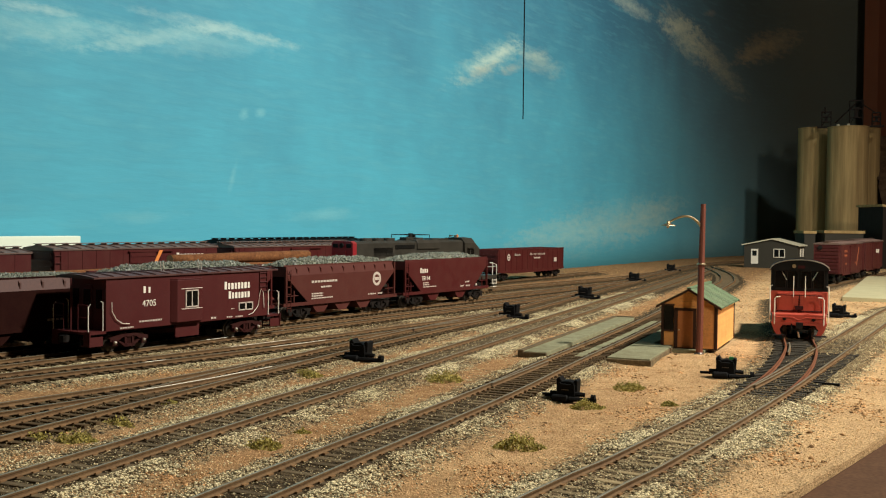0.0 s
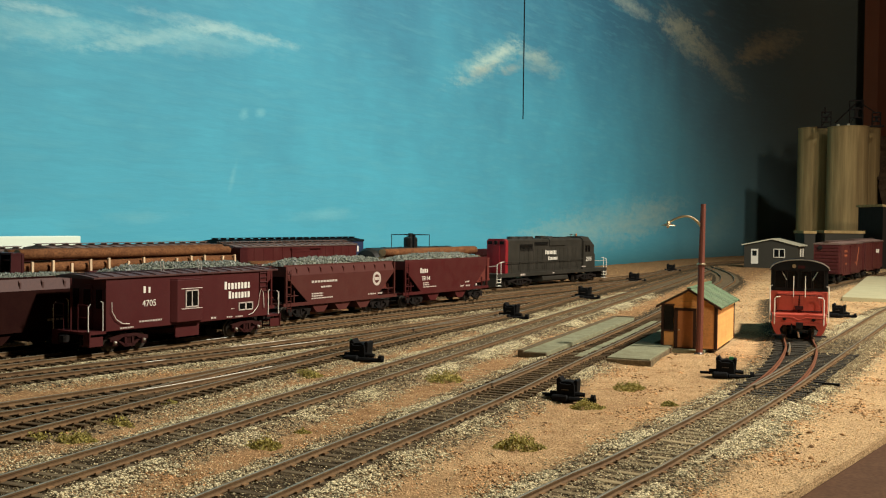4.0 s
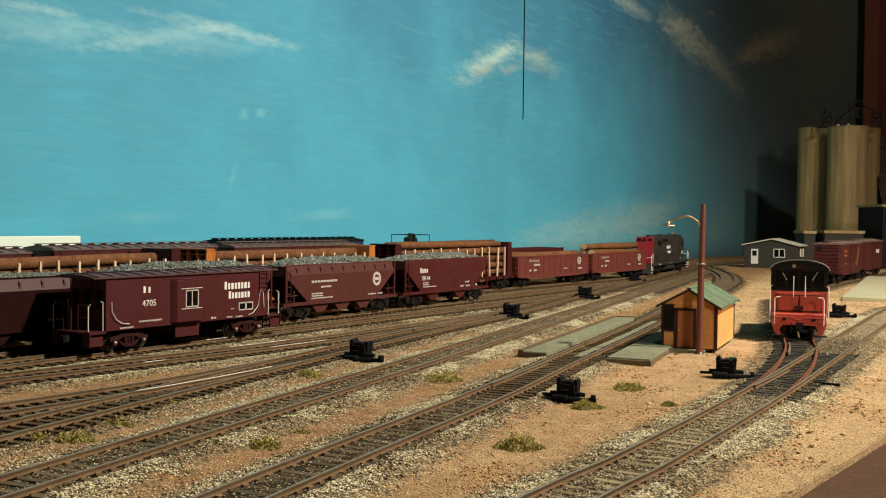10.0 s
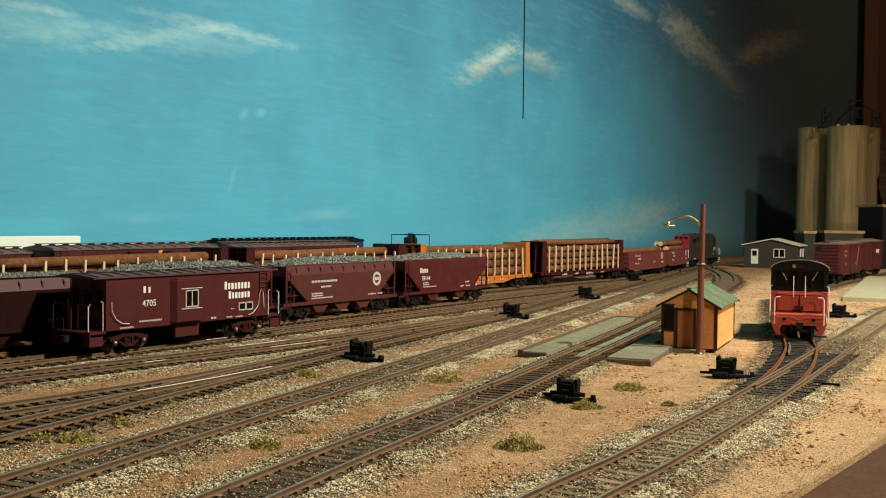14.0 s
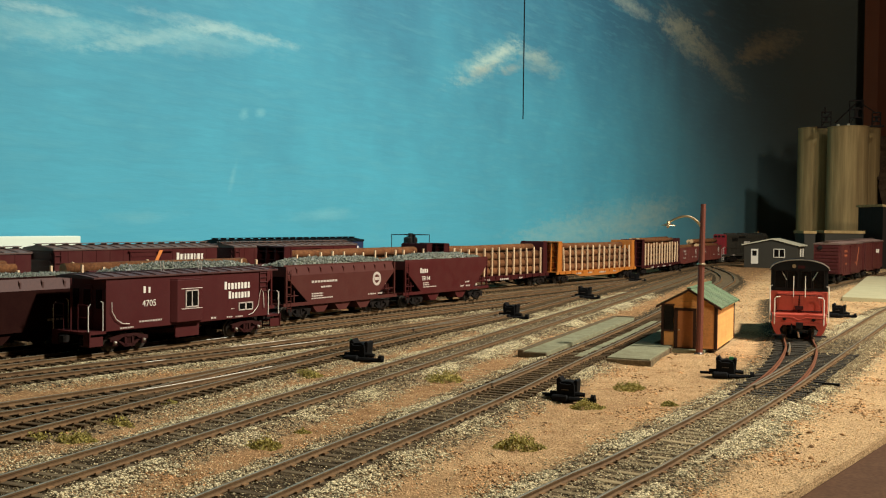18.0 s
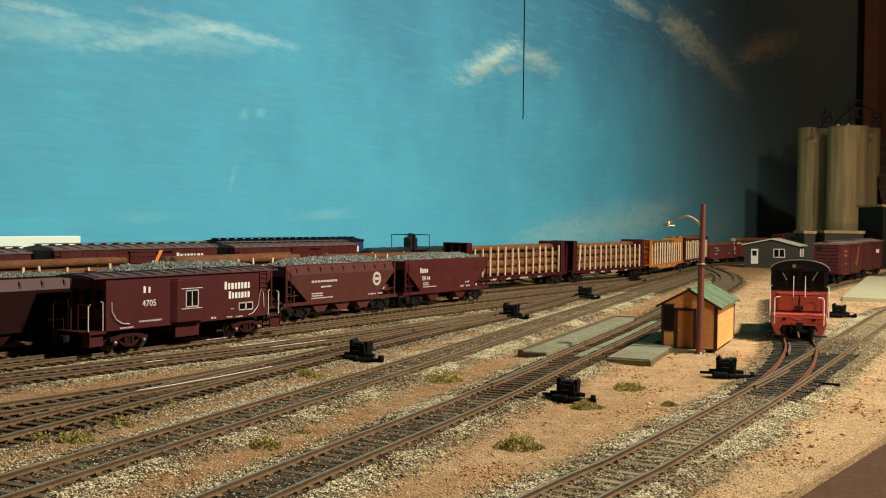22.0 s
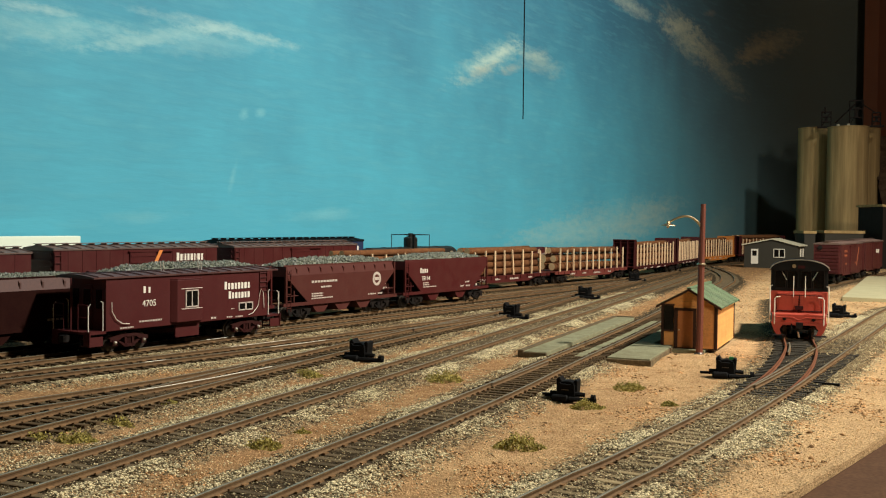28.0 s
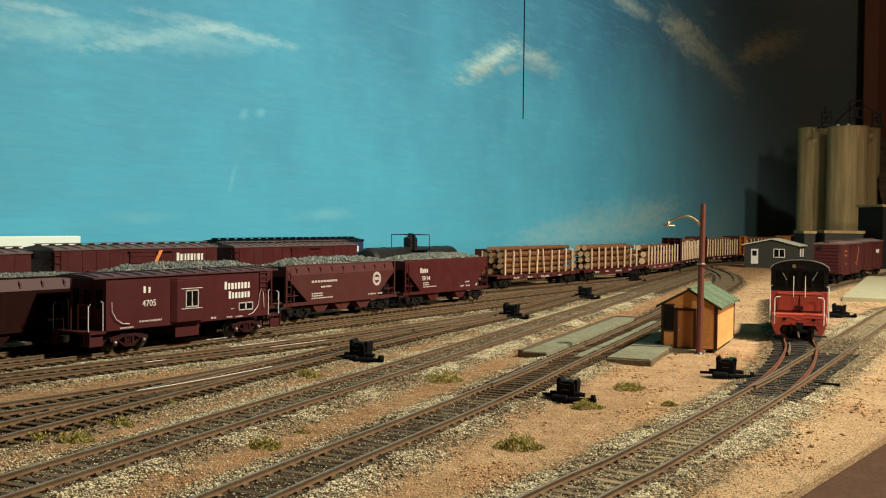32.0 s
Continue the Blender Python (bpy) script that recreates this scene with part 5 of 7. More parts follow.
def build_flat(length, ma, label, bulkheads, seed, rows, group=G_TRAIN, name="bulkhead_flatcar", fish=False, pile=0.0, log=0.0053, pitch=0.0145, deck=0.0145, tall=0.0500, inset=0.003):
    car = thing(name, pose(0, 0, RT), label, "flatcar", group)
    h, w = length / 2, 0.0155
    part("deck", Shape().box(-h, h, -w, w, deck - 0.0012, deck), ma, car)
    for e in (-1, 1):
        low = deck - (0.0075 if fish else 0.0050)
        part("side_sill", Shape().prism([(-h, deck), (h, deck), (h, deck - 0.0035), (h * 0.62, deck - 0.0038), (h * 0.45, low), (-h * 0.45, low), (-h * 0.62, deck - 0.0038), (-h, deck - 0.0035)], "y", e * w - 0.0005, e * w + 0.0005), ma, car)
        pk = Shape()
        n = int(length / pitch)
        for i in range(n):
            x = -h + length * (i + 0.5) / n
            pk.box(x - 0.0011, x + 0.0011, e * (w + 0.0010) - 0.0006, e * (w + 0.0010) + 0.0006, deck - 0.0030, deck - 0.0004)
        part_each("stake_pocket", pk, ma, car)
    if bulkheads:
        for k in (-1, 1):
            bh = Shape().box(*sorted((k * (h - inset - 0.0105), k * (h - inset - 0.0090))), -w, w, deck, tall)
            bk = part("bulkhead", bh, ma, car)
            posts = Shape()
            for y in (-w + 0.0008, -0.005, 0.005, w - 0.0008):
                posts.prism([(k * (h - inset - 0.0090), deck), (k * (h - inset), deck), (k * (h - inset - 0.0020), tall), (k * (h - inset - 0.0090), tall)], "y", y - 0.0005, y + 0.0005)
            posts.box(*sorted((k * (h - inset - 0.0092), k * (h - inset - 0.0015))), -w, w, tall - 0.0004, tall + 0.0008)
            for i in range(5):
                z = deck + (tall - deck) * (i + 0.5) / 5
                posts.box(*sorted((k * (h - inset - 0.0090), k * (h - inset - 0.0030))), -w + 0.0004, w - 0.0004, z - 0.0004, z + 0.0004)
            part_each("bulkhead_brace", posts, ma, bk)
    for k in (-1, 1):
        build_truck(car, k * (h - 0.0200), TRUCKMAT, rolling=True)
    part("centre_sill", Shape().box(-h, h, -0.0025, 0.0025, 0.0080, deck - 0.001), TRUCKMAT, car)
    part("brake_gear", Shape().tube([(-0.012, -0.006, 0.0085), (0.004, -0.006, 0.0085)], 0.0022, 8).box(0.010, 0.018, -0.008, -0.004, 0.007, 0.0105), TRUCKMAT, car)
    couplers(car, h)
    room = h - (0.0135 if bulkheads else 0.012) + pile
    logs(car, 2 * room - 0.004, 2 * w - 0.0035, deck, rows, seed, r=(0.0042 if rows > 4 else 0.0046) if bulkheads else log, jut=0.0015 if bulkheads else 0.0045, skew=0.6 if bulkheads else 0.8, thin=0.84 if bulkheads else 0.70)
    n = int(2 * room / pitch) - (0 if bulkheads else 1)
    top = tall - 0.0055 if bulkheads else deck + 0.0265
    stakes(car, [-room * 0.94 + 2 * room * 0.94 * i / (n - 1) for i in range(n)], w - 0.0004, deck - 0.003, top, seed)
    bars(car, [(-0.06, deck - 0.0045, 0.012, 0.0018), (-0.03, deck - 0.0045, 0.010, 0.0018), (0.0, deck - 0.0048, 0.018, 0.0018), (0.04, deck - 0.0045, 0.008, 0.0016)], -w - 0.0006, DIMWHITE)
    return car


def build_locomotive():
    lo = thing("diesel_locomotive", pose(0, 0, RT), "dark grey six-axle diesel locomotive with crimson hood ends", "locomotive")
    h, w = 0.1295, 0.0160
    part("frame", Shape().box(-h, h, -w, w, 0.0118, 0.0160), GREY, lo, bevel=0.0003)
    part("fuel_tank", Shape().prism([(-0.013, 0.0118), (0.013, 0.0118), (0.0145, 0.009), (0.0145, 0.0055), (0.012, 0.0038), (-0.012, 0.0038), (-0.0145, 0.0055), (-0.0145, 0.009)], "x", -0.030, 0.030), GREY, lo, bevel=0.0004)
    hw, ht = 0.0122, 0.0538
    # long hood with rounded roof edges, cab and low nose; the front points along +x
    hood = [(-hw, 0.016), (-hw, ht - 0.002), (-hw + 0.0025, ht), (hw - 0.0025, ht), (hw, ht - 0.002), (hw, 0.016)]
    part("long_hood", Shape().prism(hood, "x", -0.1025, 0.068), GREY, lo)
    part("hood_end", Shape().prism([(p[0] * 1.01, p[1] * 1.004) for p in hood], "x", -0.1080, -0.1025), SCARLET, lo, "scarlet hood end")
    part("end_door", Shape().box(-0.1086, -0.1079, -0.0045, 0.0045, 0.018, 0.046), SCARLET, lo)
    part("end_light", Shape().tube([(-0.1095, 0, 0.0500), (-0.1079, 0, 0.0500)], 0.0022, 10), TRUCKMAT, lo)
    part("number_board", Shape().box(-0.1084, -0.1079, -0.0105, -0.0050, 0.0480, 0.0515).box(-0.1084, -0.1079, 0.0050, 0.0105, 0.0480, 0.0515), BLACK, lo)
    drs = Shape()
    for e in (-1, 1):
        for i in range(14):
            x = -0.079 + i * 0.0102
            drs.box(x, x + 0.0088, e * hw - 0.0003, e * hw + 0.0003, 0.019, 0.0425)
    part_each("hood_door", drs, GREY, lo)
    gr = Shape()
    for e in (-1, 1):
        for i in range(9):
            gr.box(-0.078, -0.050, e * hw - 0.0005, e * hw + 0.0005, 0.0400 + i * 0.0009, 0.0404 + i * 0.0009)
    part("radiator_grille", gr, BLACK, lo)
    fans = Shape()
    for x in (-0.075, -0.058, -0.041, 0.005):
        fans.tube([(x, 0, ht), (x, 0, ht + 0.0022), (x, 0, ht + 0.0026)], [0.0062, 0.0062, 0.0055], 18)
    fans.box(-0.018, -0.006, -0.004, 0.004, ht, ht + 0.003)
    fans.box(0.020, 0.048, -0.008, 0.008, ht, ht + 0.0018)
    part_each("roof_fan", fans, GREY, lo)
    cw, ct = 0.0150, 0.0565
    ring_a, ring_b = [(-cw, 0.016), (-cw, ct - 0.006), (-cw * 0.72, ct - 0.001), (0, ct), (cw * 0.72, ct - 0.001), (cw, ct - 0.006), (cw, 0.016)], [(-cw, 0.016), (-cw, ct - 0.0115), (-cw * 0.72, ct - 0.0075), (0, ct - 0.0065), (cw * 0.72, ct - 0.0075), (cw, ct - 0.0115), (cw, 0.016)]
    cab = Shape().prism(ring_a, "x", 0.068, 0.0870)
    cab.add([(0.0870, *q) for q in ring_a] + [(0.0955, *q) for q in ring_b], [(6, 5, 4, 3, 2, 1, 0), (7, 8, 9, 10, 11, 12, 13)] + [(i, (i + 1) % 7, (i + 1) % 7 + 7, i + 7) for i in range(7)])
    cb = part("cab", cab, GREY, lo)
    part("sun_visor", Shape().box(0.072, 0.084, -cw - 0.0018, -cw + 0.0002, 0.0452, 0.0457).box(0.072, 0.084, cw - 0.0002, cw + 0.0018, 0.0452, 0.0457), GREY, cb)
    part("cab_window", Shape().box(0.0725, 0.0780, -cw - 0.0002, cw + 0.0002, 0.0370, 0.0440).box(0.0795, 0.0850, -cw - 0.0002, cw + 0.0002, 0.0370, 0.0440).box(0.0950, 0.0957, -0.0115, -0.0035, 0.0375, 0.0440).box(0.0950, 0.0957, 0.0035, 0.0115, 0.0375, 0.0440), PANE, cb)
    part("nose", Shape().prism([(0.0955, 0.016), (0.1080, 0.016), (0.1080, 0.0325), (0.1060, 0.0345), (0.0955, 0.0360)], "y", -0.0102, 0.0102), GREY, lo, "low grey short hood", bevel=0.0005)
    part("nose_band", Shape().prism([(0.0956, 0.0285), (0.1012, 0.0285), (0.1012, 0.0353), (0.0956, 0.0363)], "y", -0.0105, 0.0105), SCARLET, lo, "scarlet band across the nose")
    part("dynamic_brake_blister", Shape().prism([(-0.0135, 0.0455), (-0.0135, 0.0515), (-0.0115, 0.0545), (0.0115, 0.0545), (0.0135, 0.0515), (0.0135, 0.0455)], "x", -0.012, 0.026), GREY, lo, bevel=0.0004)
    part("air_intake", Shape().box(-0.046, -0.016, -0.0128, 0.0128, 0.0462, 0.0500), BLACK, lo)
    part("beacon", Shape().tube([(0.076, 0, ct), (0.076, 0, ct + 0.0022), (0.076, 0, ct + 0.0028)], [0.0011, 0.0011, 0.0006], 8), ORANGE, lo)
    part("horn", Shape().tube([(0.066, 0.003, ct + 0.0012), (0.072, 0.003, ct + 0.0014)], [0.0011, 0.0004], 6).tube([(0.066, -0.003, ct + 0.0012), (0.072, -0.003, ct + 0.0014)], [0.0011, 0.0004], 6), BRASS, lo)
    for k in (-1, 1):
        part("pilot", Shape().prism([(k * h, 0.0118), (k * (h - 0.004), 0.0118), (k * (h - 0.004), 0.0025), (k * (h + 0.0012), 0.0022)], "y", -0.014, 0.014), GREY, lo)
        rl = Shape()
        for y in (-w + 0.0006, w - 0.0006):
            rl.tube([(k * h, y, 0.006), (k * h, y, 0.0265), (k * (h - 0.008), y, 0.0290), (k * (h - 0.014), y, 0.0290)], 0.00038, 5)
            rl.tube([(k * (h - 0.008), y, 0.006), (k * (h - 0.008), y, 0.0290)], 0.00038, 5)
        rl.tube([(k * h, -w + 0.0006, 0.0250), (k * h, -0.006, 0.0240), (k * h, 0.006, 0.0240), (k * h, w - 0.0006, 0.0250)], 0.0004, 5)
        part("end_handrail", rl, WHITE, lo, "white step handrails")
        st = Shape()
        for y in (-w + 0.002, w - 0.002):
            for i in range(3):
                st.box(*sorted((k * (h - 0.0010), k * (h - 0.0080))), y - 0.002, y + 0.002, 0.003 + i * 0.0035, 0.0036 + i * 0.0035)
        part("end_steps", st, WHITE, lo)
        build_truck(lo, k * 0.0790, TRUCKMAT, (-0.0225, 0.0, 0.0225), True)
    hr = Shape()
    for e in (-1, 1):
        y = e * (w - 0.0008)
        hr.tube([(-0.115, y, 0.0285), (0.066, y, 0.0285)], 0.00035, 5)
        for i in range(9):
            x = -0.100 + i * 0.0192
            hr.tube([(x, y, 0.016), (x, y, 0.0285)], 0.00035, 5)
    part("side_handrail", hr, GREY, lo)
    couplers(lo, h)
    y = -hw - 0.0007
    blocks(lo, "company_name", -0.022, 0.0355, 0.0052, 8, y, WHITE, 0.25, label="plain white marks")
    blocks(lo, "company_name", -0.015, 0.0280, 0.0050, 7, y, WHITE, 0.25, label="plain white marks")
    figures(lo, "2975", 0.0815, 0.0255, 0.0052, -cw - 0.0003, WHITE)
    bars(lo, [(-0.082, 0.0130, 0.010, 0.0020), (-0.010, 0.0130, 0.004, 0.0016), (0.062, 0.0185, 0.010, 0.0012)], -w - 0.0001, DIMWHITE)
    return lo


# each car with its length, the distance of its trucks and the gap behind it
CARS = [
    (build_locomotive(), 0.2602, 0.158, 0.0173),
    (build_gondola(pose(0, 0, RT), 0.1686, OXIDE_L, "red gondola car loaded with logs", G_TRAIN, rolling=True, load=4, marks=marks_log_gondola), 0.1686, 0.131, 0.0092),
    (build_gondola(pose(0, 0, RT), 0.1670, OXIDE_L, "red gondola car loaded with logs", G_TRAIN, rolling=True, load=3, marks=marks_log_gondola), 0.1670, 0.130, 0.0079),
    (build_flat(0.2190, DARKBROWN, "dark brown bulkhead flatcar stacked with staked logs", True, 21, 5), 0.2190, 0.176, 0.0208),
    (build_flat(0.2176, YELLOW, "yellow bulkhead flatcar stacked with staked logs", True, 22, 4, fish=True, tall=0.0495), 0.2176, 0.175, 0.0178),
    (build_flat(0.2173, DARKBROWN, "dark brown bulkhead flatcar stacked with staked logs", True, 23, 4), 0.2173, 0.175, 0.0122),
    (build_flat(0.2183, DARKBROWN, "dark brown bulkhead flatcar stacked with staked logs", True, 24, 4), 0.2183, 0.176, 0.0176),
    (build_flat(0.1923, OXIDE_L, "red flatcar with staked logs in two piles", False, 25, 3, name="log_flatcar", fish=True, pile=0.005), 0.1923, 0.151, 0.0125),
    (build_flat(0.1800, OXIDE, "brown-red flatcar with staked logs", False, 26, 4, name="log_flatcar", fish=True, pile=-0.006, log=0.0042), 0.1800, 0.140, 0.0105),
    (build_flat(0.1874, OXIDE_B, "brown flatcar with heavily staked logs", False, 27, 5, name="log_flatcar", log=0.0035), 0.1874, 0.147, 0.0125),
]


# ---- the red switcher ----
def build_switcher(m):
    lo = thing("switcher_locomotive", m, "red and black diesel switcher with white handrails", "locomotive")
    # the cab end faces -x; the hood runs to +x
    w = 0.0175
    part("frame", Shape().box(0.003, 0.128, -0.0160, 0.0160, 0.0110, 0.0150), SWITCH_RED, lo, bevel=0.0003)
    part("hood", Shape().prism([(-0.0095, 0.015), (-0.0095, 0.0385), (-0.006, 0.041), (0.006, 0.041), (0.0095, 0.0385), (0.0095, 0.015)], "x", 0.042, 0.124), BLACK, lo)
    cab = part("cab", Shape().box(0.0095, 0.042, -w, w, 0.0295, 0.0440), BLACK, lo, bevel=0.0003)
    part("cab_base", Shape().box(0.0090, 0.042, -w, w, 0.0150, 0.0296), SWITCH_RED, lo, bevel=0.0003)
    arc = [(-w - 0.0008, 0.0432)] + [(-(w + 0.0008) * math.cos(math.pi * i / 12), 0.0436 + 0.0066 * math.sin(math.pi * i / 12)) for i in range(13)] + [(w + 0.0008, 0.0432)]
    part("cab_roof", Shape().prism(arc, "x", 0.0080, 0.0435), BLACK, lo, "arched black cab roof")
    rim = Shape().tube([(0.0080, p[0], p[1]) for p in arc[1:-1]], 0.0004, 5)
    part("roof_edge", rim, SHINE, cab, "worn bright roof edge")
    pn, fr = Shape(), Shape()
    for y0, y1 in ((-0.0150, -0.0088), (0.0088, 0.0150), (-0.0072, -0.0012), (0.0012, 0.0072)):
        pn.box(0.0091, 0.0096, y0, y1, 0.0320, 0.0425)
        fr.box(0.0088, 0.0096, y0 - 0.0005, y0, 0.0315, 0.0430).box(0.0088, 0.0096, y1, y1 + 0.0005, 0.0315, 0.0430).box(0.0088, 0.0096, y0, y1, 0.0425, 0.0430)
    for e in (-1, 1):
        pn.box(0.014, 0.024, e * w - 0.0003, e * w + 0.0003, 0.0325, 0.0420).box(0.027, 0.038, e * w - 0.0003, e * w + 0.0003, 0.0325, 0.0420)
    part_each("cab_window", pn, PANE, cab, "dark cab window")
    part_each("window_frame", fr, TRUCKMAT, cab)
    part("wiper", Shape().tube([(0.0085, -0.0110, 0.0425), (0.0085, -0.0080, 0.0370)], 0.0003, 4).tube([(0.0085, 0.0110, 0.0425), (0.0085, 0.0080, 0.0370)], 0.0003, 4), SHINE, cab)
    part("marker_light", Shape().box(0.0078, 0.0092, -0.0032, 0.0010, 0.0445, 0.0465), TRUCKRED, cab).location.z = 0
    part("headlight", Shape().tube([(0.0070, 0.0035, 0.0460), (0.0092, 0.0035, 0.0460)], 0.0013, 10), BRASS, cab)
    # rear platform panel, beam and footboards
    part("end_panel", Shape().box(0.0070, 0.0090, -0.0135, 0.0135, 0.0155, 0.0285).box(0.0066, 0.0071, -0.0125, -0.0004, 0.0165, 0.0275).box(0.0066, 0.0071, 0.0004, 0.0125, 0.0165, 0.0275), SWITCH_RED, lo, bevel=0.0002)
    part("end_beam", Shape().prism([(0.0, 0.0100), (0.0, 0.0150), (0.0006, 0.0156), (0.009, 0.0156), (0.009, 0.0100)], "y", -0.0165, 0.0165), SWITCH_RED, lo, bevel=0.0003)
    part("lower_beam", Shape().prism([(-0.0172, 0.0100), (-0.0155, 0.0048), (-0.0135, 0.0018), (-0.0105, 0.0018), (-0.0118, 0.0052), (-0.0098, 0.0082), (0.0098, 0.0082), (0.0118, 0.0052), (0.0105, 0.0018), (0.0135, 0.0018), (0.0155, 0.0048), (0.0172, 0.0100)], "x", -0.0005, 0.0016), SWITCH_RED, lo)
    part("panel_rail", Shape().tube([(0.0062, -0.0138, 0.0158), (0.0062, -0.0138, 0.0272), (0.0062, 0.0138, 0.0272), (0.0062, 0.0138, 0.0158)], 0.0003, 5).tube([(0.0062, 0, 0.0158), (0.0062, 0, 0.0272)], 0.0003, 5).tube([(0.0062, -0.0138, 0.0168), (0.0062, 0.0138, 0.0168)], 0.0004, 5), TRUCKRED, lo, "thin dark panel edging")
    part("step_block", Shape().box(0.0050, 0.0070, -0.0026, 0.0026, 0.0178, 0.0202), TRUCKRED, lo, "small dark coupler step")
    fb = Shape()
    for e in (-1, 1):
        fb.box(-0.0030, 0.0030, e * 0.0125 - 0.0042, e * 0.0125 + 0.0042, 0.0012, 0.0019)
    part("footboard", fb, TRUCKMAT, lo)
    for y in (-0.0090, 0.0090):
        part("buffer_bolt", Shape().tube([(-0.0010, y, 0.0122), (0.0005, y, 0.0122)], 0.0012, 8), TRUCKMAT, lo)
    rl = Shape()
    for e in (-1, 1):
        y = e * 0.0150
        rl.tube([(-0.0006, y, 0.0085), (-0.0006, y, 0.0250), (-0.0006, y - e * 0.0010, 0.0262), (-0.0006, y - e * 0.0035, 0.0265)], 0.00036, 6)
        rl.tube([(0.0060, e * 0.0180, 0.0100), (0.0060, e * 0.0180, 0.0330), (0.0060, e * 0.0165, 0.0332)], 0.00036, 6)
        rl.tube([(0.0055, e * 0.0036, 0.0260), (0.0055, e * 0.0036, 0.0395)], 0.00026, 6)
    part("handrail", rl, WHITE, lo, "white handrails")
    part("cut_lever", Shape().tube([(-0.0012, -0.0150, 0.0132), (-0.0012, -0.004, 0.0132), (-0.0012, 0, 0.0115), (-0.0012, 0.004, 0.0132), (-0.0012, 0.0150, 0.0132)], 0.0004, 5), SWITCH_RED, lo)
    part("air_hose", Shape().tube([(-0.0005, 0.0045, 0.0090), (-0.0025, 0.0045, 0.0065), (-0.0028, 0.005, 0.0030)], 0.0005, 6), BLACK, lo)
    part("coupler", Shape().box(-0.0050, 0.003, -0.0012, 0.0012, 0.0072, 0.0098).box(-0.0078, -0.0040, -0.0024, 0.0020, 0.0068, 0.0104).tube([(-0.0050, 0.001, 0.007), (-0.0052, 0.0005, 0.0025), (-0.0060, -0.0008, 0.0008)], 0.0005, 5), TRUCKMAT, lo)
    part("coupler_pin", Shape().tube([(-0.0052, 0.0005, 0.0045), (-0.0058, -0.0003, 0.0008)], 0.0006, 5), SHINE, lo)
    for x in (0.030, 0.102):
        build_truck(lo, x, TRUCKMAT, (-0.0140, 0.0140))
    return lo


SWI = Way(LINES["switcher"])
s_sw = SWI.near(0.2290, 0.652)
q = SWI.at(s_sw)
build_switcher(pose(q.x, q.y, RT, 0, 0, 71.5))

# ---- right-hand siding ----
G_RIGHT = "boxcars beside the grain silos"
ELE = Way(LINES["elevator"])


def marks_right(car, y):
    part("stripe", Shape().prism([(0.030, 0.020), (0.036, 0.020), (0.052, 0.044), (0.046, 0.044)], "y", y - 0.0002, y), FADED, car, "slanting faded orange stripe")
    bars(car, [(-0.05, 0.0385, 0.018, 0.0032), (-0.05, 0.0330, 0.018, 0.0032), (-0.045, 0.0230, 0.010, 0.0025), (0.02, 0.0230, 0.008, 0.0020)], y, FADED, "company_name", "plain faded orange marks")


s0 = ELE.near(0.4834, 1.2785)
# its end ribs take a darker brown, putting the end's shade into the colour
build_boxcar(ELE.set(s0 + 0.079, 0.11), 0.155, OXIDE, ROOF_SHEEN, "red-brown boxcar with faded orange markings", G_RIGHT, top=0.0500, marks=marks_right, endma=DARKBROWN)
build_boxcar(ELE.set(s0 + 0.249, 0.11), 0.155, OXIDE, ROOF_SHEEN, "oxide-red boxcar beside the silos", G_RIGHT, top=0.0510, marks=marks_line)


# ---- grain silos and the buildings at the back right ----
def build_silo(x, y, r, top, label):
    t = thing("grain_silo", pose(x, y, 0), label, "silo", "concrete grain silos")
    sh = Shape().tube([(0, 0, 0), (0, 0, top)], [r * 1.05, r], 48)
    part("shell", sh, SILO, t)
    part("cap", Shape().tube([(0, 0, top), (0, 0, top + 0.002)], r + 0.0012, 48), SILO, t)
    rb = Shape()
    for k in range(14):
        z = top * (k + 1) / 15
        rb.tube([(0, 0, z - 0.0002), (0, 0, z + 0.0002)], r * (1.05 - 0.05 * z / top) + 0.0002, 48, cap=False)
    part("pour_line", rb, SILO, t)
    return t


for x, y, top in ((0.8137, 2.2188, 0.2865), (0.8392, 2.1157, 0.280), (0.9005, 2.2025, 0.2845)):
    build_silo(x, y, 0.0399, top, "tan concrete grain silo with pour lines")
gal = thing("conveyor_gallery", pose(0.8392, 2.1320, 0.2825, 0, 0, -20), "dark rooftop conveyor machinery on the silos", "conveyor")
part("gallery_deck", Shape().box(-0.055, 0.075, -0.010, 0.010, 0.0, 0.0025), DARKSTEEL, gal)
for x0, x1, hh in ((-0.046, -0.028, 0.034), (0.008, 0.034, 0.056), (0.052, 0.068, 0.030)):
    tower = Shape()
    for x in (x0, x1):
        for y in (-0.007, 0.007):
            tower.tube([(x, y, 0.0025), (x, y, hh)], 0.0011, 6)
    for k in range(3):
        z = 0.0025 + (hh - 0.003) * (k + 1) / 3
        tower.box(x0, x1, -0.0078, -0.0062, z - 0.0008, z + 0.0008).box(x0, x1, 0.0062, 0.0078, z - 0.0008, z + 0.0008)
    tower.tube([(x0, -0.007, 0.003), (x1, -0.007, hh)], 0.0007, 5)
    part("leg_tower", tower, DARKSTEEL, gal)
    part("head_box", Shape().box((x0 * 2 + x1) / 3, (x0 + x1 * 2) / 3, -0.005, 0.005, hh * 0.35, hh * 0.75), DARKSTEEL, gal, bevel=0.0006)
part("gallery_pipe", Shape().tube([(-0.040, 0, 0.030), (-0.040, 0, 0.044)], 0.0015, 8).tube([(0.020, 0, 0.05), (-0.020, 0, 0.010)], 0.0016, 8).tube([(0.030, 0, 0.05), (0.060, 0, 0.028)], 0.0013, 8), DARKSTEEL, gal)
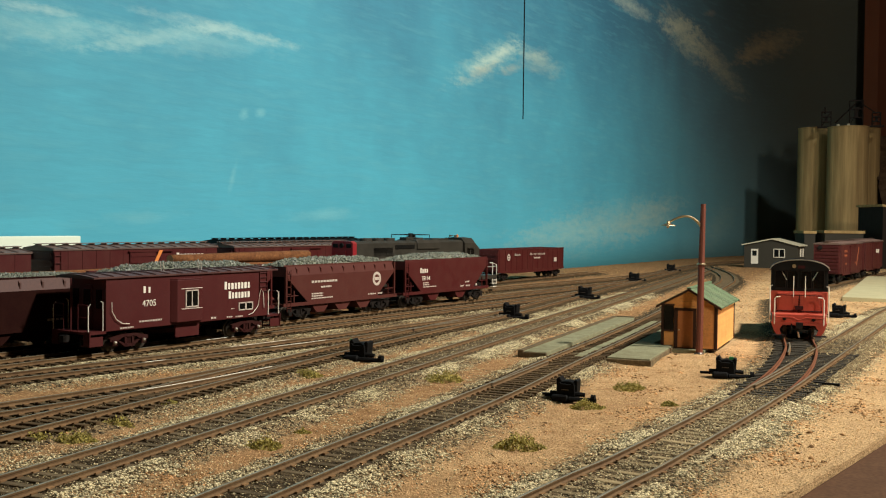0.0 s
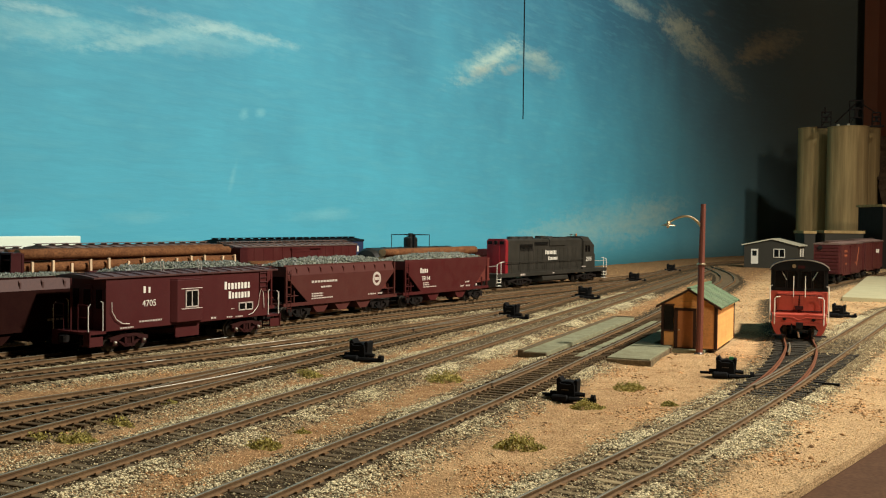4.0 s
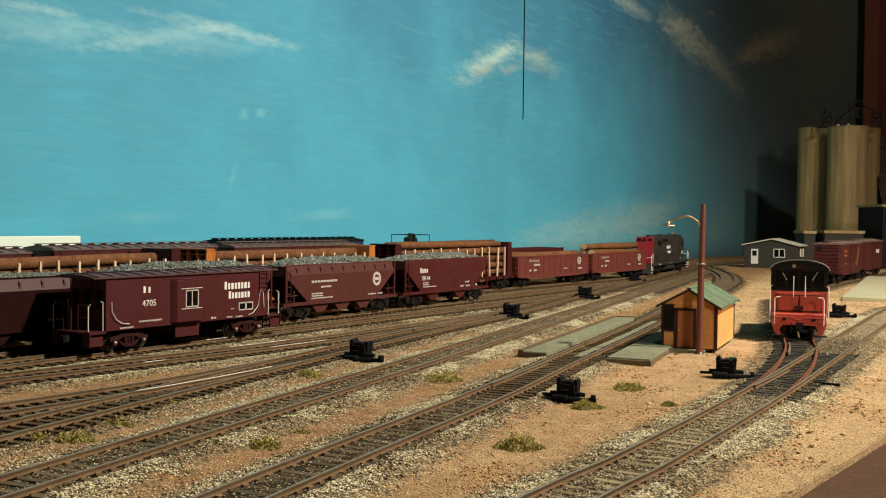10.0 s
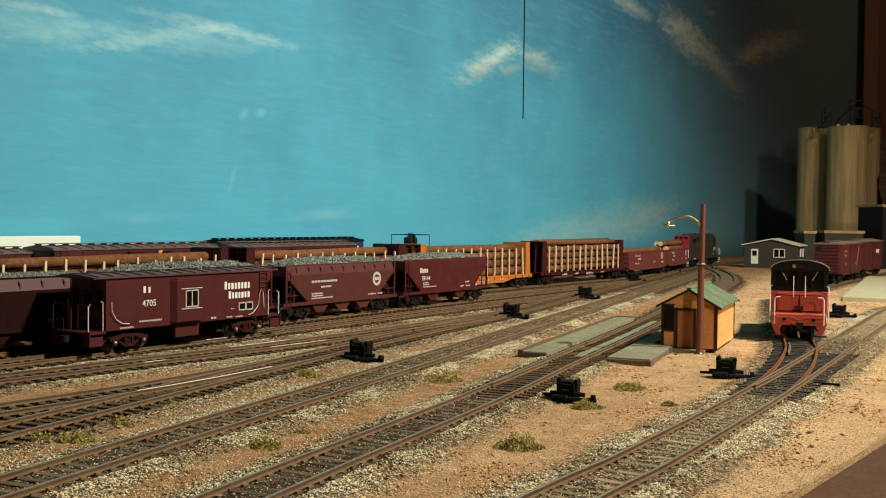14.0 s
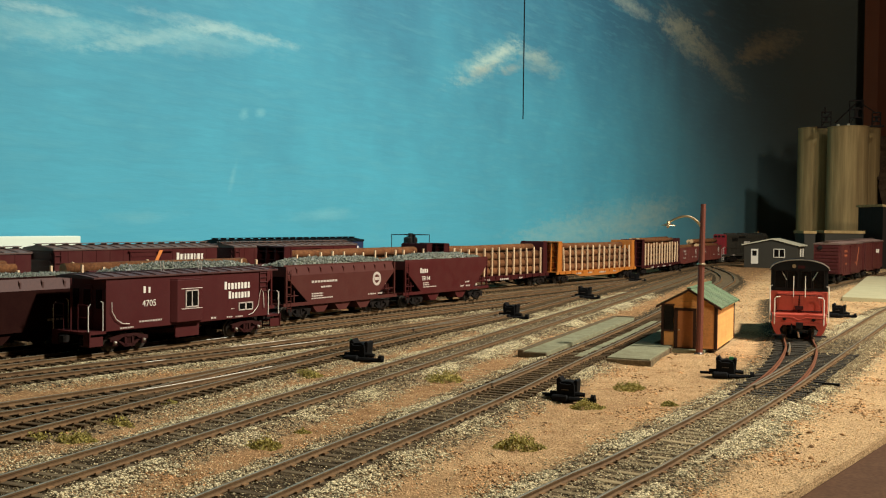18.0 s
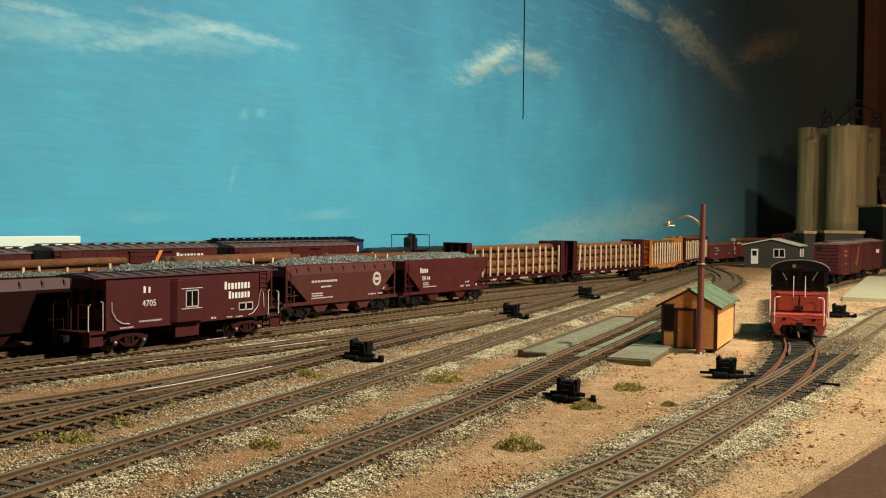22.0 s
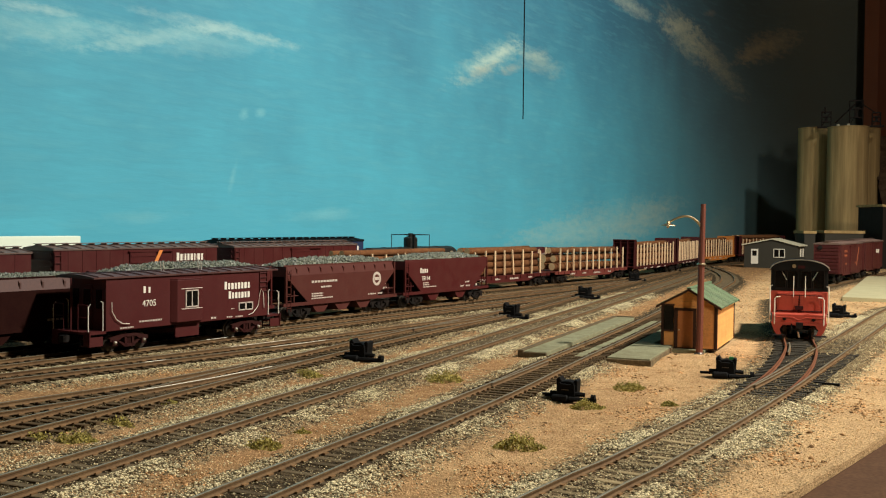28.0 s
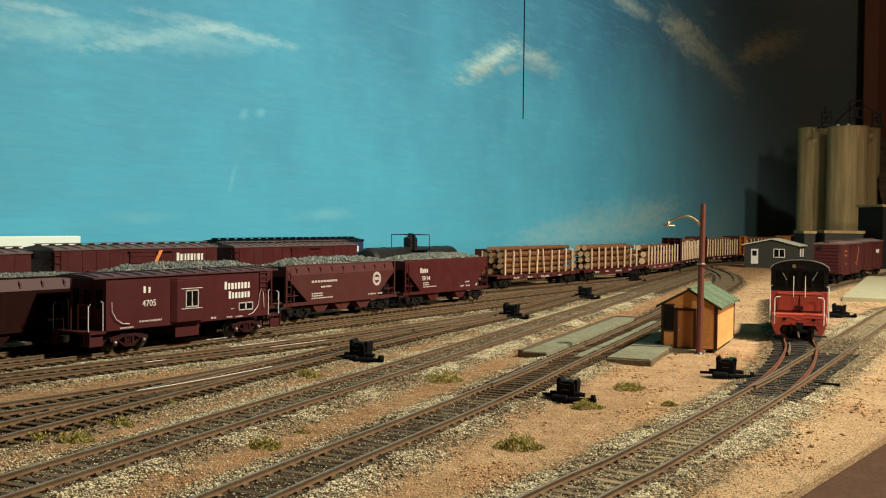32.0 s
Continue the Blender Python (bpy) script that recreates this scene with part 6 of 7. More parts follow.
part("vent_cap", Shape().tube([(-0.014, -0.011, 0.0), (-0.014, -0.011, 0.006)], 0.0035, 10).tube([(0.006, -0.012, 0.0), (0.006, -0.012, 0.007)], 0.003, 10), CREAM, gal, "pale vent caps")

base = thing("silo_base", pose(0.672, 1.86, 0, 0, 0, 0), "dark concrete loading shed with a pale roof edge", "building")
part("wall", Shape().box(-0.010, 0.010, 0, 0.05, 0, 0.062).box(0.022, 0.092, -0.015, 0.05, 0, 0.063), SHEDWALL, base)
part("roof", Shape().box(-0.012, 0.012, -0.002, 0.052, 0.062, 0.067).box(0.020, 0.094, -0.017, 0.052, 0.063, 0.068), SILO, base, "pale tan flat roof edge")
ann = thing("elevator_annex", pose(0.792, 1.83, 0, 0, 0, 5), "dark lean-to building with a sloping roof", "building")
part("wall", Shape().prism([(0.0, 0.0), (0.14, 0.0), (0.14, 0.090), (0.0, 0.112)], "y", 0.0, 0.09), DARKSTEEL, ann)
part("roof", Shape().prism([(-0.003, 0.1125), (0.145, 0.0895), (0.145, 0.0925), (-0.003, 0.1165)], "y", -0.003, 0.093), SILO, ann, "weathered tan sloping roof")


def build_hill():
    """Dark mottled rock scenery beyond the annex."""
    sh = Shape()
    nx, nz = 26, 26
    pts = []
    for i in range(nx + 1):
        for j in range(nz + 1):
            a, b = i / nx, j / nz
            x = 0.925 + 0.60 * a
            z = -0.01 + (0.300 - 0.02 * (1 - a)) * b
            y = 2.10 + 0.10 * b + 0.03 * noise.noise((a * 9, b * 9, 2)) + 0.012 * noise.noise((a * 30, b * 30, 5))
            pts.append((x, y, z))
    for i in range(nx + 1):
        pts.append((0.925 + 0.60 * i / nx, 2.32, 0.20))
    fs = [(i * (nz + 1) + j, (i + 1) * (nz + 1) + j, (i + 1) * (nz + 1) + j + 1, i * (nz + 1) + j + 1) for i in range(nx) for j in range(nz)]
    o = (nx + 1) * (nz + 1)
    fs += [(i * (nz + 1) + nz, (i + 1) * (nz + 1) + nz, o + i + 1, o + i) for i in range(nx)]
    sh.add(pts, fs)
    return tagged(part("rock_face", sh, ROCK), "dark mottled rock face beyond the silos", "rock", kind="structure")


build_hill()


def build_shed():
    """Small grey gabled shed with a white door and window, gable towards the yard."""
    sh = thing("grey_shed", pose(0.541, 1.822, 0.0025, 0, 0, -34), "small grey gabled shed with cream roof and white door", "shed")
    w, d, eave, ridge = 0.0940, 0.045, 0.0385, 0.0490
    rx = 0.050
    part("wall", Shape().prism([(0, -0.006), (w, -0.006), (w, eave), (rx, ridge), (0, eave)], "y", 0, d), SHEDWALL, sh)
    for a, b in (((-0.004, eave - 0.001), (rx, ridge)), ((w + 0.004, eave - 0.001), (rx, ridge))):
        part("roof", Shape().prism([a, b, (b[0], b[1] + 0.0018), (a[0], a[1] + 0.0018)], "y", -0.003, d + 0.003), CREAM, sh, "cream-coloured roof sheet")
    dr = part("door", Shape().box(0.0125, 0.0250, -0.0008, 0.0, 0.005, 0.0315), WHITE, sh, "white door with dark upper light")
    part("door_light", Shape().box(0.0150, 0.0225, -0.0012, -0.0007, 0.0195, 0.0285), PANE, dr)
    wn = Shape()
    x0, x1, z0, z1, f = 0.0520, 0.0720, 0.0170, 0.0325, 0.0012
    for a in ((x0, x1, z0, z0 + f), (x0, x1, z1 - f, z1), (x0, x0 + f, z0, z1), (x1 - f, x1, z0, z1), ((x0 + x1) / 2 - f / 2, (x0 + x1) / 2 + f / 2, z0, z1)):
        wn.box(a[0], a[1], -0.0010, 0.0, a[2], a[3])
    wf = part("window", wn, WHITE, sh, "white framed two-pane window")
    part("pane", Shape().box(x0 + f, (x0 + x1) / 2 - f / 2, -0.0004, 0.0002, z0 + f, z1 - f), PANE, wf)
    part("pane", Shape().box((x0 + x1) / 2 + f / 2, x1 - f, -0.0004, 0.0002, z0 + f, z1 - f), PANE, wf)
    for y in (0.014, 0.030):
        part("side_window", Shape().box(w, w + 0.0010, y, y + 0.0055, 0.0190, 0.0330), WHITE, sh, "narrow white framed side light")


build_shed()

# ---- service slabs, hut and lamp ----
PITDIR = 67.5


def slab(x, y, along, across, z, label, turn=PITDIR):
    """A concrete slab: a corner near the camera, along the track, across to the right."""
    t = thing("concrete_slab", pose(x, y, 0, 0, 0, turn), label, "slab", "concrete service slabs")
    s = Shape().box(0, along, -across, 0, -0.003, z)
    part("slab_body", s, CONCRETE, t, bevel=0.0004)
    return t


ls = slab(0.0447, 0.5755, 0.236, 0.0155, 0.0036, "long weathered concrete slab along the track")
part("rim", Shape().box(-0.0012, 0.236, -0.0020, 0.0012, -0.003, 0.0043).box(0.234, 0.2365, -0.0155, -0.002, -0.003, 0.0044).box(-0.0012, 0.0006, -0.0155, -0.002, -0.003, 0.0032), TIE_MID, ls, "dark weathered timber rim", bevel=0.0003)
slab(0.0681, 0.5657, 0.236, 0.0130, 0.0016, "narrow concrete strip between the rails")
rs = slab(0.0905, 0.5540, 0.074, 0.0235, 0.0036, "concrete slab running past the hut")
part("rim", Shape().box(-0.0010, 0.0008, -0.0240, 0.0003, -0.003, 0.0027).box(-0.001, 0.074, -0.0242, -0.0228, -0.003, 0.0028), TIE_MID, rs, "dark weathered edge", bevel=0.0003)
part("slab_strip", Shape().box(0.0741, 0.220, -0.0112, 0, -0.003, 0.0035), CONCRETE, rs)
slab(0.1272, 0.6090, 0.100, 0.0300, 0.0020, "low concrete apron under the hut", 67.5)


def build_hut():
    hut = thing("yard_hut", pose(0.1622, 0.5995, 0.0022, 0, 0, 66.3), "orange clapboard yard hut with green roof", "hut")
    # local x runs back along the side wall, local y to the left along the front
    L, W, eave, ridge = 0.0720, 0.0316, 0.0264, 0.0352
    bx0, bx1 = 0.0, L
    part("wall_core", Shape().prism([(0.0004, 0), (W - 0.0004, 0), (W - 0.0004, eave), (W / 2, ridge - 0.0012), (0.0004, eave)], "x", 0.0004, L - 0.0004), HUTTRIM, hut)
    n = 17
    for i in range(n):
        z0, z1 = 0.0005 + i * eave / n, 0.0005 + (i + 1) * eave / n - 0.0001
        part("board", Shape().prism([(-0.0006, z0), (0.0003, z0), (0.0003, z1), (-0.0001, z1)], "x", 0.001, L - 0.001), HUTWOOD, hut)
        part("board", Shape().prism([(W + 0.0006, z0), (W - 0.0003, z0), (W - 0.0003, z1), (W + 0.0001, z1)], "x", 0.001, L - 0.001), HUTWOOD, hut)
        part("board", Shape().prism([(-0.0006, z0), (0.0003, z0), (0.0003, z1), (-0.0001, z1)], "y", 0.001, W - 0.001), HUTWOOD, hut)
    for i in range(5):
        z0 = eave + i * 0.0017
        z1 = z0 + 0.0016
        k0, k1 = ((z - eave) / (ridge - 0.0008 - eave) * W / 2 + 0.0003 for z in (z0, z1))
        part("board", Shape().prism([(k0, z0), (W - k0, z0), (W - k1, z1), (k1, z1)], "x", -0.0005, 0.0003), HUTWOOD, hut)
    for y in (-0.0008, W - 0.0010):
        part("corner_trim", Shape().box(-0.0009, 0.0010, y, y + 0.0018, 0, eave), HUTTRIM, hut)
        part("corner_trim", Shape().box(L - 0.0010, L + 0.0009, y, y + 0.0018, 0, eave), HUTTRIM, hut)
    # door, its dark frame, and a dark window with a board below
    part("door_frame", Shape().box(-0.0010, 0, 0.0115, 0.0133, 0, 0.0240).box(-0.0010, 0, 0.0225, 0.0245, 0, 0.0240).box(-0.0010, 0, 0.0115, 0.0245, 0.0225, 0.0242), HUTTRIM, hut)
    d = part("door", Shape().box(-0.0008, 0, 0.0133, 0.0225, 0.0004, 0.0225), HUTDOOR, hut, "plain brown door", bevel=0.0002)
    part("door_knob", Shape().tube([(-0.0016, 0.0215, 0.0110), (-0.0006, 0.0215, 0.0110)], 0.0005, 6), BRASS, d)
    wn = part("window", Shape().box(-0.0009, 0, 0.0248, 0.0310, 0.0105, 0.0262), PANE, hut, "dark window beside the door")
    part("window_frame", Shape().box(-0.0012, 0, 0.0245, 0.0314, 0.0098, 0.0108).box(-0.0012, 0, 0.0245, 0.0314, 0.0255, 0.0264), HUTTRIM, wn)
    # roof: two slopes of green boards with dark barge edges
    for e in (0, 1):
        for i in range(15):
            x0 = -0.0030 + i * (L + 0.0055) / 15
            x1 = x0 + (L + 0.0055) / 15 - 0.0007
            if e == 0:
                pl = [(-0.0034, eave - 0.0018), (W / 2, ridge), (W / 2, ridge + 0.0009), (-0.0034, eave - 0.0009)]
            else:
                pl = [(W + 0.0034, eave - 0.0018), (W / 2, ridge), (W / 2, ridge + 0.0009), (W + 0.0034, eave - 0.0009)]
            part("roof_board", Shape().prism(pl, "x", x0, x1), GREENROOF, hut)
        y = -0.0035 if e == 0 else W + 0.0035
        for xx in (-0.0038, L + 0.0024):
            part("barge_board", Shape().prism([(y, eave - 0.0026), (W / 2, ridge - 0.0006), (W / 2, ridge + 0.0006), (y, eave - 0.0014)], "x", xx, xx + 0.0008), HUTTRIM, hut)
    part("ridge_cap", Shape().box(-0.0034, L + 0.0028, W / 2 - 0.0012, W / 2 + 0.0012, ridge + 0.0006, ridge + 0.0014), GREENROOF, hut)


build_hut()


def build_lamp():
    lp = thing("street_lamp", pose(0.1511, 0.5944, 0.0), "brown wooden lamp post with curved metal arm", "street lamp")
    part("post", Shape().tube([(0, 0, -0.002), (0.0004, 0, 0.05), (0.0009, 0, 0.0885)], [0.0021, 0.0019, 0.0015], 12), LAMPWOOD, lp)
    part("foot_collar", Shape().tube([(0, 0, -0.001), (0, 0, 0.0006), (0, 0, 0.0016)], [0.0031, 0.0028, 0.0020], 14), WHEEL, lp, "worn metal collar")
    part("mid_collar", Shape().tube([(0.0004, 0, 0.0528), (0.0004, 0, 0.0532), (0.0004, 0, 0.0540)], [0.0029, 0.0029, 0.0018], 14), BRASS, lp, "worn metal ring")
    a = Vector((0.98, -0.18, 0)).normalized()
    curve = smooth_line([Vector((x, z, 0)) for x, z in ((0.0010, 0.0715), (-0.0012, 0.0760), (-0.0045, 0.0795), (-0.0085, 0.0812), (-0.0125, 0.0808), (-0.0165, 0.0792), (-0.0198, 0.0772))], 0.0012)
    path = [(0.0007 + a.x * q.x, a.y * q.x, q.y) for q in curve]
    n = len(path)
    part("arm", Shape().tube(path, [0.00095 - 0.00035 * i / (n - 1) for i in range(n)], 10), BRASS, lp, "curved metal arm", smooth=True)
    e = path[-1]
    hd = part("lamp_head", Shape().tube([(e[0], e[1], e[2] + 0.0012), (e[0], e[1], e[2] - 0.0002), (e[0], e[1], e[2] - 0.0007), (e[0], e[1], e[2] - 0.0014), (e[0], e[1], e[2] - 0.0018)], [0.0010, 0.0013, 0.0026, 0.0045, 0.0047], 18), BRASS, lp, "shallow metal lamp shade")
    part("bulb", Shape().tube([(e[0], e[1], e[2] - 0.0018), (e[0], e[1], e[2] - 0.0030)], [0.0011, 0.0006], 8), WHITE, hd)


build_lamp()


# ---- black ground throws beside the turnouts ----
def build_throw(x, y, turn, size=1.0, chip=0.0):
    t = thing("switch_stand", pose(x, y, 0.0006, 0, 0, turn), "black ground throw beside a turnout", "switch stand", "black ground throws")
    k = size
    part("housing", Shape().prism([(-0.0054 * k, 0.0014 * k), (0.0054 * k, 0.0014 * k), (0.0060 * k, 0.0108 * k), (0.0048 * k, 0.0116 * k), (0.0034 * k, 0.0100 * k), (0.0008 * k, 0.0106 * k), (-0.0026 * k, 0.0102 * k), (-0.0040 * k, 0.0126 * k), (-0.0058 * k, 0.0112 * k)], "y", -0.0036 * k, 0.0040 * k), STANDBLACK, t, bevel=0.0004)
    for e in (-1, 1):
        part("side_flange", Shape().prism([(-0.0048 * k, 0.0), (0.0052 * k, 0.0), (0.0046 * k, 0.0088 * k), (-0.0044 * k, 0.0092 * k)], "y", e * 0.0044 * k - 0.0007, e * 0.0044 * k + 0.0007), STANDBLACK, t, bevel=0.0003)
    part("latch", Shape().box(-0.0022 * k, 0.0016 * k, -0.0056 * k, -0.0050 * k, 0.0058 * k, 0.0063 * k), WHEEL, t, "worn metal latch")
    for e in (-1, 1):
        part("rib", Shape().box(e * 0.0036 * k - 0.0005, e * 0.0036 * k + 0.0005, -0.0052 * k, -0.0034 * k, 0.001 * k, 0.0098 * k), STANDBLACK, t)
    part("roller", Shape().tube([(-0.0074 * k, -0.0060 * k, 0.0016 * k), (-0.0066 * k, -0.0060 * k, 0.0016 * k), (0.0008 * k, -0.0060 * k, 0.0016 * k), (0.0014 * k, -0.0060 * k, 0.0016 * k)], [0.0012 * k, 0.0020 * k, 0.0020 * k, 0.0012 * k], 12), STANDBLACK, t)
    part("arm", Shape().tube([(0.0030 * k, -0.0036 * k, 0.0040 * k), (0.0100 * k, -0.0030 * k, 0.0036 * k)], [0.0013 * k, 0.0012 * k], 8).tube([(0.0020 * k, -0.0062 * k, 0.0014 * k), (0.0165 * k, -0.0046 * k, 0.0014 * k)], [0.0013 * k, 0.0012 * k], 8), STANDBLACK, t)
    part("weight", Shape().tube([(0.0136 * k, -0.0042 * k, 0.0024 * k), (0.0158 * k, -0.0042 * k, 0.0024 * k)], 0.0019 * k, 10), STANDBLACK, t)
    part("pivot_stub", Shape().tube([(-0.0096 * k, -0.0010 * k, 0.0032 * k), (-0.0050 * k, -0.0010 * k, 0.0034 * k)], 0.0012 * k, 8), STANDBLACK, t)
    part("throw_rod", Shape().box(-0.0150 * k, -0.0050 * k, 0.0010, 0.0026, 0.0008, 0.0020), STANDBLACK, t)
    if chip:
        part("paint_chip", Shape().box(chip * k - 0.0011, chip * k + 0.0011, -0.0020 * k, 0.0004 * k, 0.0104 * k, 0.0120 * k), GREENCHIP, t, "small bright green paint spot")
    return t


for x, y, a, k in ((-0.0440, 0.5500, -22, 0.95), (0.0545, 0.8010, -25, 1.0), (0.1430, 1.0180, -25, 1.05), (0.2496, 1.3223, -25, 1.05), (0.3628, 1.6137, -25, 1.05), (0.0545, 0.4345, -22, 0.80), (0.1420, 0.5050, -18, 0.85), (0.3320, 0.8480, -30, 0.9)):
    build_throw(x, y, a, k, {-0.0440: -0.0052, 0.1420: 0.0030}.get(x, 0.0))

# ---- concrete ramp by the boxcars, white block at the backdrop ----
rp = thing("loading_ramp", pose(0.410, 1.040, 0, 0, 0, 64.5), "pale concrete loading platform beside the siding", "platform")
part("platform_top", Shape().prism([(0.0, 0.0), (0.478, 0.0), (0.52, -0.20), (-0.02, -0.14)], "z", -0.003, 0.0042), PLATFORM, rp, bevel=0.0006)
wm = WALL0 + WDIR * -0.220
wb = thing("white_block", pose(wm.x, wm.y, 0, 0, 0, 58.5), "plain white foam block standing at the backdrop", "block")
part("block_body", Shape().box(-0.165, 0.165, -0.022, -0.007, 0, 0.0612), FOAM, wb, bevel=0.0006)
part("pencil_mark", Shape().tube([(0.137, -0.0222, 0.049), (0.142, -0.0222, 0.053), (0.147, -0.0222, 0.052), (0.150, -0.0222, 0.049)], 0.00025, 4).tube([(0.145, -0.0222, 0.049), (0.149, -0.0222, 0.0535), (0.154, -0.0222, 0.051)], 0.00025, 4), SHEDWALL, wb, "faint pencil squiggle")


# ---- turnout details: frogs, points and long ties on the ladder and the front track ----
def blade(key, x0, y0, x1, y1, lat0, lat1):
    """A point rail beside its stock rail, drawing away from it."""
    way = Way(LINES[key])
    a, b = way.near(x0, y0), way.near(x1, y1)
    line = []
    for i in range(9):
        s = a + (b - a) * i / 8
        p, q = way.at(s), way.at(s + 0.002)
        d = (q - p).normalized()
        lat = lat0 + (lat1 - lat0) * i / 8
        line.append(p + Vector((-d.y, d.x)) * lat)
    return rail_shape(line, 0)


pts = tagged(new("turnout_rails"), "point rails of a yard turnout", "turnout", kind="structure")
for spec in (("pit", 0.030, 0.452, 0.060, 0.528, 0.0078, 0.0050), ("ladder", -0.010, 0.678, 0.020, 0.745, 0.0074, 0.0055), ("front", 0.148, 0.454, 0.183, 0.515, 0.0076, 0.0058), ("switcher", 0.204, 0.576, 0.222, 0.628, 0.0064, 0.0064)):
    part("point_rail", blade(*spec), None, pts)

part("throw_bar", Shape().box(0.0, 0.0117, -0.0011, 0.0011, 0.0012, 0.0024, pose(0.1770, 0.4810, 0, 0, 0, -30.9)), STANDBLACK, pts, "black throw bar beside the ties")

# ---- rail stretches with reflected light painted on ----
def bright_rail(key, side, x0, y0, x1, y1):
    way = Way(LINES[key])
    a, b = way.near(x0, y0), way.near(x1, y1)
    me = rail_shape([way.at(a + (b - a) * i / 8) for i in range(9)], side)
    me.materials[1] = RAILGLINT
    me.transform(Matrix.Translation((0, 0, 0.00012)))
    return part("bright_rail", me, None, None)


bright = tagged(new("glint_rails"), "short stretches of rail with reflected light painted on", "rail", kind="structure")
for key, side, x0, y0, x1, y1 in (("fourth", 1, -0.112, 0.570, -0.086, 0.606), ("fourth", -1, -0.104, 0.582, -0.078, 0.618), ("fourth", -1, -0.152, 0.512, -0.146, 0.520), ("ladder_fork", -1, -0.135, 0.431, -0.092, 0.503), ("caboose", -1, -0.150, 0.612, -0.132, 0.640)):
    bright_rail(key, side, x0, y0, x1, y1).parent = bright


# ---- loose material: ballast stones, pebbles, tufts ----
def octa_cloud(name, pts, radii, rng, squash=0.55):
    """Many small stones in one mesh."""
    n = len(pts)
    k = np.array([(1, 0, 0), (-1, 0, 0), (0, 1, 0), (0, -1, 0), (0, 0, 1), (0, 0, -1)], float)
    a = rng.random(n) * TAU
    ca, sa = np.cos(a), np.sin(a)
    q = np.asarray(radii)[:, None] * (0.6 + 0.8 * rng.random((n, 6)))
    vx = (k[None, :, 0] * ca[:, None] - k[None, :, 1] * sa[:, None]) * q
    vy = (k[None, :, 0] * sa[:, None] + k[None, :, 1] * ca[:, None]) * q
    vz = (k[None, :, 2] + 0.35 * k[None, :, 0] * rng.uniform(-1, 1, (n, 1))) * q * squash
    P = np.asarray(pts)
    V = np.stack([P[:, None, 0] + vx, P[:, None, 1] + vy, P[:, None, 2] + vz], 2).reshape(-1, 3)
    F = np.array([(0, 2, 4), (2, 1, 4), (1, 3, 4), (3, 0, 4), (2, 0, 5), (1, 2, 5), (3, 1, 5), (0, 3, 5)])
    F = (F[None] + (np.arange(n) * 6)[:, None, None]).reshape(-1, 3)
    me = bpy.data.meshes.new(name)
    me.vertices.add(len(V))
    me.vertices.foreach_set("co", V.ravel())
    me.loops.add(F.size)
    me.loops.foreach_set("vertex_index", F.ravel().astype(np.int32))
    me.polygons.add(len(F))
    me.polygons.foreach_set("loop_start", np.arange(0, F.size, 3).astype(np.int32))
    me.update(calc_edges=True)
    return me


def scatter_ballast(key, far, per_metre, seed, between, pale):
    """Stones along a track: pale ones in patches on the shoulders, brown ones between the ties."""
    rng = np.random.default_rng(seed)
    way = Way(LINES[key])
    s1 = way.s[-1]
    light, dark = [], []
    for s in rng.random(int(per_metre * s1)) * s1:
        p = way.at(s)
        if not 0.21 < p.y < far or abs(p.x) > 0.52 * p.y + 0.03 or rng.random() < (p.y - 0.3) / far * 0.7:
            continue
        q = way.at(s + 0.002)
        d = (q - p).normalized()
        shoulder = rng.random() < 0.66
        lat = (0.0125 + abs(rng.normal(0, 0.0070))) * (1 if rng.random() < 0.4 else -1) if shoulder else rng.uniform(-0.0150, 0.0150)
        x, y = p.x - d.y * lat, p.y + d.x * lat
        if inside(x, y) < 0.004 or (key == "pit" and 0.565 < p.y < 0.815 and abs(lat) < 0.034):
            continue
        _, _, dd = KD.find((x, y, 0))
        if shoulder and dd < 0.0125:
            continue
        if key == "front" and 0.47 < y < 0.68 and abs(lat) < 0.024:
            if rng.random() < 0.7:
                (light if rng.random() < 0.3 else dark).append((x, y, height(x, y, dd) + (0.0002 if shoulder else 0.0009), rng.uniform(0.0002, 0.00042)))
            continue
        patch = noise.noise((x * 30, y * 30, 7.7)) + 0.5 * noise.noise((x * 90, y * 90, 2.2))
        if shoulder and patch < (-0.15 if y < 0.6 else 0.05) and rng.random() < 0.8:
            continue
        if not shoulder and (rng.random() > between or abs(abs(lat) - GAUGE / 2) < 0.0014):
            continue
        filled = not shoulder and FULL.find((x, y, 0))[2] < 0.0165
        z = height(x, y, dd) + (0.0002 if shoulder or filled else rng.uniform(0.0006, 0.0014))
        r = rng.uniform(0.00024, 0.00056) * (1.0 if shoulder else 0.75)
        (light if rng.random() < (max(pale + 0.5 * patch, 0.92 if abs(lat) > (0.0165 if key == "front" else 0.021) else 0) if shoulder else (0.55 if key == "front" else 0.32) if filled else 0.0) else dark).append((x, y, z, r))
    return light, dark


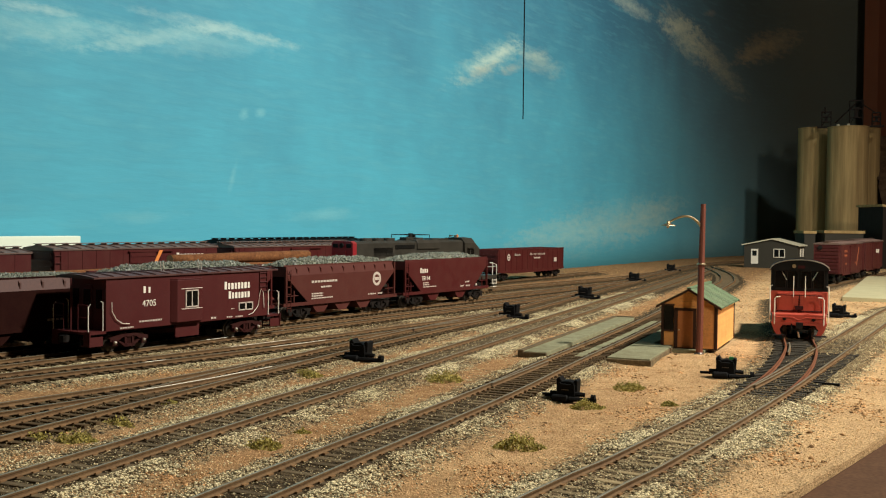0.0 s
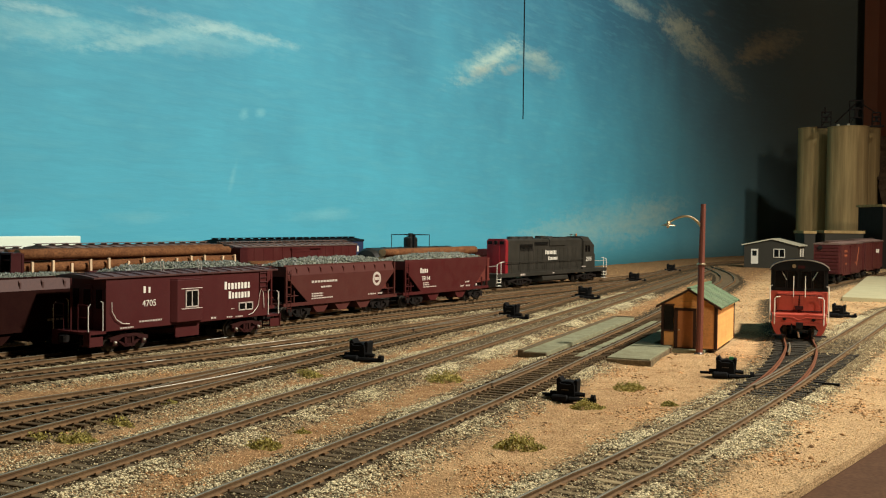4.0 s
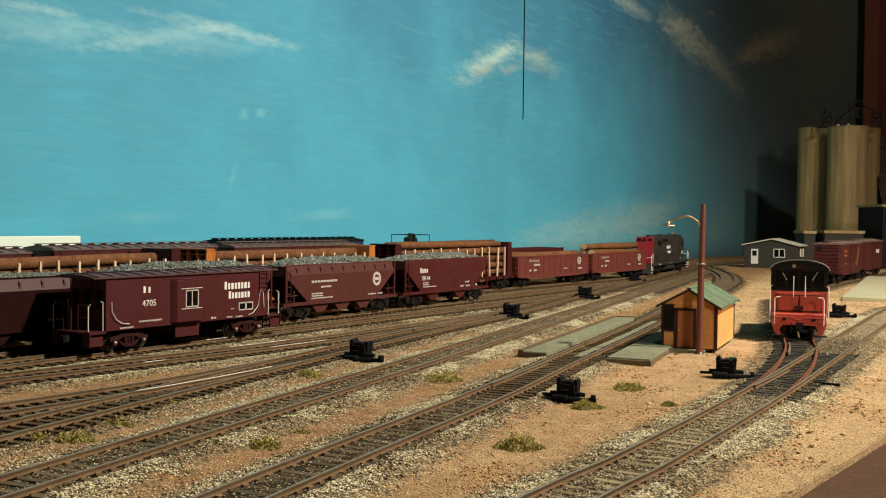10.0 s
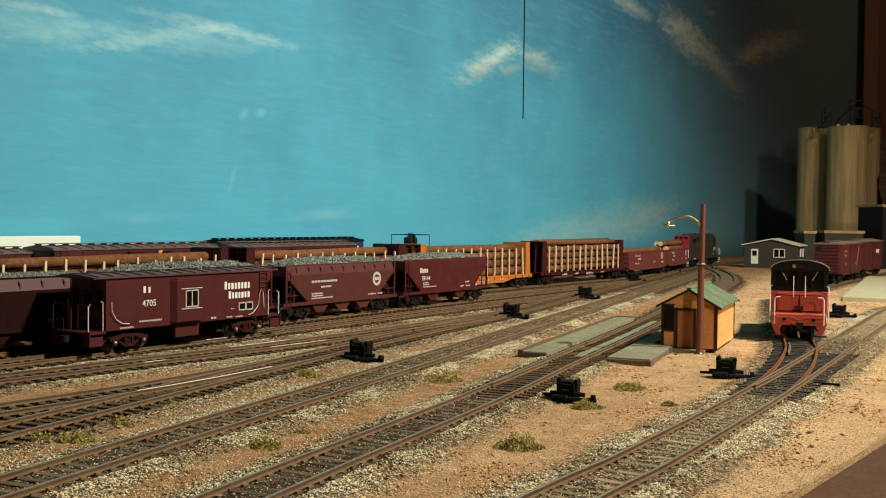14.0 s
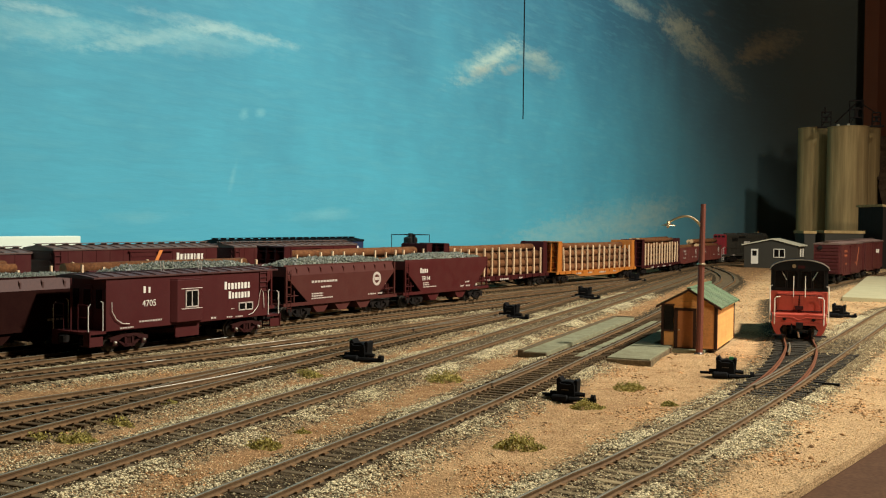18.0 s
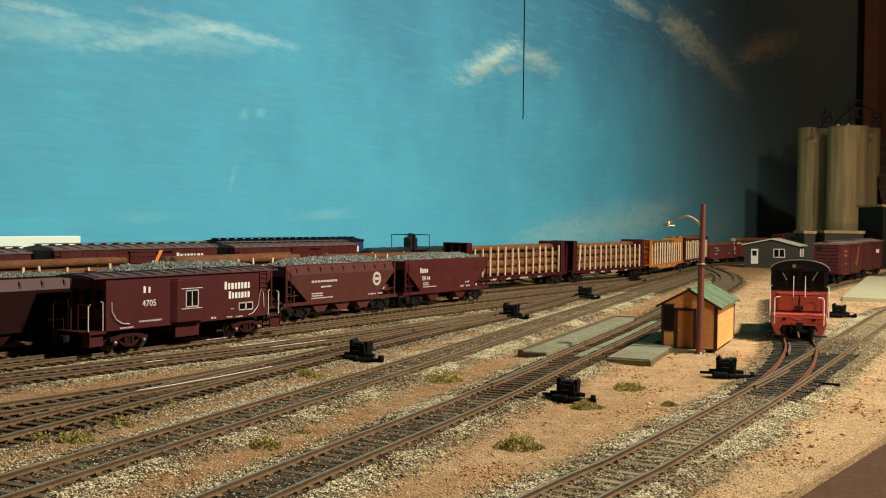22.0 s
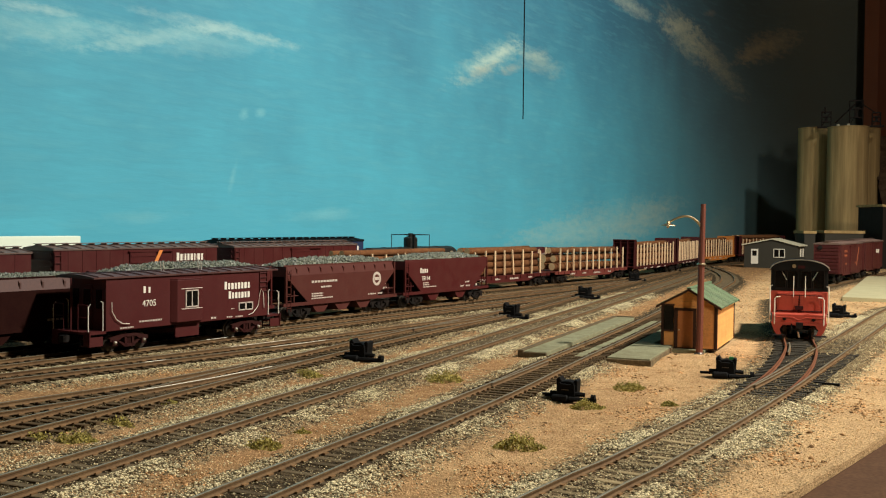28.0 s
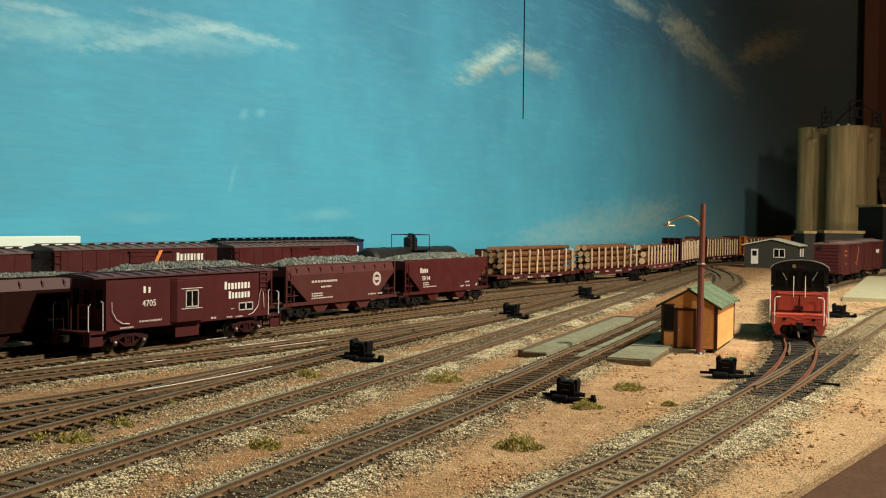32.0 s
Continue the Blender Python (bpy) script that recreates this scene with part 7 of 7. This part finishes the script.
light, dark = [], []
for i, (key, far, dens, between, pale) in enumerate((("front", 0.9, 130000, 1.0, 0.75), ("pit", 0.8, 100000, 0.55, 0.7), ("third", 1.1, 120000, 0.85, 0.75), ("ladder", 1.0, 50000, 0.85, 0.4), ("ladder_fork", 0.6, 60000, 0.8, 0.4), ("fourth", 1.0, 65000, 0.9, 0.85), ("caboose", 1.05, 60000, 0.85, 0.8), ("switcher", 0.8, 12000, 0.1, 0.5))):
    a, b = scatter_ballast(key, far, dens, 100 + i, between, pale)
    light += a
    dark += b
for pts, ma, label in ((light, STONES, "loose pale grey and tan ballast stones"), (dark, DARKSTONES, "brown-grey ballast between the ties")):
    me = octa_cloud("ballast_stones", [q[:3] for q in pts], [q[3] for q in pts], np.random.default_rng(5))
    me.materials.append(ma)
    tagged(new("ballast_stones", me), label, "ballast", kind="stuff")

rng = np.random.default_rng(9)
pp, rr = [], []
while len(pp) < 9000:
    y = 0.24 * (1.3 / 0.24) ** rng.random()
    x = rng.uniform(-0.47, 0.47) * y
    _, _, dd = KD.find((x, y, 0))
    if inside(x, y) < 0.001 or dd < 0.014:
        continue
    pp.append((x, y, height(x, y, dd)))
    rr.append(rng.uniform(0.00016, 0.00046) * (2.2 if rng.random() < 0.012 else 1))
while len(pp) < 15000:
    # clods and litter in patches round the hut and the turnouts
    y = rng.uniform(0.26, 0.75)
    x = rng.uniform(-0.45, 0.47) * y
    _, _, dd = KD.find((x, y, 0))
    if inside(x, y) < 0.001 or dd < 0.02 or noise.noise((x * 26, y * 26, 3.1)) + 0.4 * noise.noise((x * 80, y * 80, 6.1)) < 0.26:
        continue
    pp.append((x, y, height(x, y, dd)))
    rr.append(rng.uniform(0.00025, 0.0008))
while len(pp) < 25000:
    # grit on the open ground towards the shed and the siding
    y = rng.uniform(0.80, 1.85)
    x = rng.uniform(0.12, 0.46) * y
    _, _, dd = KD.find((x, y, 0))
    if inside(x, y) < 0.001 or dd < 0.02:
        continue
    pp.append((x, y, height(x, y, dd)))
    rr.append(rng.uniform(0.0004, 0.0011))
while len(pp) < 25060:
    # a few larger clods along the front edge
    y = rng.uniform(0.33, 0.62)
    x = rng.uniform(0.2, 0.46) * y
    _, _, dd = KD.find((x, y, 0))
    if inside(x, y) < 0.004 or dd < 0.03:
        continue
    pp.append((x, y, height(x, y, dd)))
    rr.append(rng.uniform(0.0009, 0.0017))
pm = octa_cloud("pebbles", pp, rr, rng)
pm.materials.append(PEBBLE)
tagged(new("pebbles", pm), "scattered reddish pebbles and grit", "pebbles", kind="stuff")


gp, gr_ = [], []
while len(gp) < 95000:
    y = 0.24 * (1.1 / 0.24) ** rng.random()
    x = rng.uniform(-0.47, 0.47) * y
    if inside(x, y) < 0.0005:
        continue
    _, _, dd = KD.find((x, y, 0))
    if dd < 0.0165:
        continue
    gp.append((x, y, height(x, y, dd)))
    gr_.append(rng.uniform(0.00012, 0.00036))
gm = octa_cloud("sand_grains", gp, gr_, rng)
gm.materials.append(GRAIN)
tagged(new("sand_grains", gm), "coarse tan sand grains", "sand", kind="stuff")


def build_tuft(x, y, rx, ry, hgt, seed):
    """A low clump of olive ground foam and stalks."""
    g = np.random.default_rng(seed)
    sh_v, sh_f = [], []
    n = int(2400 * min(1.6, rx / 0.009))
    for _ in range(n):
        a, r = g.random() * TAU, math.sqrt(g.random())
        lump_h = 0.55 + 0.75 * noise.noise((math.cos(a) * 2 + seed, math.sin(a) * 2, r * 2))
        px, py = x + rx * r * math.cos(a) * (0.8 + 0.4 * lump_h), y + ry * r * math.sin(a)
        pz = height(px, py, 0.05) + hgt * max(0.08, lump_h) * (1 - r * r) * g.uniform(0.2, 1.0)
        w = g.uniform(0.00022, 0.00052)
        d1, d2 = g.normal(0, 1, 3), g.normal(0, 1, 3)
        d1, d2 = d1 / np.linalg.norm(d1) * w, d2 / np.linalg.norm(d2) * w
        o = len(sh_v)
        c = np.array((px, py, pz))
        sh_v += [tuple(c - d1), tuple(c + d1), tuple(c + d2 * 1.6)]
        sh_f.append((o, o + 1, o + 2))
    me = bpy.data.meshes.new("grass_tuft")
    me.from_pydata(sh_v, [], sh_f)
    me.materials.append(FOLIAGE)
    return tagged(new("grass_tuft", me), "low olive-green clump of dry grass", "grass", "grass tufts", "stuff")


for x, y, rx, hgt, k in ((-0.0650, 0.4921, 0.0071, 0.0038, 545), (0.0010, 0.4794, 0.0091, 0.0059, 785), (-0.0594, 0.3365, 0.0060, 0.0041, 465), (0.0266, 0.3399, 0.0087, 0.0045, 920), (-0.1368, 0.3403, 0.0042, 0.0030, 62), (-0.1245, 0.3409, 0.0061, 0.0034, 128), (-0.1190, 0.3695, 0.0045, 0.0029, 205), (-0.0498, 0.3623, 0.0032, 0.0016, 535), (0.0869, 0.4658, 0.0073, 0.0036, 1115), (0.0608, 0.4162, 0.0074, 0.0032, 1042), (0.0968, 0.4262, 0.0038, 0.0019, 1187), (-0.1098, 0.4084, 0.0032, 0.0023, 300), ):
    wide = 1.3 if x < -0.1 else 1.0
    build_tuft(x, y + rx * 0.5, rx * wide, rx * 0.9, hgt * 1.35 * wide, k)


# ---- motion of the train ----
LINE = Way(LINES["main"])
S0 = LINE.near(-0.158, 0.805)
HEAD_T = (0.0, 3.0, 6.0, 9.0, 12.0, 16.0, 20.0, 24.0, 28.0, 32.0)
HEAD_S = (0.3620, 0.5547, 0.7583, 0.9568, 1.1671, 1.4447, 1.7166, 1.9883, 2.2530, 2.5156)


def motions():
    tenths = [0.1 * i for i in range(321)]
    turn = [(t, (float(np.interp(t, HEAD_T, HEAD_S)) - HEAD_S[0]) / 0.0048) for t in tenths]
    for ws, x in ROLLING:
        walk(ws, [(t, pose(x, 0, 0.0048, 0, math.degrees(a), 0)) for t, a in turn])
    times = [0.5 * i for i in range(65)]
    front = 0.0
    for car, length, base, gap in CARS:
        walk(car, [(t, LINE.set(S0 + float(np.interp(t, HEAD_T, HEAD_S)) - front - length / 2, base)) for t in times])
        front += length + gap


motions()
